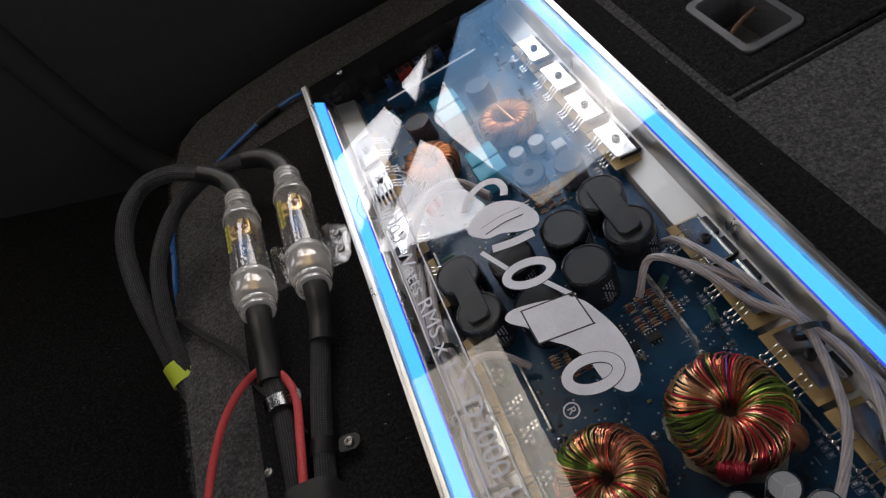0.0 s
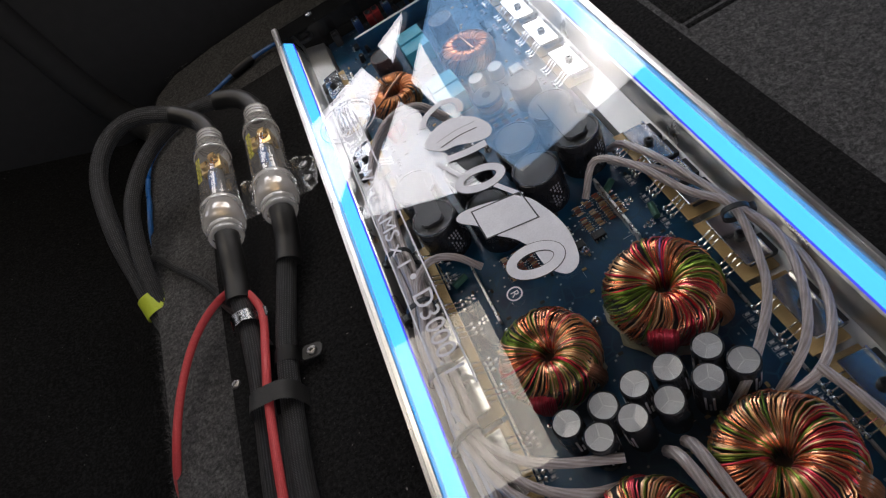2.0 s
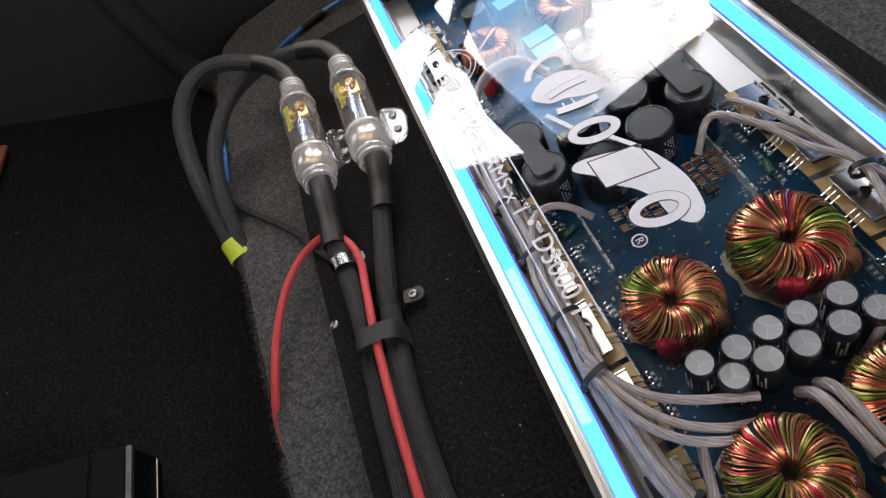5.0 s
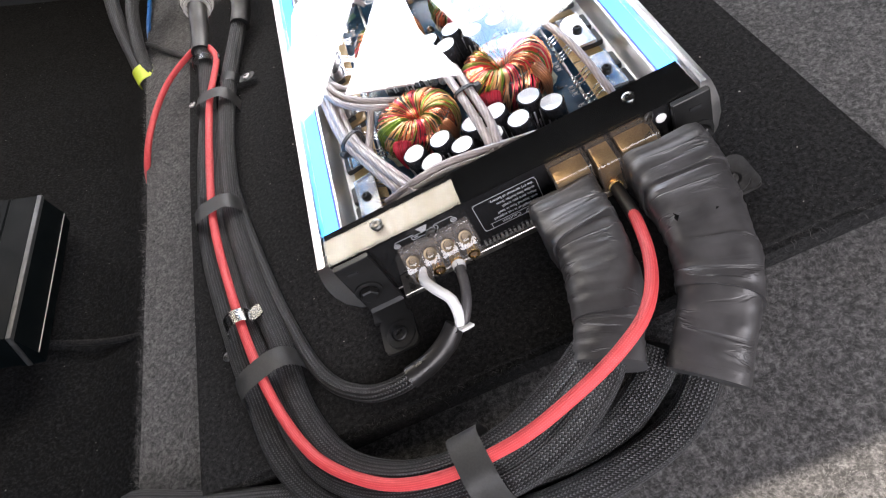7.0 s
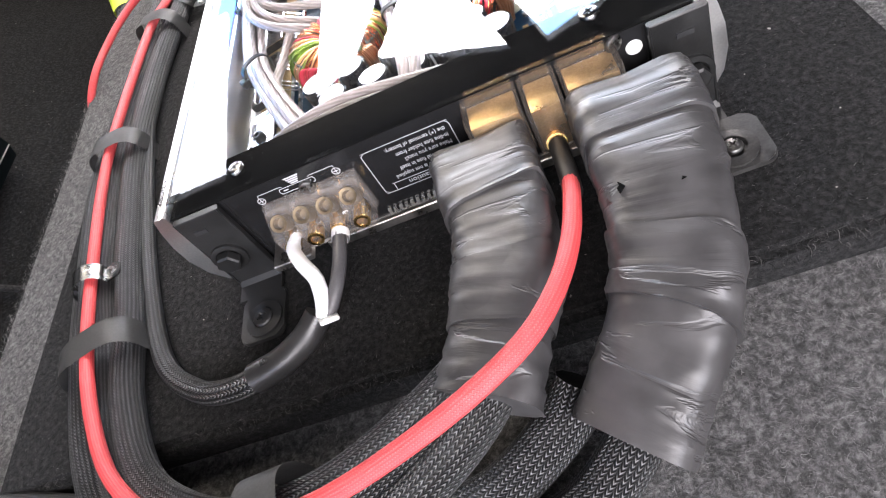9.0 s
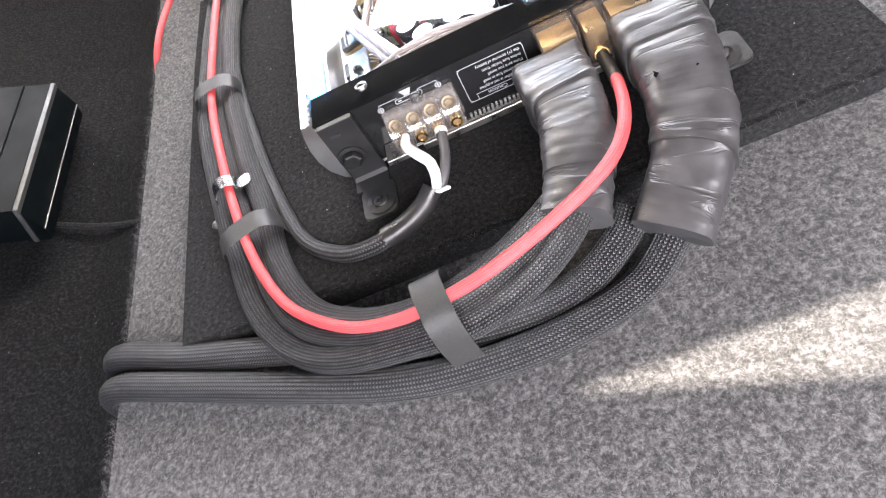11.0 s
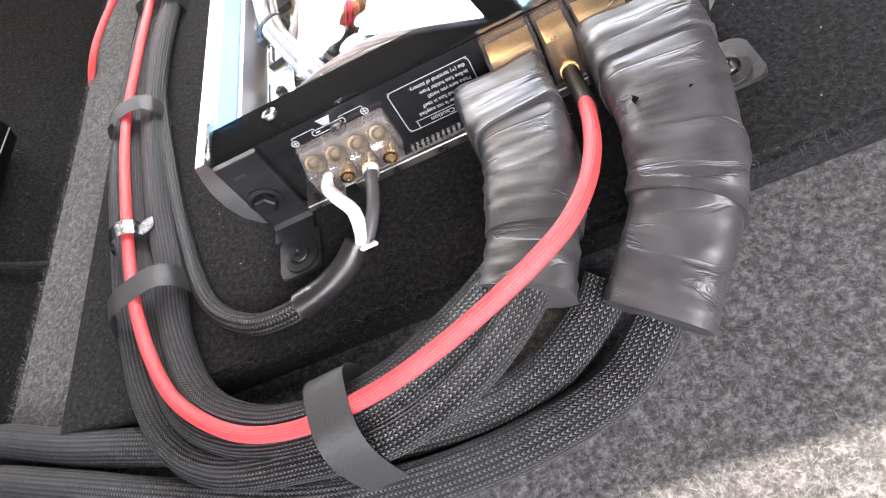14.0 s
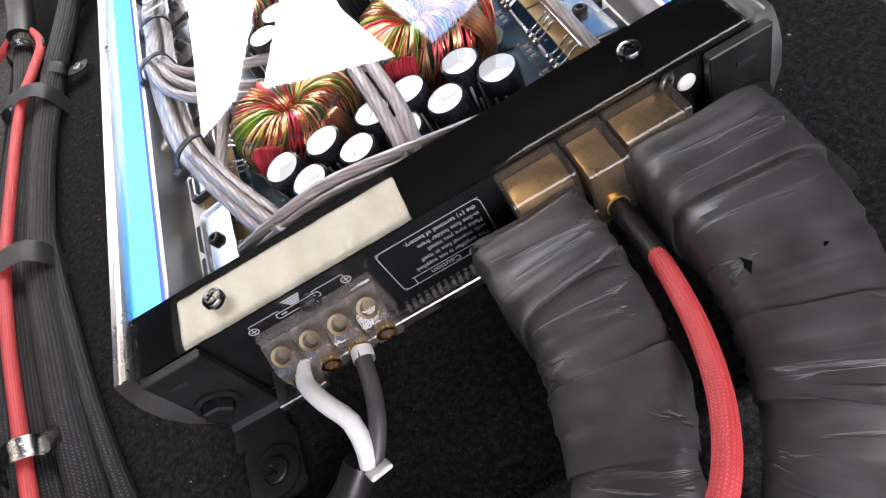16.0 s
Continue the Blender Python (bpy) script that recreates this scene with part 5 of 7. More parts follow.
part("screw", SCREW_DULL, None, amp, at=Matrix.Translation((0.2265, 0.0012, 0.0535)) @ pose(0, 0, 0, 90, 0, 30))
part("indicator_lens", lathe([(0, 0.0007), (0.0030, 0.0006), (0.0036, 0.0), (0.0036, -0.002)], 18, m=Matrix.Translation((0.2345, 0.0012, 0.0470)) @ pose(0, 0, 0, 90, 0, 0)), WHITE_PLASTIC, amp, "white round indicator lens")

# mounting brackets with hex bolts, feet and wood screws
def bracket(x0, x1, side):
    bm = bmesh.new()
    prof = [(-0.0001, 0.0575), (-0.0036, 0.0575), (-0.0040, 0.0570), (-0.0040, 0.0060), (-0.0062, 0.0036), (-0.0160, 0.0035), (-0.0160, 0.0012), (-0.0065, 0.0012), (-0.0018, 0.0060), (-0.0001, 0.0070)]
    ends = [[bm.verts.new((x, y, z)) for y, z in prof] for x in (x0, x1)]
    for e in ends:
        bm.faces.new(e)
    for i in range(len(prof)):
        j = (i + 1) % len(prof)
        bm.faces.new((ends[0][i], ends[0][j], ends[1][j], ends[1][i]))
    bmesh.ops.bevel(bm, geom=[e for e in bm.edges if abs(e.verts[0].co.x - e.verts[1].co.x) < 1e-6 and abs(e.verts[0].co.z - e.verts[1].co.z) > 0.03], offset=0.0008, segments=2, affect="EDGES")
    br = part("bracket", bm, BLACK_SATIN, amp, "bent black steel mounting bracket")
    fx0, fx1 = (x0 + 0.003, x1 + 0.003) if side < 0 else (x0 + 0.004, x1 + 0.010)
    part("foot", prism(rounded(fx0, -0.0445, fx1, -0.0140, 0.0055), 0.0012, 0.0036, bevel=0.0007), BLACK_SATIN if side < 0 else DARK_STEEL, br)
    bx = x0 * 0.62 + x1 * 0.38 if side < 0 else x0 * 0.4 + x1 * 0.6
    m = Matrix.Translation((bx, -0.0040, 0.0265)) @ pose(0, 0, 0, 90, 0, 0)
    part("hex_bolt", lathe([(0.0095, 0), (0.0095, 0.0016), (0.0070, 0.0020)], 28, m=m), BLACK_SATIN, br)
    part("hex_bolt", lathe([(0.0066, 0.0018), (0.0066, 0.0060), (0.0055, 0.0068), (0.0, 0.0068)], 6, m=m), BLACK_SATIN, br)
    part("slot", box((bx - 0.004, -0.0046, 0.047), (bx + 0.003, -0.0039, 0.0495)), BLACK_CHIP, br)
    sx = 0.0255 if side < 0 else 0.2590
    part("washer", lathe([(0.0105, 0), (0.0105, 0.0012), (0.0060, 0.0018)], 24, m=Matrix.Translation((sx, -0.0325, 0.0036))), BLACK_SATIN if side < 0 else DARK_STEEL, br)
    part("wood_screw", SCREW_BLACK if side < 0 else SCREW_DULL, None, br, at=pose(sx, -0.0325, 0.0050, 0, 0, 30))


bracket(0.0085, 0.0340, -1)
bracket(0.2400, 0.2640, 1)

# speaker leads inside, tied with black straps
def wire(points, r=0.0028, label="clear-sheathed silver speaker wire"):
    return part("wire", tube(points, r, n=9, step=0.005), SPEAKER_WIRE, amp, label)


wire([(0.170, 0.332, 0.030), (0.189, 0.346, 0.045), (0.207, 0.321, 0.048), (0.220, 0.282, 0.049), (0.233, 0.254, 0.051), (0.222, 0.212, 0.050), (0.208, 0.189, 0.049), (0.183, 0.166, 0.046), (0.160, 0.153, 0.034)], 0.0027)
wire([(0.207, 0.362, 0.030), (0.213, 0.349, 0.042), (0.224, 0.310, 0.048), (0.235, 0.256, 0.050), (0.241, 0.223, 0.049), (0.231, 0.191, 0.049), (0.212, 0.164, 0.047), (0.186, 0.150, 0.036)], 0.0027)
wire([(0.200, 0.350, 0.033), (0.226, 0.300, 0.043), (0.238, 0.252, 0.045), (0.2435, 0.207, 0.045), (0.235, 0.176, 0.046), (0.217, 0.154, 0.045), (0.199, 0.147, 0.040), (0.176, 0.150, 0.032)], 0.0027)
wire([(0.209, 0.150, 0.044), (0.215, 0.119, 0.047), (0.219, 0.085, 0.046), (0.222, 0.050, 0.040), (0.224, 0.020, 0.036)])
wire([(0.122, 0.152, 0.034), (0.1255, 0.140, 0.050), (0.130, 0.104, 0.0525), (0.133, 0.070, 0.0525), (0.134, 0.047, 0.051), (0.133, 0.030, 0.046)], 0.0033)
wire([(0.133, 0.152, 0.034), (0.1345, 0.140, 0.050), (0.138, 0.101, 0.0525), (0.141, 0.067, 0.0525), (0.140, 0.046, 0.051), (0.139, 0.030, 0.046)], 0.0033)
for k, (dx, dz) in enumerate(((0, 0), (0.0055, 0.003), (0.011, -0.002), (0.004, -0.006))):
    wire([(0.034 + dx, 0.446, 0.040 + dz), (0.026 + dx, 0.385, 0.044 + dz), (0.027 + dx, 0.320, 0.043 + dz), (0.022 + dx, 0.282, 0.044 + dz), (0.0235 + dx, 0.240, 0.046 + dz), (0.0225 + dx, 0.205, 0.046 + dz), (0.0255 + dx * 0.9, 0.166, 0.045 + dz), (0.032 + dx * 0.8, 0.128, 0.045 + dz), (0.046 + dx * 0.8, 0.090, 0.046 + dz), (0.063 + dx, 0.050, 0.045 + dz), (0.074 + dx, 0.030, 0.044 + dz)], 0.0030)
wire([(0.027, 0.225, 0.050), (0.036, 0.198, 0.050), (0.050, 0.180, 0.049), (0.069, 0.168, 0.048), (0.101, 0.156, 0.044)], 0.0028)
wire([(0.026, 0.215, 0.051), (0.038, 0.182, 0.051), (0.054, 0.160, 0.050), (0.075, 0.148, 0.046), (0.092, 0.146, 0.038)], 0.0028)
wire([(0.024, 0.210, 0.053), (0.034, 0.174, 0.053), (0.050, 0.152, 0.052), (0.070, 0.142, 0.047), (0.088, 0.140, 0.038)], 0.0028)
wire([(0.061, 0.149, 0.046), (0.055, 0.130, 0.042), (0.049, 0.105, 0.040), (0.056, 0.080, 0.036)], 0.0030)
wire([(0.052, 0.046, 0.044), (0.075, 0.0455, 0.050), (0.102, 0.0460, 0.052), (0.140, 0.0400, 0.0505), (0.185, 0.034, 0.046)], 0.0026)
wire([(0.054, 0.041, 0.042), (0.075, 0.0405, 0.048), (0.102, 0.0405, 0.050), (0.140, 0.0350, 0.0485), (0.185, 0.030, 0.045)], 0.0026)
for dz in (0, 0.005):
    wire([(0.118, 0.480, 0.034 + dz), (0.100, 0.503, 0.044 + dz), (0.076, 0.506, 0.046 + dz), (0.055, 0.490, 0.045 + dz), (0.040, 0.462, 0.044 + dz), (0.034, 0.430, 0.040 + dz)], 0.0030)
wire([(0.082, 0.325, 0.030), (0.068, 0.338, 0.040), (0.052, 0.341, 0.046), (0.038, 0.330, 0.047), (0.030, 0.300, 0.046)])


def strap(x, y, z, rx, rz_, w, h):
    """A cable tie: a thin loop with its square head."""
    bm = bmesh.new()
    n = 24
    rings_ = []
    for i in range(n):
        a = 2 * math.pi * i / n
        c, s = math.cos(a), math.sin(a)
        p = Vector((w * math.copysign(abs(c) ** 0.75, c), 0, h * math.copysign(abs(s) ** 0.75, s)))
        o = p.normalized() * 0.0009
        rings_.append([bm.verts.new(q) for q in (p + Vector((0, -0.0018, 0)), p + o + Vector((0, -0.0018, 0)), p + o + Vector((0, 0.0018, 0)), p + Vector((0, 0.0018, 0)))])
    for i in range(n):
        a, b = rings_[i], rings_[(i + 1) % n]
        for k in range(4):
            bm.faces.new((a[k], a[(k + 1) % 4], b[(k + 1) % 4], b[k]))
    box((w - 0.001, -0.0028, -0.0025), (w + 0.0042, 0.0028, 0.0025), 0.0006, bm=bm)
    return part("cable_tie", bm, BLACK_CHIP, amp, "black cable tie", at=pose(x, y, z, rx, 0, rz_))


strap(0.0275, 0.205, 0.0475, 0, 200, 0.0095, 0.0085)
strap(0.029, 0.252, 0.0450, 0, 185, 0.0095, 0.0085)
strap(0.0315, 0.308, 0.0440, 0, 185, 0.0095, 0.0085)
strap(0.031, 0.360, 0.0440, 0, 175, 0.0095, 0.0085)
strap(0.040, 0.118, 0.0460, 0, 215, 0.0095, 0.0085)
strap(0.2325, 0.250, 0.0490, 0, -15, 0.0075, 0.0065)
strap(0.1345, 0.103, 0.0525, 0, 5, 0.0080, 0.0042)

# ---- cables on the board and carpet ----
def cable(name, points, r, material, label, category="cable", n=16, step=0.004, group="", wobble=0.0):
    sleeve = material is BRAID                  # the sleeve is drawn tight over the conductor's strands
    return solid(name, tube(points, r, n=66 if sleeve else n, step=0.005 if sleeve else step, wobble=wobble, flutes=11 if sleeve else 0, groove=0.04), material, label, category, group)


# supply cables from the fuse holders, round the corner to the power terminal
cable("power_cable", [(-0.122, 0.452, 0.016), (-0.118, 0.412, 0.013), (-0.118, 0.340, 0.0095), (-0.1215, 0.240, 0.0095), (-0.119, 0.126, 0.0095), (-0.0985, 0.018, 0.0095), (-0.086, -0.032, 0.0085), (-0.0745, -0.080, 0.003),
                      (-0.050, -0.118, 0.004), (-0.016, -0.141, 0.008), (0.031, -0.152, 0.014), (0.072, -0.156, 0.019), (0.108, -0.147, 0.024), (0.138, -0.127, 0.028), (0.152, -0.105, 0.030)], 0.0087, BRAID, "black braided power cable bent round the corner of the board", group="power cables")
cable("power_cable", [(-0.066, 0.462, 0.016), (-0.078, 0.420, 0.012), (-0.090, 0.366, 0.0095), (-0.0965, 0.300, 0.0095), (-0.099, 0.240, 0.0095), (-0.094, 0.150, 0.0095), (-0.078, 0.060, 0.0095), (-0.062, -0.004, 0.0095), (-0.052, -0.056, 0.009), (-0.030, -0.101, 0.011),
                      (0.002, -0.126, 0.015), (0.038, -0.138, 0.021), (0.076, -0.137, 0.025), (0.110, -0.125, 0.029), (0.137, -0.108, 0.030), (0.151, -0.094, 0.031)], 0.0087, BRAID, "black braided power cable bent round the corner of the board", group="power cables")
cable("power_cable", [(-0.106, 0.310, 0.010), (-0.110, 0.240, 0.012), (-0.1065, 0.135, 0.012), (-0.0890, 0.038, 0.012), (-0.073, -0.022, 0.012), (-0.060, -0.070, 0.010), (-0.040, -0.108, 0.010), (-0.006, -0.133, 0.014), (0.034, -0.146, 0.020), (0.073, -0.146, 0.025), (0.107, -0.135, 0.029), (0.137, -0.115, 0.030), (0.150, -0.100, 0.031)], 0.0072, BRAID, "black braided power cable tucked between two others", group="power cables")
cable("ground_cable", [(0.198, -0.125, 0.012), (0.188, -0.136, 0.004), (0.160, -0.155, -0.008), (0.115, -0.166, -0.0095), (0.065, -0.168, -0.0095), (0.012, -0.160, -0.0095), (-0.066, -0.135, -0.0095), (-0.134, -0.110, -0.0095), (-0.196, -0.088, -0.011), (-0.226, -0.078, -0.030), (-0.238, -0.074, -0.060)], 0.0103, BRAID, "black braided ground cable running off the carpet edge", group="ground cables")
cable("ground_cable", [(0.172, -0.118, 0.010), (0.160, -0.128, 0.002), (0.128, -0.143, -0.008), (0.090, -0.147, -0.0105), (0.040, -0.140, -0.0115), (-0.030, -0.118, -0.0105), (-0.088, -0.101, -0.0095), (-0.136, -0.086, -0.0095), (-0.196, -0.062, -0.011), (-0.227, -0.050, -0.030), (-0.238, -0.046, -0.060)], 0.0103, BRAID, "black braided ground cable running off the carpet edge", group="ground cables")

# red remote lead lying over the loom
red = thing("remote_cable", "red sleeved lead lying on the black power cables", "cable")
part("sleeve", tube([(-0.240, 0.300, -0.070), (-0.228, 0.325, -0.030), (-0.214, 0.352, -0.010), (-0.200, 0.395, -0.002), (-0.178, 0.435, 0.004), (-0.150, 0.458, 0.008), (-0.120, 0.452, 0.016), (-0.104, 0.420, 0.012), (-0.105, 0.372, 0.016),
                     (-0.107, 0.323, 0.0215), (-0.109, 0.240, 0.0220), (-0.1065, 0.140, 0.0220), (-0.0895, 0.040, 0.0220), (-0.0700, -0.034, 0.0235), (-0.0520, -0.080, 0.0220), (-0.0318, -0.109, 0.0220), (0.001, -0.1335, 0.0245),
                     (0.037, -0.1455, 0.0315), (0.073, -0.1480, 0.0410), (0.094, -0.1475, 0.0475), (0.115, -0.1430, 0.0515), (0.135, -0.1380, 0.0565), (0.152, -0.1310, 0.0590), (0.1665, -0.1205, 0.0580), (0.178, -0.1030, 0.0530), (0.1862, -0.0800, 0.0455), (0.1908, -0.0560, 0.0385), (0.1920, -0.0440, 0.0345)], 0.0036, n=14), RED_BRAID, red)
part("heat_shrink", tube([(0.1914, -0.053, 0.0356), (0.1921, -0.040, 0.0342), (0.1920, -0.022, 0.0338)], 0.0041, n=14), SHRINK, red, "black heat-shrink end")

# speaker cable: braided, taped, split into white and dark grey leads
spk = thing("speaker_cable", "thin braided speaker cable ending in white and grey leads", "cable")
part("sleeve", tube([(-0.099, 0.230, 0.010), (-0.087, 0.150, 0.006), (-0.078, 0.106, 0.0055), (-0.060, 0.033, 0.0055), (-0.036, -0.036, 0.0055), (-0.008, -0.064, 0.006), (0.018, -0.070, 0.0075), (0.036, -0.066, 0.009)], lambda s: 0.0045 + 0.0018 * max(0, s - 0.6) / 0.4, n=14), BRAID_FINE, spk)
part("tape_wrap", tube([(0.026, -0.069, 0.0085), (0.042, -0.066, 0.010), (0.056, -0.060, 0.013), (0.066, -0.053, 0.018)], lambda s: 0.0074 - 0.0008 * s, n=16, wobble=0.08), PLAIN_TAPE, spk, "crinkled black tape wrap")
part("white_lead", tube([(0.0575, -0.008, 0.0265), (0.0575, -0.018, 0.0275), (0.0635, -0.030, 0.0290), (0.0710, -0.042, 0.0280), (0.0710, -0.052, 0.0225), (0.069, -0.056, 0.019)], 0.0036, n=12), WHITE_WIRE, spk, "white lead")
part("grey_lead", tube([(0.0821, -0.008, 0.0255), (0.0822, -0.020, 0.0265), (0.0815, -0.034, 0.0255), (0.0775, -0.047, 0.0225), (0.0710, -0.056, 0.0180)], 0.0034, n=12), GREY_WIRE, spk, "dark grey lead")
part("white_collar", lathe([(0.0044, -0.002), (0.0044, 0.003)], 14, m=Matrix.Translation((0.0822, -0.0175, 0.0255)) @ pose(0, 0, 0, 90, 0, 0)), WHITE_WIRE, spk)
part("white_flap", box((-0.0045, -0.001, -0.006), (0.0045, 0.001, 0.006), 0.0006), WHITE_WIRE, spk, "loose end of white tape", at=pose(0.0715, -0.0575, 0.0190, 60, 20, 20))

# the two thick tape-wrapped joints at the power terminal
def tape_joint(points, widths, label, seed, layers):
    """A flat, crinkled wrap: an oval tube whose width changes, with spiral folds; further layers of tape lie over it."""
    line = glide(points, 0.0022)
    n, total = 40, len(line) - 1

    def wrap(first, last, grow):
        bm = bmesh.new()
        uv = bm.loops.layers.uv.verify()
        rows_ = []
        for i in range(first, last + 1):
            p = line[i]
            d = (line[min(i + 1, total)] - line[max(i - 1, 0)]).normalized()
            side = d.cross(Vector((0, 0, 1))).normalized()
            top = side.cross(d)
            s = i / total
            k = s * (len(widths) - 1)
            a, b = widths[int(k)], widths[min(int(k) + 1, len(widths) - 1)]
            w, h = (a[j] + (b[j] - a[j]) * (k - int(k)) + grow for j in (0, 1))
            square = 0.24 + 0.40 * min(1, s * 1.5)
            row = []
            for q in range(n):
                t = 2 * math.pi * q / n
                c, sn = math.cos(t), math.sin(t)
                x, z = w * math.copysign(abs(c) ** square, c), h * math.copysign(abs(sn) ** square, sn)
                pt = p + side * x + top * z
                if grow and i in (first, last):              # the cut edge of a layer runs askew
                    pt += d * 0.0035 * math.sin(t + seed)
                turn = s * 15 + q / n + 0.7 * noise.noise(pt * 30 + Vector((seed, 0, 0)))
                fold = (turn % 1.0) ** 4 * 0.0007
                crease = 0.0007 * noise.noise(Vector((x * 30, s * 60 + x * 40, z * 40 + seed))) + 0.0015 * noise.noise(pt * 45 + Vector((0, seed, 0))) + 0.0006 * noise.noise(pt * 130 + Vector((seed, seed, 0)))
                row.append(bm.verts.new(pt + (side * c + top * sn) * (fold + crease)))
            rows_.append(row)
        for i in range(len(rows_) - 1):
            for q in range(n):
                j = (q + 1) % n
                f = bm.faces.new((rows_[i][q], rows_[i][j], rows_[i + 1][j], rows_[i + 1][q]))
                for lp, (u_, v_) in zip(f.loops, ((q, i), (q + 1, i), (q + 1, i + 1), (q, i + 1))):
                    lp[uv].uv = (u_ / n, (v_ + first) * 0.0022)
        bm.faces.new(rows_[0][::-1]); bm.faces.new(rows_[-1])
        return bm

    joint = solid("taped_joint", wrap(0, total, 0.0), TAPE, label, "taped cable end", "taped cable ends")
    for a, b in layers:
        part("tape_layer", wrap(int(a * total), int(b * total), 0.0011), TAPE, joint)
    return joint


left_wrap = tape_joint([(0.1600, -0.0155, 0.032), (0.1600, -0.034, 0.033), (0.1615, -0.058, 0.033), (0.1560, -0.088, 0.032), (0.1400, -0.124, 0.028)], [(0.0210, 0.0165), (0.0212, 0.0165), (0.0200, 0.0160), (0.0180, 0.0150), (0.0195, 0.0130)], "thick crinkled black tape wrap over two power cables", 1.3, ((0.03, 0.30), (0.55, 0.78)))
right_wrap = tape_joint([(0.2250, -0.0165, 0.032), (0.2250, -0.034, 0.034), (0.2235, -0.060, 0.034), (0.2165, -0.095, 0.030), (0.2010, -0.123, 0.023), (0.1820, -0.145, 0.015)], [(0.0240, 0.0180), (0.0240, 0.0180), (0.0222, 0.0165), (0.0210, 0.0150), (0.0200, 0.0140), (0.0205, 0.0120)], "thick crinkled black tape wrap with a torn patch", 4.1, ((0.04, 0.24), (0.52, 0.70)))

# torn nicks in the wider wrap
for x, y, z, rz_ in ((0.2330, -0.0650, 0.0497, 20), (0.2345, -0.0700, 0.0493, -15), (0.2310, -0.0740, 0.0490, 40), (0.2085, -0.0690, 0.0490, 75)):
    part("nick", prism([(-0.0050, 0.0004), (-0.0022, 0.0016), (-0.0004, 0.0009), (0.0022, 0.0019), (0.0048, 0.0004), (0.0016, -0.0008), (-0.0008, -0.0014)], 0, 0.0004), BLACK_MATT, right_wrap, at=pose(x, y, z, 4, 10, rz_))

# loops of cable beyond the fuse holders
cable("feed_cable", [(-0.113, 0.672, 0.036), (-0.120, 0.693, 0.046), (-0.142, 0.712, 0.056), (-0.172, 0.728, 0.064), (-0.204, 0.731, 0.066), (-0.229, 0.710, 0.062), (-0.242, 0.668, 0.052), (-0.247, 0.615, 0.024), (-0.2450, 0.570, -0.006), (-0.241, 0.535, -0.026), (-0.232, 0.495, -0.050)], 0.0095, BRAID, "thick black braided feed cable looping off the carpet", group="feed cables")
cable("feed_cable", [(-0.055, 0.668, 0.034), (-0.065, 0.690, 0.042), (-0.095, 0.706, 0.046), (-0.140, 0.714, 0.046), (-0.188, 0.692, 0.041), (-0.217, 0.640, 0.032), (-0.229, 0.590, 0.010), (-0.233, 0.545, -0.018), (-0.228, 0.500, -0.045)], 0.0085, BRAID, "thick black braided feed cable looping off the carpet", group="feed cables")
solid("yellow_band", tube([(-0.2405, 0.549, -0.019), (-0.2385, 0.539, -0.024), (-0.2365, 0.529, -0.029)], 0.0150, n=22, caps=False, flatten=0.8), YELLOW_TAPE, "yellow-green tape band round two feed cables", "tape band")
cable("blue_wire", [(-0.010, 0.858, -0.010), (-0.040, 0.865, -0.012), (-0.078, 0.861, -0.013), (-0.117, 0.847, -0.014), (-0.165, 0.823, -0.014), (-0.205, 0.802, -0.014), (-0.228, 0.772, -0.014), (-0.234, 0.730, -0.014), (-0.233, 0.690, -0.014), (-0.236, 0.655, -0.018), (-0.243, 0.630, -0.034), (-0.242, 0.600, -0.060)], 0.0030, BLUE_WIRE, "thin blue signal wire over the carpet", n=10)
solid("wire_joint", tube([(-0.058, 0.8645, -0.012), (-0.075, 0.8618, -0.0125), (-0.094, 0.8560, -0.013)], 0.0062, n=14, wobble=0.1), SHRINK, "black heat-shrink joint on the blue wire", "wire joint")
cable("signal_cable", [(-0.246, 0.600, -0.045), (-0.236, 0.600, -0.016), (-0.222, 0.588, -0.014), (-0.207, 0.566, -0.0155), (-0.178, 0.528, -0.0155), (-0.158, 0.492, -0.012), (-0.143, 0.458, 0.003), (-0.130, 0.435, 0.006), (-0.116, 0.415, 0.007), (-0.105, 0.380, 0.007)], 0.0036, BRAID_FINE, "thin black braided lead crossing the carpet", n=10)


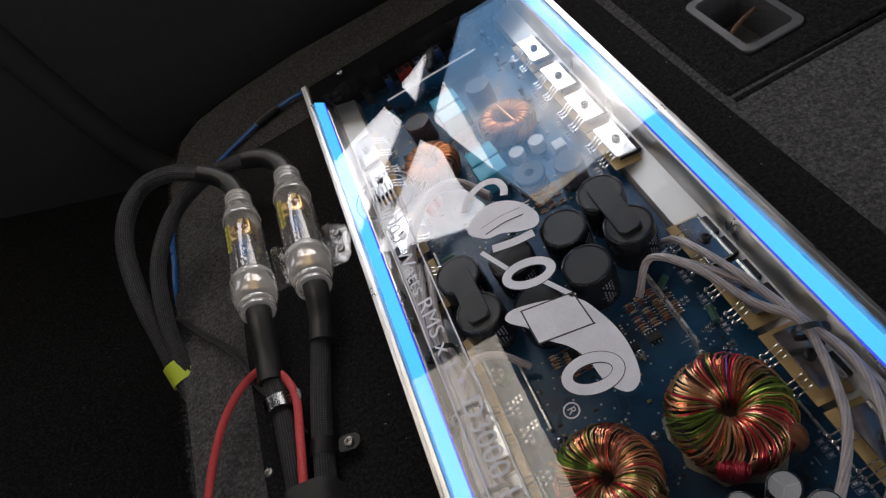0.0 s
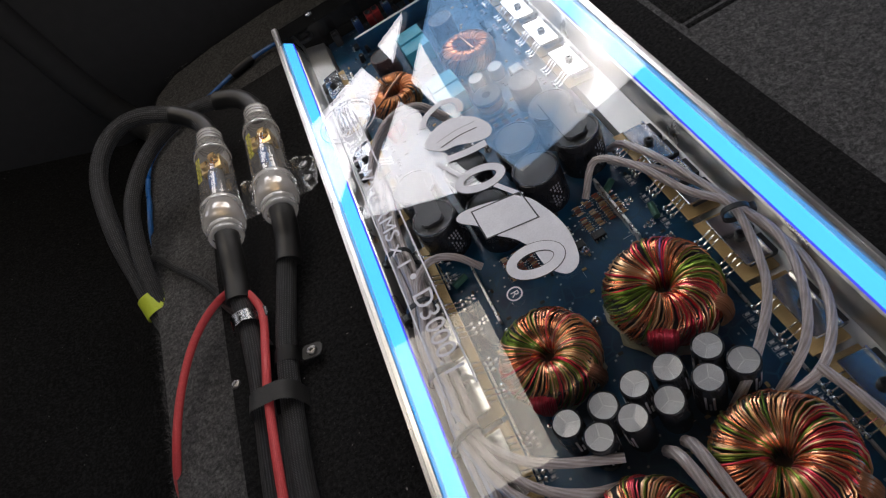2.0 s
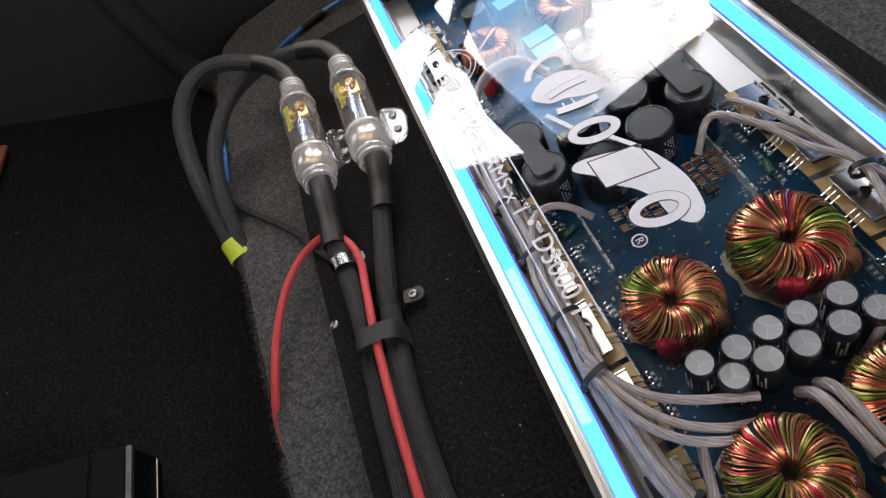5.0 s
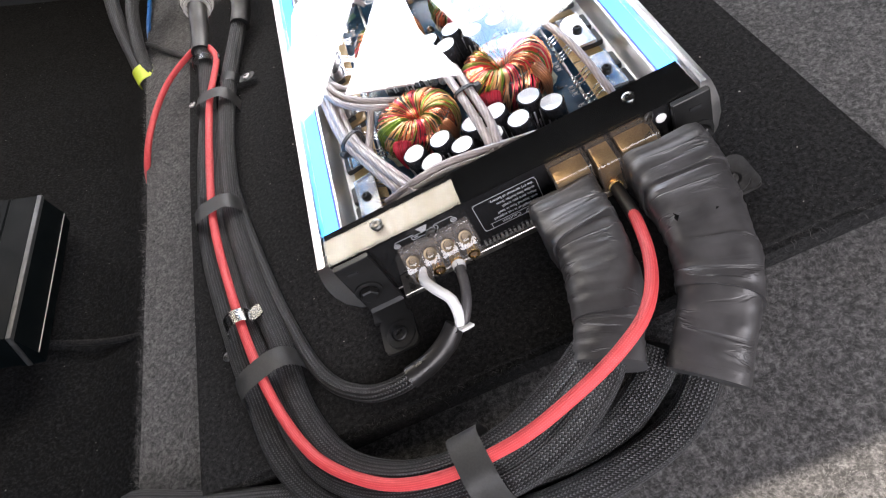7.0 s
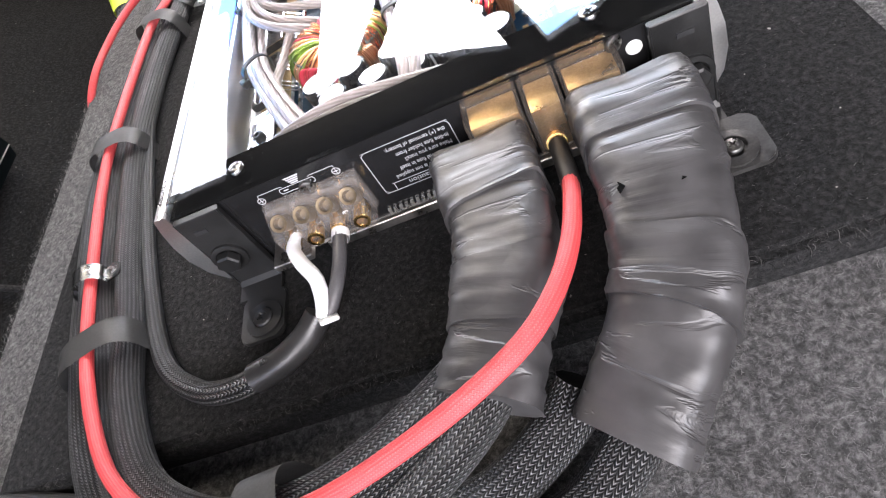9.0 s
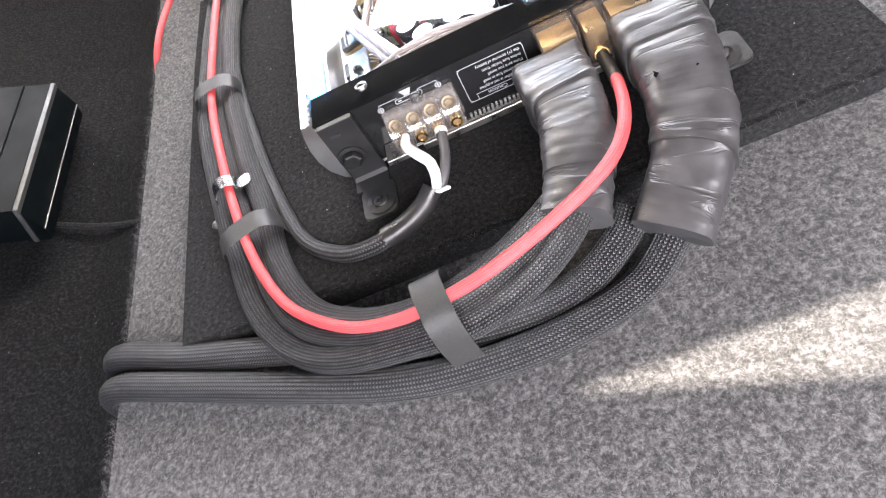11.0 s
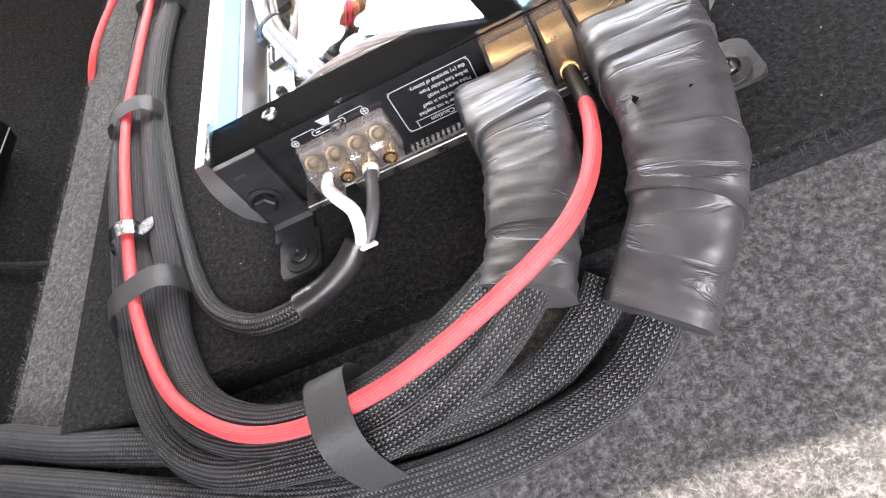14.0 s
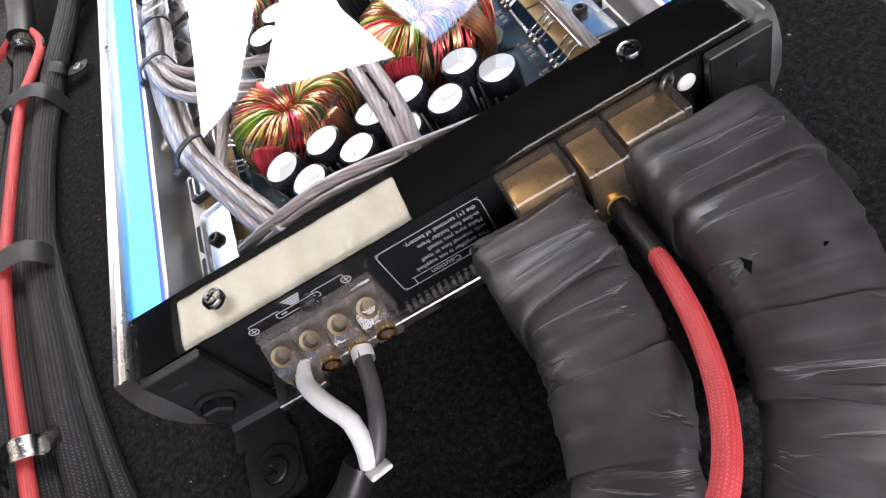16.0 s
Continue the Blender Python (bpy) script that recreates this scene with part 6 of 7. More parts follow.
# ---- fuse holders ----
def fuse_holder(m, label):
    f = thing("fuse_holder", label, "fuse holder", group="fuse holders")
    f.matrix_world = m
    turn = pose(0, 0, 0, -90, 0, 0)
    body = part("body", lathe([(0.0188, -0.038), (0.0190, -0.030), (0.0190, 0.020), (0.0186, 0.040), (0.0180, 0.0455)], 40, m=turn), CLEAR_PLASTIC, f, "clear plastic fuse holder body")
    body.visible_shadow = False
    cap = part("end_cap", lathe([(0.0181, 0.0455), (0.0190, 0.0462), (0.0192, 0.0480), (0.0186, 0.0490), (0.0188, 0.0530), (0.0180, 0.0560), (0.0160, 0.0640), (0.0146, 0.0690), (0.0141, 0.0700), (0.0144, 0.0710), (0.0144, 0.0745), (0.0140, 0.0755), (0.0143, 0.0765), (0.0143, 0.0800), (0.0139, 0.0810), (0.0142, 0.0820), (0.0142, 0.0860), (0.0134, 0.0880), (0.0112, 0.0890)], 40, m=turn), FROSTED, f, "frosted tapering end cap")
    cap.visible_shadow = False
    prof = [(0.0125, -0.0800), (0.0150, -0.0805), (0.0162, -0.0790), (0.0164, -0.0755), (0.0158, -0.0745), (0.0166, -0.0735), (0.0172, -0.0700), (0.0168, -0.0690), (0.0186, -0.0672), (0.0202, -0.0640), (0.0208, -0.0560), (0.0210, -0.0440), (0.0206, -0.0430), (0.0211, -0.0415), (0.0208, -0.0370), (0.0196, -0.0350)]
    collar = part("collar", lathe(prof, 40, m=turn), FROSTED, f, "ribbed frosted screw collar")
    collar.visible_shadow = False
    # gold clamp: a block with two set screws, over the fuse barrel
    part("contact", box((-0.0115, 0.020, -0.0085), (0.0115, 0.041, 0.0070), 0.0015, seg=2), GOLD, f, "gold contact")
    for x, y in ((0.0050, 0.035), (-0.0045, 0.027)):
        part("set_screw", lathe([(0, 0.0108), (0.0026, 0.0108), (0.0032, 0.0120), (0.0046, 0.0120), (0.0050, 0.0110), (0.0050, 0.0072), (0, 0.0072)], 14, m=Matrix.Translation((x, y, 0))), GOLD, f)
    part("contact", lathe([(0, -0.034), (0.0080, -0.034), (0.0095, -0.037), (0.0095, -0.064), (0.0085, -0.070), (0, -0.070)], 18, m=turn), BRASS, f, "dull brass contact")
    part("fuse_link", lathe([(0, 0.022), (0.0075, 0.022), (0.0078, 0.020), (0.0078, -0.028), (0.0075, -0.030), (0, -0.030)], 18, m=turn), BEZEL, f, "grey fuse barrel")
    part("fuse_label", box((-0.0045, -0.010, 0.0072), (0.0045, 0.012, 0.0084), 0.0004), BLUE_PLASTIC, f, "blue fuse label")
    # maker's mark: five hollow yellow shapes along the body
    for k in range(5):
        y = 0.0250 - k * 0.0080
        b = bmesh.new()
        for lo, hi in (((-0.0030, 0), (-0.0019, 0.0052)), ((0.0019, 0), (0.0030, 0.0052)), ((-0.0019, 0), (0.0019, 0.0011)), ((-0.0019, 0.0041), (0.0019, 0.0052))):
            box((lo[0], y + lo[1], -0.0001), (hi[0], y + hi[1], 0.0002), bm=b)
        bmesh.ops.transform(b, matrix=Matrix.Rotation(radians(-22), 4, "Y") @ Matrix.Translation((0, 0, 0.0193)), verts=b.verts)
        part("mark_shape", b, YELLOW_PRINT, f)
    outline = [(0.016, -0.050), (0.030, -0.052), (0.036, -0.046), (0.038, -0.036), (0.041, -0.026), (0.040, -0.012), (0.034, -0.004), (0.027, -0.002), (0.024, 0.004), (0.016, 0.002)]
    lg = part("mounting_lug", prism(outline, -0.0180, -0.0150, bevel=0.001), LUG_CLEAR, f, "clear wavy mounting lug")
    lg.visible_shadow = False
    bead = part("bead", tube([(x, y, -0.0152) for x, y in outline], 0.0016, n=8, step=0.003), LUG_CLEAR, lg, "raised clear rim")
    bead.visible_shadow = False
    for y in (-0.036, -0.014):
        part("screw", SCREW_DULL, None, lg, at=pose(0.029, y, -0.0148, 0, 0, 35))
    return f


fuse_holder(pose(-0.1125, 0.579, 0.0340, 0, 0, 0.5), "clear inline fuse holder with gold contacts beside the amplifier")
fuse_holder(pose(-0.0545, 0.572, 0.0330, 0, 0, -0.5), "clear inline fuse holder with gold contacts close to the amplifier rail")
for pts in ([(-0.1125, 0.522, 0.0335), (-0.1140, 0.492, 0.029), (-0.118, 0.462, 0.020), (-0.121, 0.438, 0.0155)], [(-0.0545, 0.514, 0.0325), (-0.0560, 0.490, 0.028), (-0.061, 0.470, 0.020), (-0.067, 0.450, 0.0155)]):
    cable("heat_shrink_sleeve", pts, 0.0112, SHRINK, "matt black heat-shrink sleeve on a power cable", "heat shrink", group="heat shrink sleeves")
for pts in ([(-0.1120, 0.662, 0.0345), (-0.114, 0.682, 0.040), (-0.124, 0.698, 0.048), (-0.140, 0.7105, 0.0560)], [(-0.0540, 0.654, 0.033), (-0.0565, 0.676, 0.037), (-0.069, 0.693, 0.0425), (-0.090, 0.7045, 0.0455)]):
    cable("heat_shrink_sleeve", pts, 0.0104, SHRINK, "matt black heat-shrink sleeve on a feed cable", "heat shrink", group="heat shrink sleeves")


# ---- bands and clips on the loom ----
def loom_band(m, w, h, length, label):
    """A soft strap wrapped over the cables, with rounded shoulders."""
    bm = bmesh.new()
    rows_ = []
    for i in range(7):
        y = -length / 2 + length * i / 6
        pts = []
        for k in range(25):
            t = math.pi * k / 24
            c, s = math.cos(t), math.sin(t)
            pts.append((w * math.copysign(abs(c) ** 0.6, c), h * abs(s) ** 0.6 + 0.0008 * noise.noise(Vector((c * 2, y * 60, s)))))
        rows_.append([bm.verts.new((x, y + 0.001 * noise.noise(Vector((x * 40, 0, y))), z)) for x, z in pts])
    for a, b in zip(rows_, rows_[1:]):
        for k in range(24):
            bm.faces.new((a[k], a[k + 1], b[k + 1], b[k]))
    bmesh.ops.solidify(bm, geom=bm.faces[:], thickness=0.0009)
    me = smooth(mesh_of(bm, BAND, "strap"))
    ob = new("loom_strap", me)
    ob.matrix_world = m
    return tagged(ob, label, "strap", "loom straps")


loom_band(pose(-0.1057, 0.325, 0.0, 0, 0, -8), 0.0215, 0.0270, 0.016, "grey-black strap over the power cables and red lead")
loom_band(pose(-0.1070, 0.157, 0.0, 0, 0, 6), 0.0220, 0.0275, 0.018, "grey-black strap over the power cables and red lead")
loom_band(pose(-0.0715, -0.026, 0.0, 0, 0, 16), 0.0245, 0.0275, 0.018, "grey-black strap over the power cables and red lead")
loom_band(pose(0.0570, -0.1455, -0.002, 0, 0, 96), 0.0220, 0.0455, 0.018, "grey-black strap over the bend of the loom")


# chrome colour lowered to stand in for the dark reflections on it
DARK_CHROME = surface("darkened_chrome", (0.12, 0.12, 0.12), (0.34, 0.34, 0.335), rough=0.2, metal=1.0, scale=160)


def clip(m, width, label, tab=True):
    """A bright steel P-clip: a half loop over the cable with a screwed tab."""
    c = thing("cable_clip", label, "cable clip", group="cable clips")
    c.matrix_world = m
    bm = bmesh.new()
    rows_ = []
    for k in range(19):
        t = math.pi * k / 18
        p = Vector((width * math.cos(t), 0, (width * 1.02) * math.sin(t)))
        rows_.append([bm.verts.new(p + Vector((0, y, 0))) for y in (-0.0065, -0.0055, 0.0055, 0.0065)])
    for a, b in zip(rows_, rows_[1:]):
        for k in range(3):
            bm.faces.new((a[k], a[k + 1], b[k + 1], b[k]))
    bmesh.ops.solidify(bm, geom=bm.faces[:], thickness=0.0008)
    part("loop", bm, BLACK_SATIN if tab else DARK_CHROME, c, "dark taped loop" if tab else "bright steel loop")
    if tab:
        part("tab", prism(rounded(width - 0.001, -0.0065, width + 0.018, 0.0065, 0.0055), 0.0, 0.0012), BLACK_SATIN, c, "dark steel tab")
        part("screw", SCREW_DULL, None, c, at=pose(width + 0.009, 0, 0.0012))
    else:
        part("tab", prism(rounded(-width - 0.009, -0.0060, -width + 0.001, 0.0060, 0.003), 0.0002, 0.0014, bevel=0.0003), DARK_CHROME, c, "bright turned-out tab")
    return c


clip(pose(-0.1190, 0.412, 0.0125, 0, 0, 188), 0.0126, "bright steel clip over a power cable", tab=False)
clip(pose(-0.0905, 0.360, 0.0060, 0, 0, -12), 0.0120, "steel clip screwed to the board beside the loom")
clip(pose(-0.0890, 0.026, 0.0180, 0, 0, 196), 0.0110, "bright steel clip gripping the red lead", tab=False)
for x, y in ((-0.113, 0.018), (-0.145, 0.370)):
    ob = tagged(new("wood_screw", SCREW_DULL), "dull steel screw driven into the board", "screw", "loose screws")
    ob.matrix_world = pose(x, y, 0.0002 if x > -0.14 else 0.0002, 0, 0, 40)

# ---- second small amplifier leaning in the sunken floor ----
bx = thing("side_amplifier", "small dark anodised amplifier tilted on the black lining", "amplifier")
TILT_M = Matrix.Translation((-0.352, 0.255, 0.0)) @ pose(0, 0, 0, 0, 25, 0)
bx.matrix_world = TILT_M
part("body", box((-0.205, -0.100, -0.045), (-0.008, 0.100, -0.0005), 0.002, seg=2), BLACK_BOX, bx, "dark anodised body")
part("lid", box((-0.205, -0.1005, -0.001), (-0.0345, 0.1005, 0.0012), 0.0006), BLACK_BOX, bx)
part("lid", box((-0.0325, -0.1005, -0.001), (-0.0055, 0.1005, 0.0012), 0.0006), BLACK_BOX, bx)
# edge strip mottled in greys lighter than the body
part("edge_strip", box((-0.0052, -0.1010, -0.047), (0.0, 0.1010, 0.0020), 0.0012, seg=2), surface("mottled_grey_edge", (0.020, 0.021, 0.021), (0.085, 0.085, 0.083), rough=0.42, metal=0.4, scale=120), bx, "mottled grey edge strip")
part("side_groove", tube([(0.0118, -0.0985, -0.0300), (0.0118, 0.0, -0.0300), (0.0118, 0.0985, -0.0300)], 0.0007, n=6), DULL_STEEL, bx)
part("side_panel", prism([(-0.010, -0.003), (-0.0005, -0.003), (0.0115, -0.0290), (0.0125, -0.0455), (0.0105, -0.0465), (-0.010, -0.0470)], -0.0995, 0.0995, m=pose(0, 0, 0, 90, 0, 0)), BLACK_BOX, bx)
for x, y, mat in ((-0.045, -0.1035, GOLD), (-0.062, -0.1035, WHITE_PLASTIC), (-0.078, -0.1035, YELLOW_TAPE)):
    part("connector", lathe([(0, 0.004), (0.003, 0.004), (0.003, 0), (0.0042, -0.003), (0, -0.003)], 12, m=Matrix.Translation((x, -0.1012, -0.030)) @ pose(0, 0, 0, 90, 0, 0)), mat, bx)

# a reddish strip lying far out on the lining
bm = prism(rounded(-0.0075, -0.046, 0.0075, 0.046, 0.003), -0.0025, 0.0025, bevel=0.0008)
bmesh.ops.transform(bm, matrix=pose(-0.565, 0.876, 0.0215, 0, 22.8, -6), verts=bm.verts)
solid("strip", bm, surface("reddish_plastic", (0.16, 0.045, 0.022), (0.24, 0.075, 0.04), rough=0.5), "narrow reddish-brown plastic strip lying on the black lining", "strip")

# ---- small parts on the board ----
rnd = random.Random(21)
bm = tube([(-0.0021, 0, 0.0010), (-0.0010, 0, 0.0010), (0, 0, 0.0010), (0.0010, 0, 0.0010), (0.0021, 0, 0.0010)], 0.0008, n=8, step=0)
RES = smooth(mesh_of(bm, RESISTOR, "resistor"))
bm = tube([(-0.0036, 0, 0.0), (-0.0034, 0, 0.0010), (0.0034, 0, 0.0010), (0.0036, 0, 0.0)], 0.00030, n=5, step=0)
RES_LEG = smooth(mesh_of(bm, TIN, "lead"))
bm = box((-0.0048, -0.0033, 0), (0.0048, 0.0033, 0.0030), 0.0004)
IC = smooth(mesh_of(bm, BLACK_CHIP, "chip"))
bm = bmesh.new()
for k in range(4):
    for s in (-1, 1):
        box((-0.0038 + k * 0.0025 - 0.0004, s * 0.0042 - 0.0010, 0), (-0.0038 + k * 0.0025 + 0.0004, s * 0.0042 + 0.0010, 0.0012), bm=bm)
IC_LEGS = mesh_of(bm, TIN, "pins")
CHIP_CAP = smooth(mesh_of(box((-0.0016, -0.0009, 0), (0.0016, 0.0009, 0.0011), 0.0002), KAPTON, "chip_part"))
CHIP_BLACK = smooth(mesh_of(box((-0.0017, -0.0010, 0), (0.0017, 0.0010, 0.0009), 0.0002), BLACK_CHIP, "chip_part"))
PAD_DOT = smooth(mesh_of(lathe([(0, 0.0006), (0.0010, 0.0005), (0.0014, 0.0)], 10), CHROME, "solder_dot"))
TALL_CAP = smooth(mesh_of(lathe([(0, 0), (0.0030, 0), (0.0030, 0.0085), (0.0026, 0.0092), (0, 0.0092)], 14), SLEEVE, "small_capacitor"))


def resistor(x, y, turn, mesh=RES):
    ob = part("resistor", mesh, None, board, at=pose(x, y, PCB_Z, 0, 0, turn))
    part("lead", RES_LEG, None, ob)


# rows of banded resistors on either side of the driver chips
for cx, cy, nx, ny in ((0.162, 0.313, 4, 12), (0.098, 0.308, 3, 10), (0.124, 0.304, 2, 8), (0.150, 0.450, 3, 9)):
    for i in range(nx):
        for j in range(ny):
            if rnd.random() < 0.88:
                resistor(cx + i * 0.0086 + rnd.uniform(-.0005, .0005), cy + j * 0.0024, rnd.uniform(-4, 4))
for x, y in ((0.1450, 0.322), (0.1480, 0.306), (0.112, 0.323), (0.1640, 0.306), (0.120, 0.452), (0.075, 0.690), (0.150, 0.690), (0.20, 0.655)):
    ob = part("chip", IC, None, board, "small black chip", at=pose(x, y, PCB_Z, 0, 0, rnd.choice((0, 90))))
    part("pins", IC_LEGS, None, ob)
for x, y, turn in ((0.062, 0.330, 20), (0.190, 0.338, 35), (0.204, 0.300, 80), (0.062, 0.455, 0)):
    bmx = tube([(-0.006, 0, 0.003), (-0.003, 0, 0.003), (0.003, 0, 0.003), (0.006, 0, 0.003)], 0.0026, n=10, step=0)
    ob = part("power_resistor", bmx, GREEN_BODY, board, "green power resistor", at=pose(x, y, PCB_Z, 0, 0, turn))
for k in range(260):
    x, y = rnd.uniform(0.052, 0.214), rnd.uniform(0.04, 0.72)
    if 0.345 < y < 0.43 or (0.20 < y < 0.26 and not 0.127 < x < 0.135) or 0.045 < y < 0.078:
        continue
    part("chip_part", rnd.choice((CHIP_CAP, CHIP_BLACK)), None, board, at=pose(x, y, PCB_Z, 0, 0, rnd.choice((0, 90))))
for cx, cy in ((0.062, 0.312), (0.064, 0.290), (0.194, 0.318), (0.196, 0.292), (0.074, 0.200), (0.116, 0.262), (0.064, 0.245), (0.200, 0.275)):
    for dx, dy in ((0, 0), (0.0033, 0.0006), (0.0004, 0.0034), (0.0036, 0.0038), (-0.0028, 0.0020)):
        part("solder_dot", PAD_DOT, None, board, at=pose(cx + dx, cy + dy, PCB_Z))
for k in range(26):
    x, y = rnd.uniform(0.055, 0.21), rnd.uniform(0.575, 0.725)
    part("small_capacitor", TALL_CAP, None, board, at=pose(x, y, PCB_Z, rnd.uniform(-6, 6), rnd.uniform(-6, 6), 0)) if not (0.075 < x < 0.185 and y < 0.668) else None
# adjusters and sockets along the far end
for k, (x, mat) in enumerate(((0.060, BLACK_CHIP), (0.088, BLUE_PLASTIC), (0.104, RED_PLASTIC), (0.113, RED_PLASTIC), (0.126, BLUE_PLASTIC), (0.150, BLUE_PLASTIC), (0.176, BLACK_CHIP))):
    ob = part("adjuster", box((x - 0.0042, 0.712, PCB_Z), (x + 0.0042, 0.727, PCB_Z + 0.014), 0.0008), mat, amp, "small moulded adjuster block")
    part("adjuster_top", lathe([(0, 0.016), (0.0028, 0.0158), (0.0032, 0.014)], 14, m=Matrix.Translation((x, 0.7195, PCB_Z))), CHROME if mat is BLUE_PLASTIC else BLACK_CHIP, ob)
part("socket", lathe([(0.0055, 0.0), (0.0085, 0.0), (0.0085, 0.004), (0.0055, 0.004), (0.0055, 0.0)], 20, m=Matrix.Translation((0.030, 0.728, 0.040))), BLACK_CHIP, amp)
# white outlines printed on the board
bmx = bmesh.new()
for k in range(60):
    x, y = rnd.uniform(0.054, 0.205), rnd.uniform(0.045, 0.70)
    w, h = rnd.uniform(0.002, 0.007), 0.00025
    if rnd.random() < 0.5:
        box((x, y, PCB_Z + 0.0001), (x + w, y + h, PCB_Z + 0.0002), bm=bmx)
    else:
        box((x, y, PCB_Z + 0.0001), (x + h, y + w, PCB_Z + 0.0002), bm=bmx)
for side, ys in ((1, right_y), (-1, left_y)):
    for y in ys:
        for k in range(6):
            yy = y - 0.0150 + 0.0042 * k + (0.0089 if k > 2 else 0)
            xa, xb = 0.2035, 0.2085
            if side < 0:
                xa, xb = W - xb, W - xa
            for lo, hi in (((xa, yy), (xb, yy + 0.0002)), ((xa, yy + 0.0026), (xb, yy + 0.0028)), ((xa, yy), (xa + 0.0002, yy + 0.0028))):
                box((*lo, PCB_Z + 0.0001), (*hi, PCB_Z + 0.0002), bm=bmx)
            box((xa + 0.0012, yy + 0.0008, PCB_Z), (xb - 0.0012, yy + 0.0020, PCB_Z + 0.0009), bm=bmx)
for k in range(5):
    box((0.128, 0.470 - 0.0034 * k, PCB_Z + 0.0001), (0.128 + 0.018 - 0.003 * (k % 3), 0.4715 - 0.0034 * k, PCB_Z + 0.0002), bm=bmx)
tagged(part("board_print", bmx, WHITE_PRINT, board, flat=True), kind="stuff")


# ---- loose fibres of the carpet ----
def fibres(name, count, place, length, width, lean, material, label, seed, curl=1.0):
    """Thin curled hairs, each three quads, scattered by place(rnd) -> (x, y, z, outward); they gather in small tufts."""
    r_ = random.Random(seed)
    verts, faces = [], []
    while len(faces) < 3 * count:
        x, y, z, out = place(r_)
        if noise.noise((x * 260, y * 260, seed)) < r_.uniform(-1.6, 0.15):
            continue
        a, bend = r_.uniform(0, 2 * math.pi), curl * r_.uniform(-1.5, 1.5)
        ln, w = length * r_.uniform(0.4, 1.5) / 3, width * r_.uniform(0.6, 1.4)
        p = Vector((x, y, z))
        rise = (lean * r_.uniform(0.3, 1.0), lean * r_.uniform(-0.2, 0.5), -lean * r_.uniform(0.0, 0.6))
        i = len(verts)
        for k in range(4):
            d = Vector((math.cos(a), math.sin(a), 0)) + Vector(out)
            d.z = rise[min(k, 2)]
            d.normalize()
            side = Vector((-d.y, d.x, 0.4)) * (w * (1.0, 1.0, 0.8, 0.3)[k])
            verts += [p - side, p + side]
            p = p + d * ln
            a += bend
        faces += [(i + q, i + q + 1, i + q + 3, i + q + 2) for q in (0, 2, 4)]
    me = bpy.data.meshes.new(name)
    me.from_pydata(verts, [], faces)
    me.materials.append(material)
    return tagged(new(name, me), label, "carpet fibres", kind="stuff")


GREY_FIBRE = fibre("grey_fibre", [(0.0, (0.014, 0.014, 0.014)), (0.35, (0.075, 0.073, 0.072)), (0.8, (0.17, 0.166, 0.164)), (1.0, (0.27, 0.265, 0.262))])
BLACK_FIBRE = fibre("black_fibre", [(0.0, (0.004, 0.004, 0.004)), (0.6, (0.022, 0.022, 0.022)), (0.9, (0.07, 0.069, 0.068)), (1.0, (0.16, 0.155, 0.15))])


def left_edge(y):
    for (xa, ya), (xb, yb) in zip(main_outline[9:] + main_outline[:1], main_outline[10:] + main_outline[:1]):
        if yb <= y <= ya:
            return xa + (xb - xa) * (ya - y) / max(1e-6, ya - yb)
    return -0.212


def on_edge(r_):
    y = r_.uniform(-0.30, 0.91)
    return left_edge(y) + r_.uniform(-0.003, 0.010), y, FLOOR_Z - r_.uniform(0.0, 0.012) * (r_.random() < 0.5), (-0.9, 0, 0)


def on_strip(r_):
    y = r_.uniform(-0.10, 0.93)
    return r_.uniform(left_edge(y) + 0.004, -0.145), y, FLOOR_Z, (0, 0, 0)


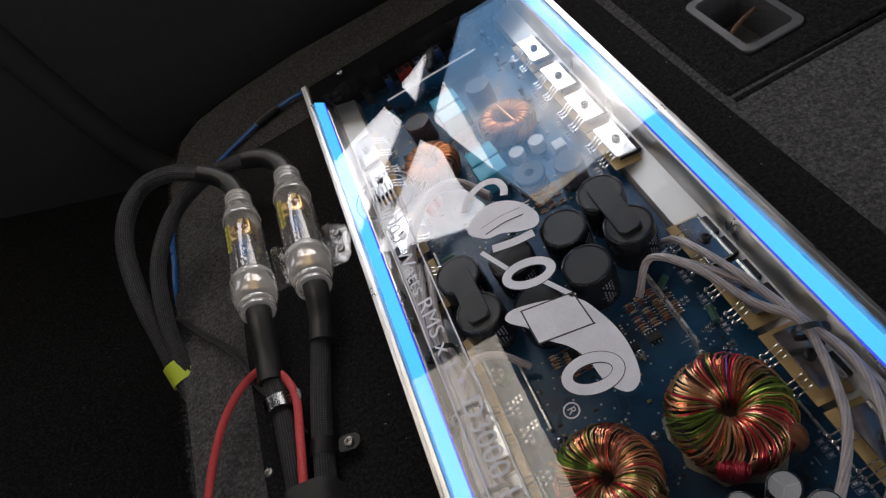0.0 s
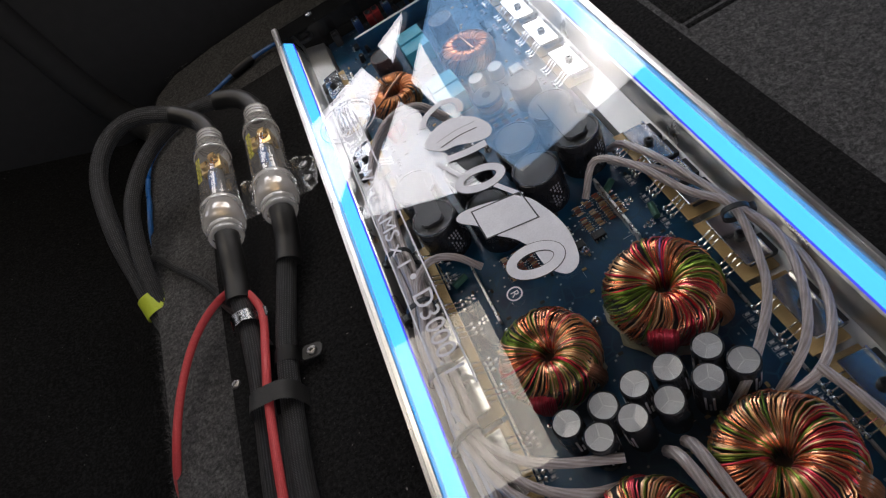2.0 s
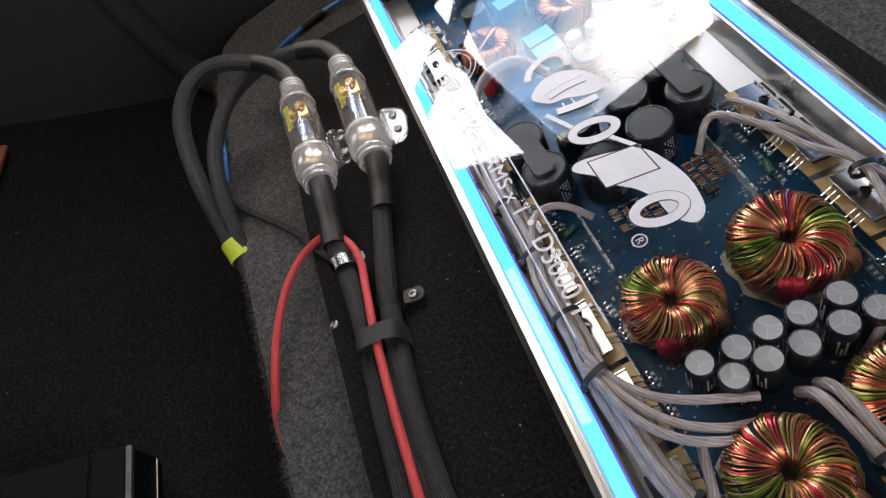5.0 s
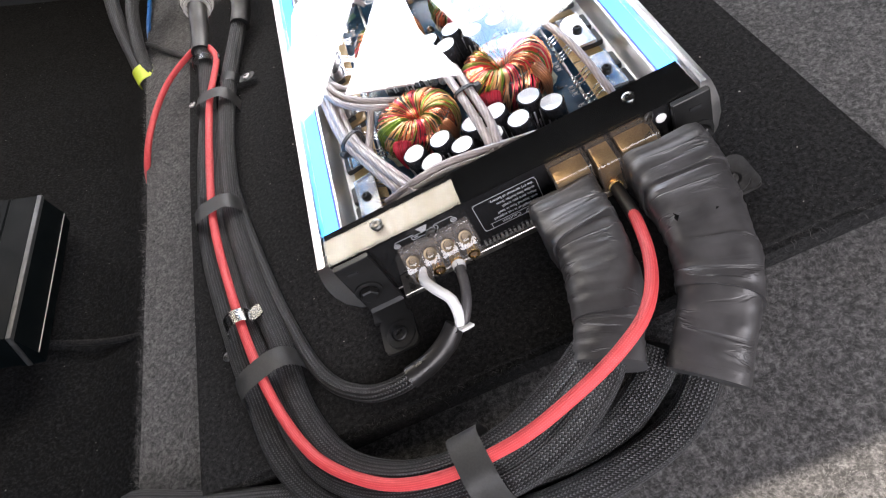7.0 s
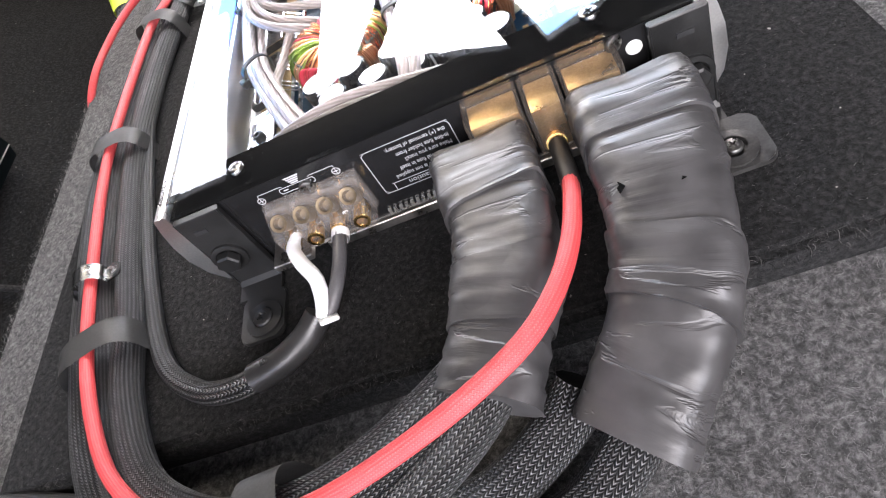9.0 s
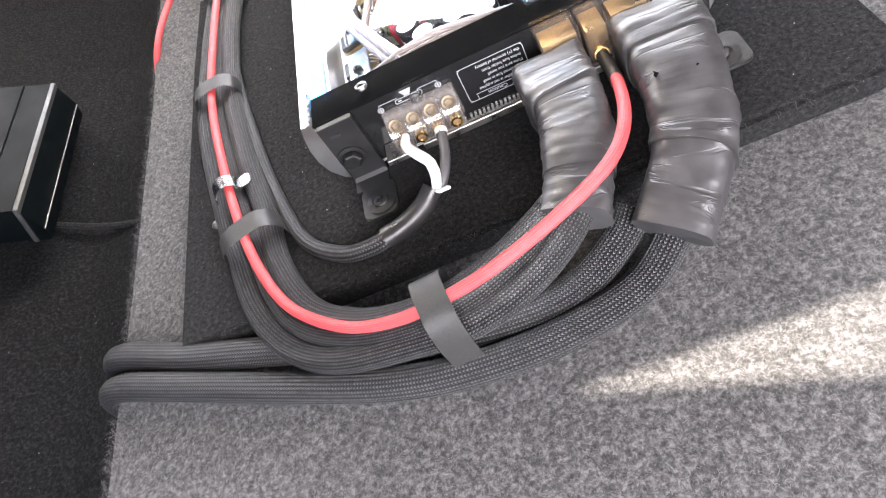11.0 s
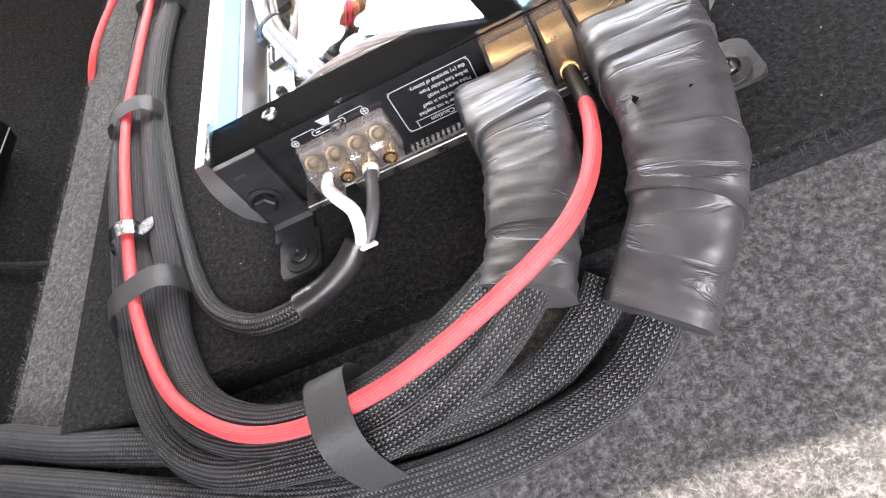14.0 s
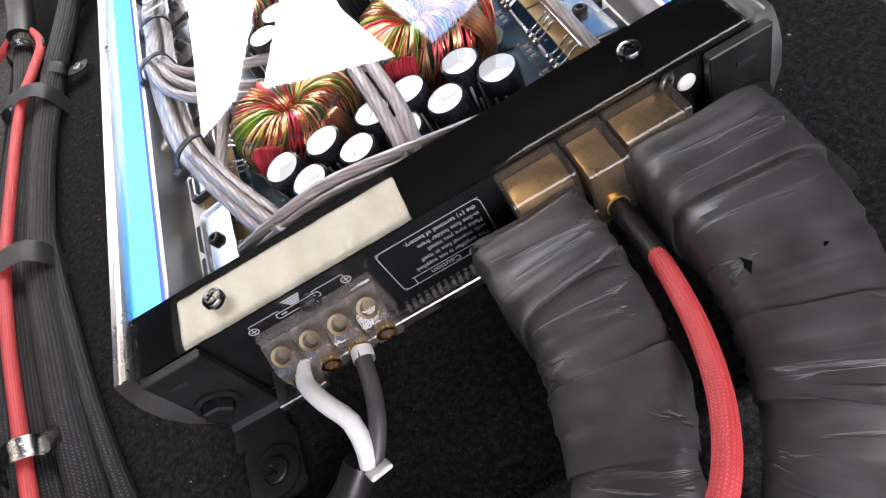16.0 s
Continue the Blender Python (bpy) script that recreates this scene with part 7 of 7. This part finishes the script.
def on_near(r_):
    return r_.uniform(-0.205, 0.62), r_.uniform(-0.45, -0.080), FLOOR_Z, (0, 0, 0)


def on_right(r_):
    return r_.uniform(0.335, 0.70), r_.uniform(-0.10, 0.485), FLOOR_Z, (0, 0, 0)


def on_far(r_):
    return r_.uniform(0.335, 0.75), r_.uniform(0.50, 0.93), FLOOR_Z, (0, 0, 0)


def on_back(r_):
    return r_.uniform(-0.20, 0.33), r_.uniform(0.79, 0.975), FLOOR_Z, (0, 0, 0)


fibres("carpet_fibres", 12000, on_edge, 0.0065, 0.00008, 0.5, GREY_FIBRE, "grey fuzz along the worn carpet edge", 1)
fibres("carpet_fibres", 34000, on_strip, 0.0034, 0.00007, 0.30, GREY_FIBRE, "matted grey fibres of the carpet strip", 2)
fibres("carpet_fibres", 150000, on_near, 0.0028, 0.00006, 0.25, GREY_FIBRE, "matted grey fibres of the boot carpet", 3)
fibres("carpet_fibres", 60000, on_right, 0.0028, 0.00006, 0.25, GREY_FIBRE, "matted grey fibres of the boot carpet", 4)
# darker copy of the grey fibres, shaded like the lid
SHADED_FIBRE = fibre("shaded_grey_fibre", [(0.0, (0.005, 0.005, 0.005)), (0.6, (0.018, 0.018, 0.017)), (1.0, (0.10, 0.097, 0.094))])
fibres("carpet_fibres", 24000, on_far, 0.0045, 0.00010, 0.30, SHADED_FIBRE, "matted grey fibres of the carpeted lid, shade put into their colour", 5)
fibres("carpet_fibres", 10000, on_back, 0.0045, 0.00011, 0.35, GREY_FIBRE, "matted grey fibres behind the amplifier", 6)


def on_board(r_):
    return r_.uniform(-0.14, 0.335), r_.uniform(-0.083, 0.30), 0.0, (0, 0, 0)


def on_board_rim(r_):
    return r_.uniform(-0.14, 0.338), -0.083 + r_.uniform(-0.002, 0.003), -r_.uniform(0, 0.010), (0, -0.8, 0)


fibres("felt_fibres", 60000, on_board, 0.0016, 0.00006, 0.45, BLACK_FIBRE, "short black nap of the felt board", 7)
fibres("felt_fibres", 5000, on_board_rim, 0.0042, 0.00008, 0.5, BLACK_FIBRE, "black nap on the rim of the felt board", 8)
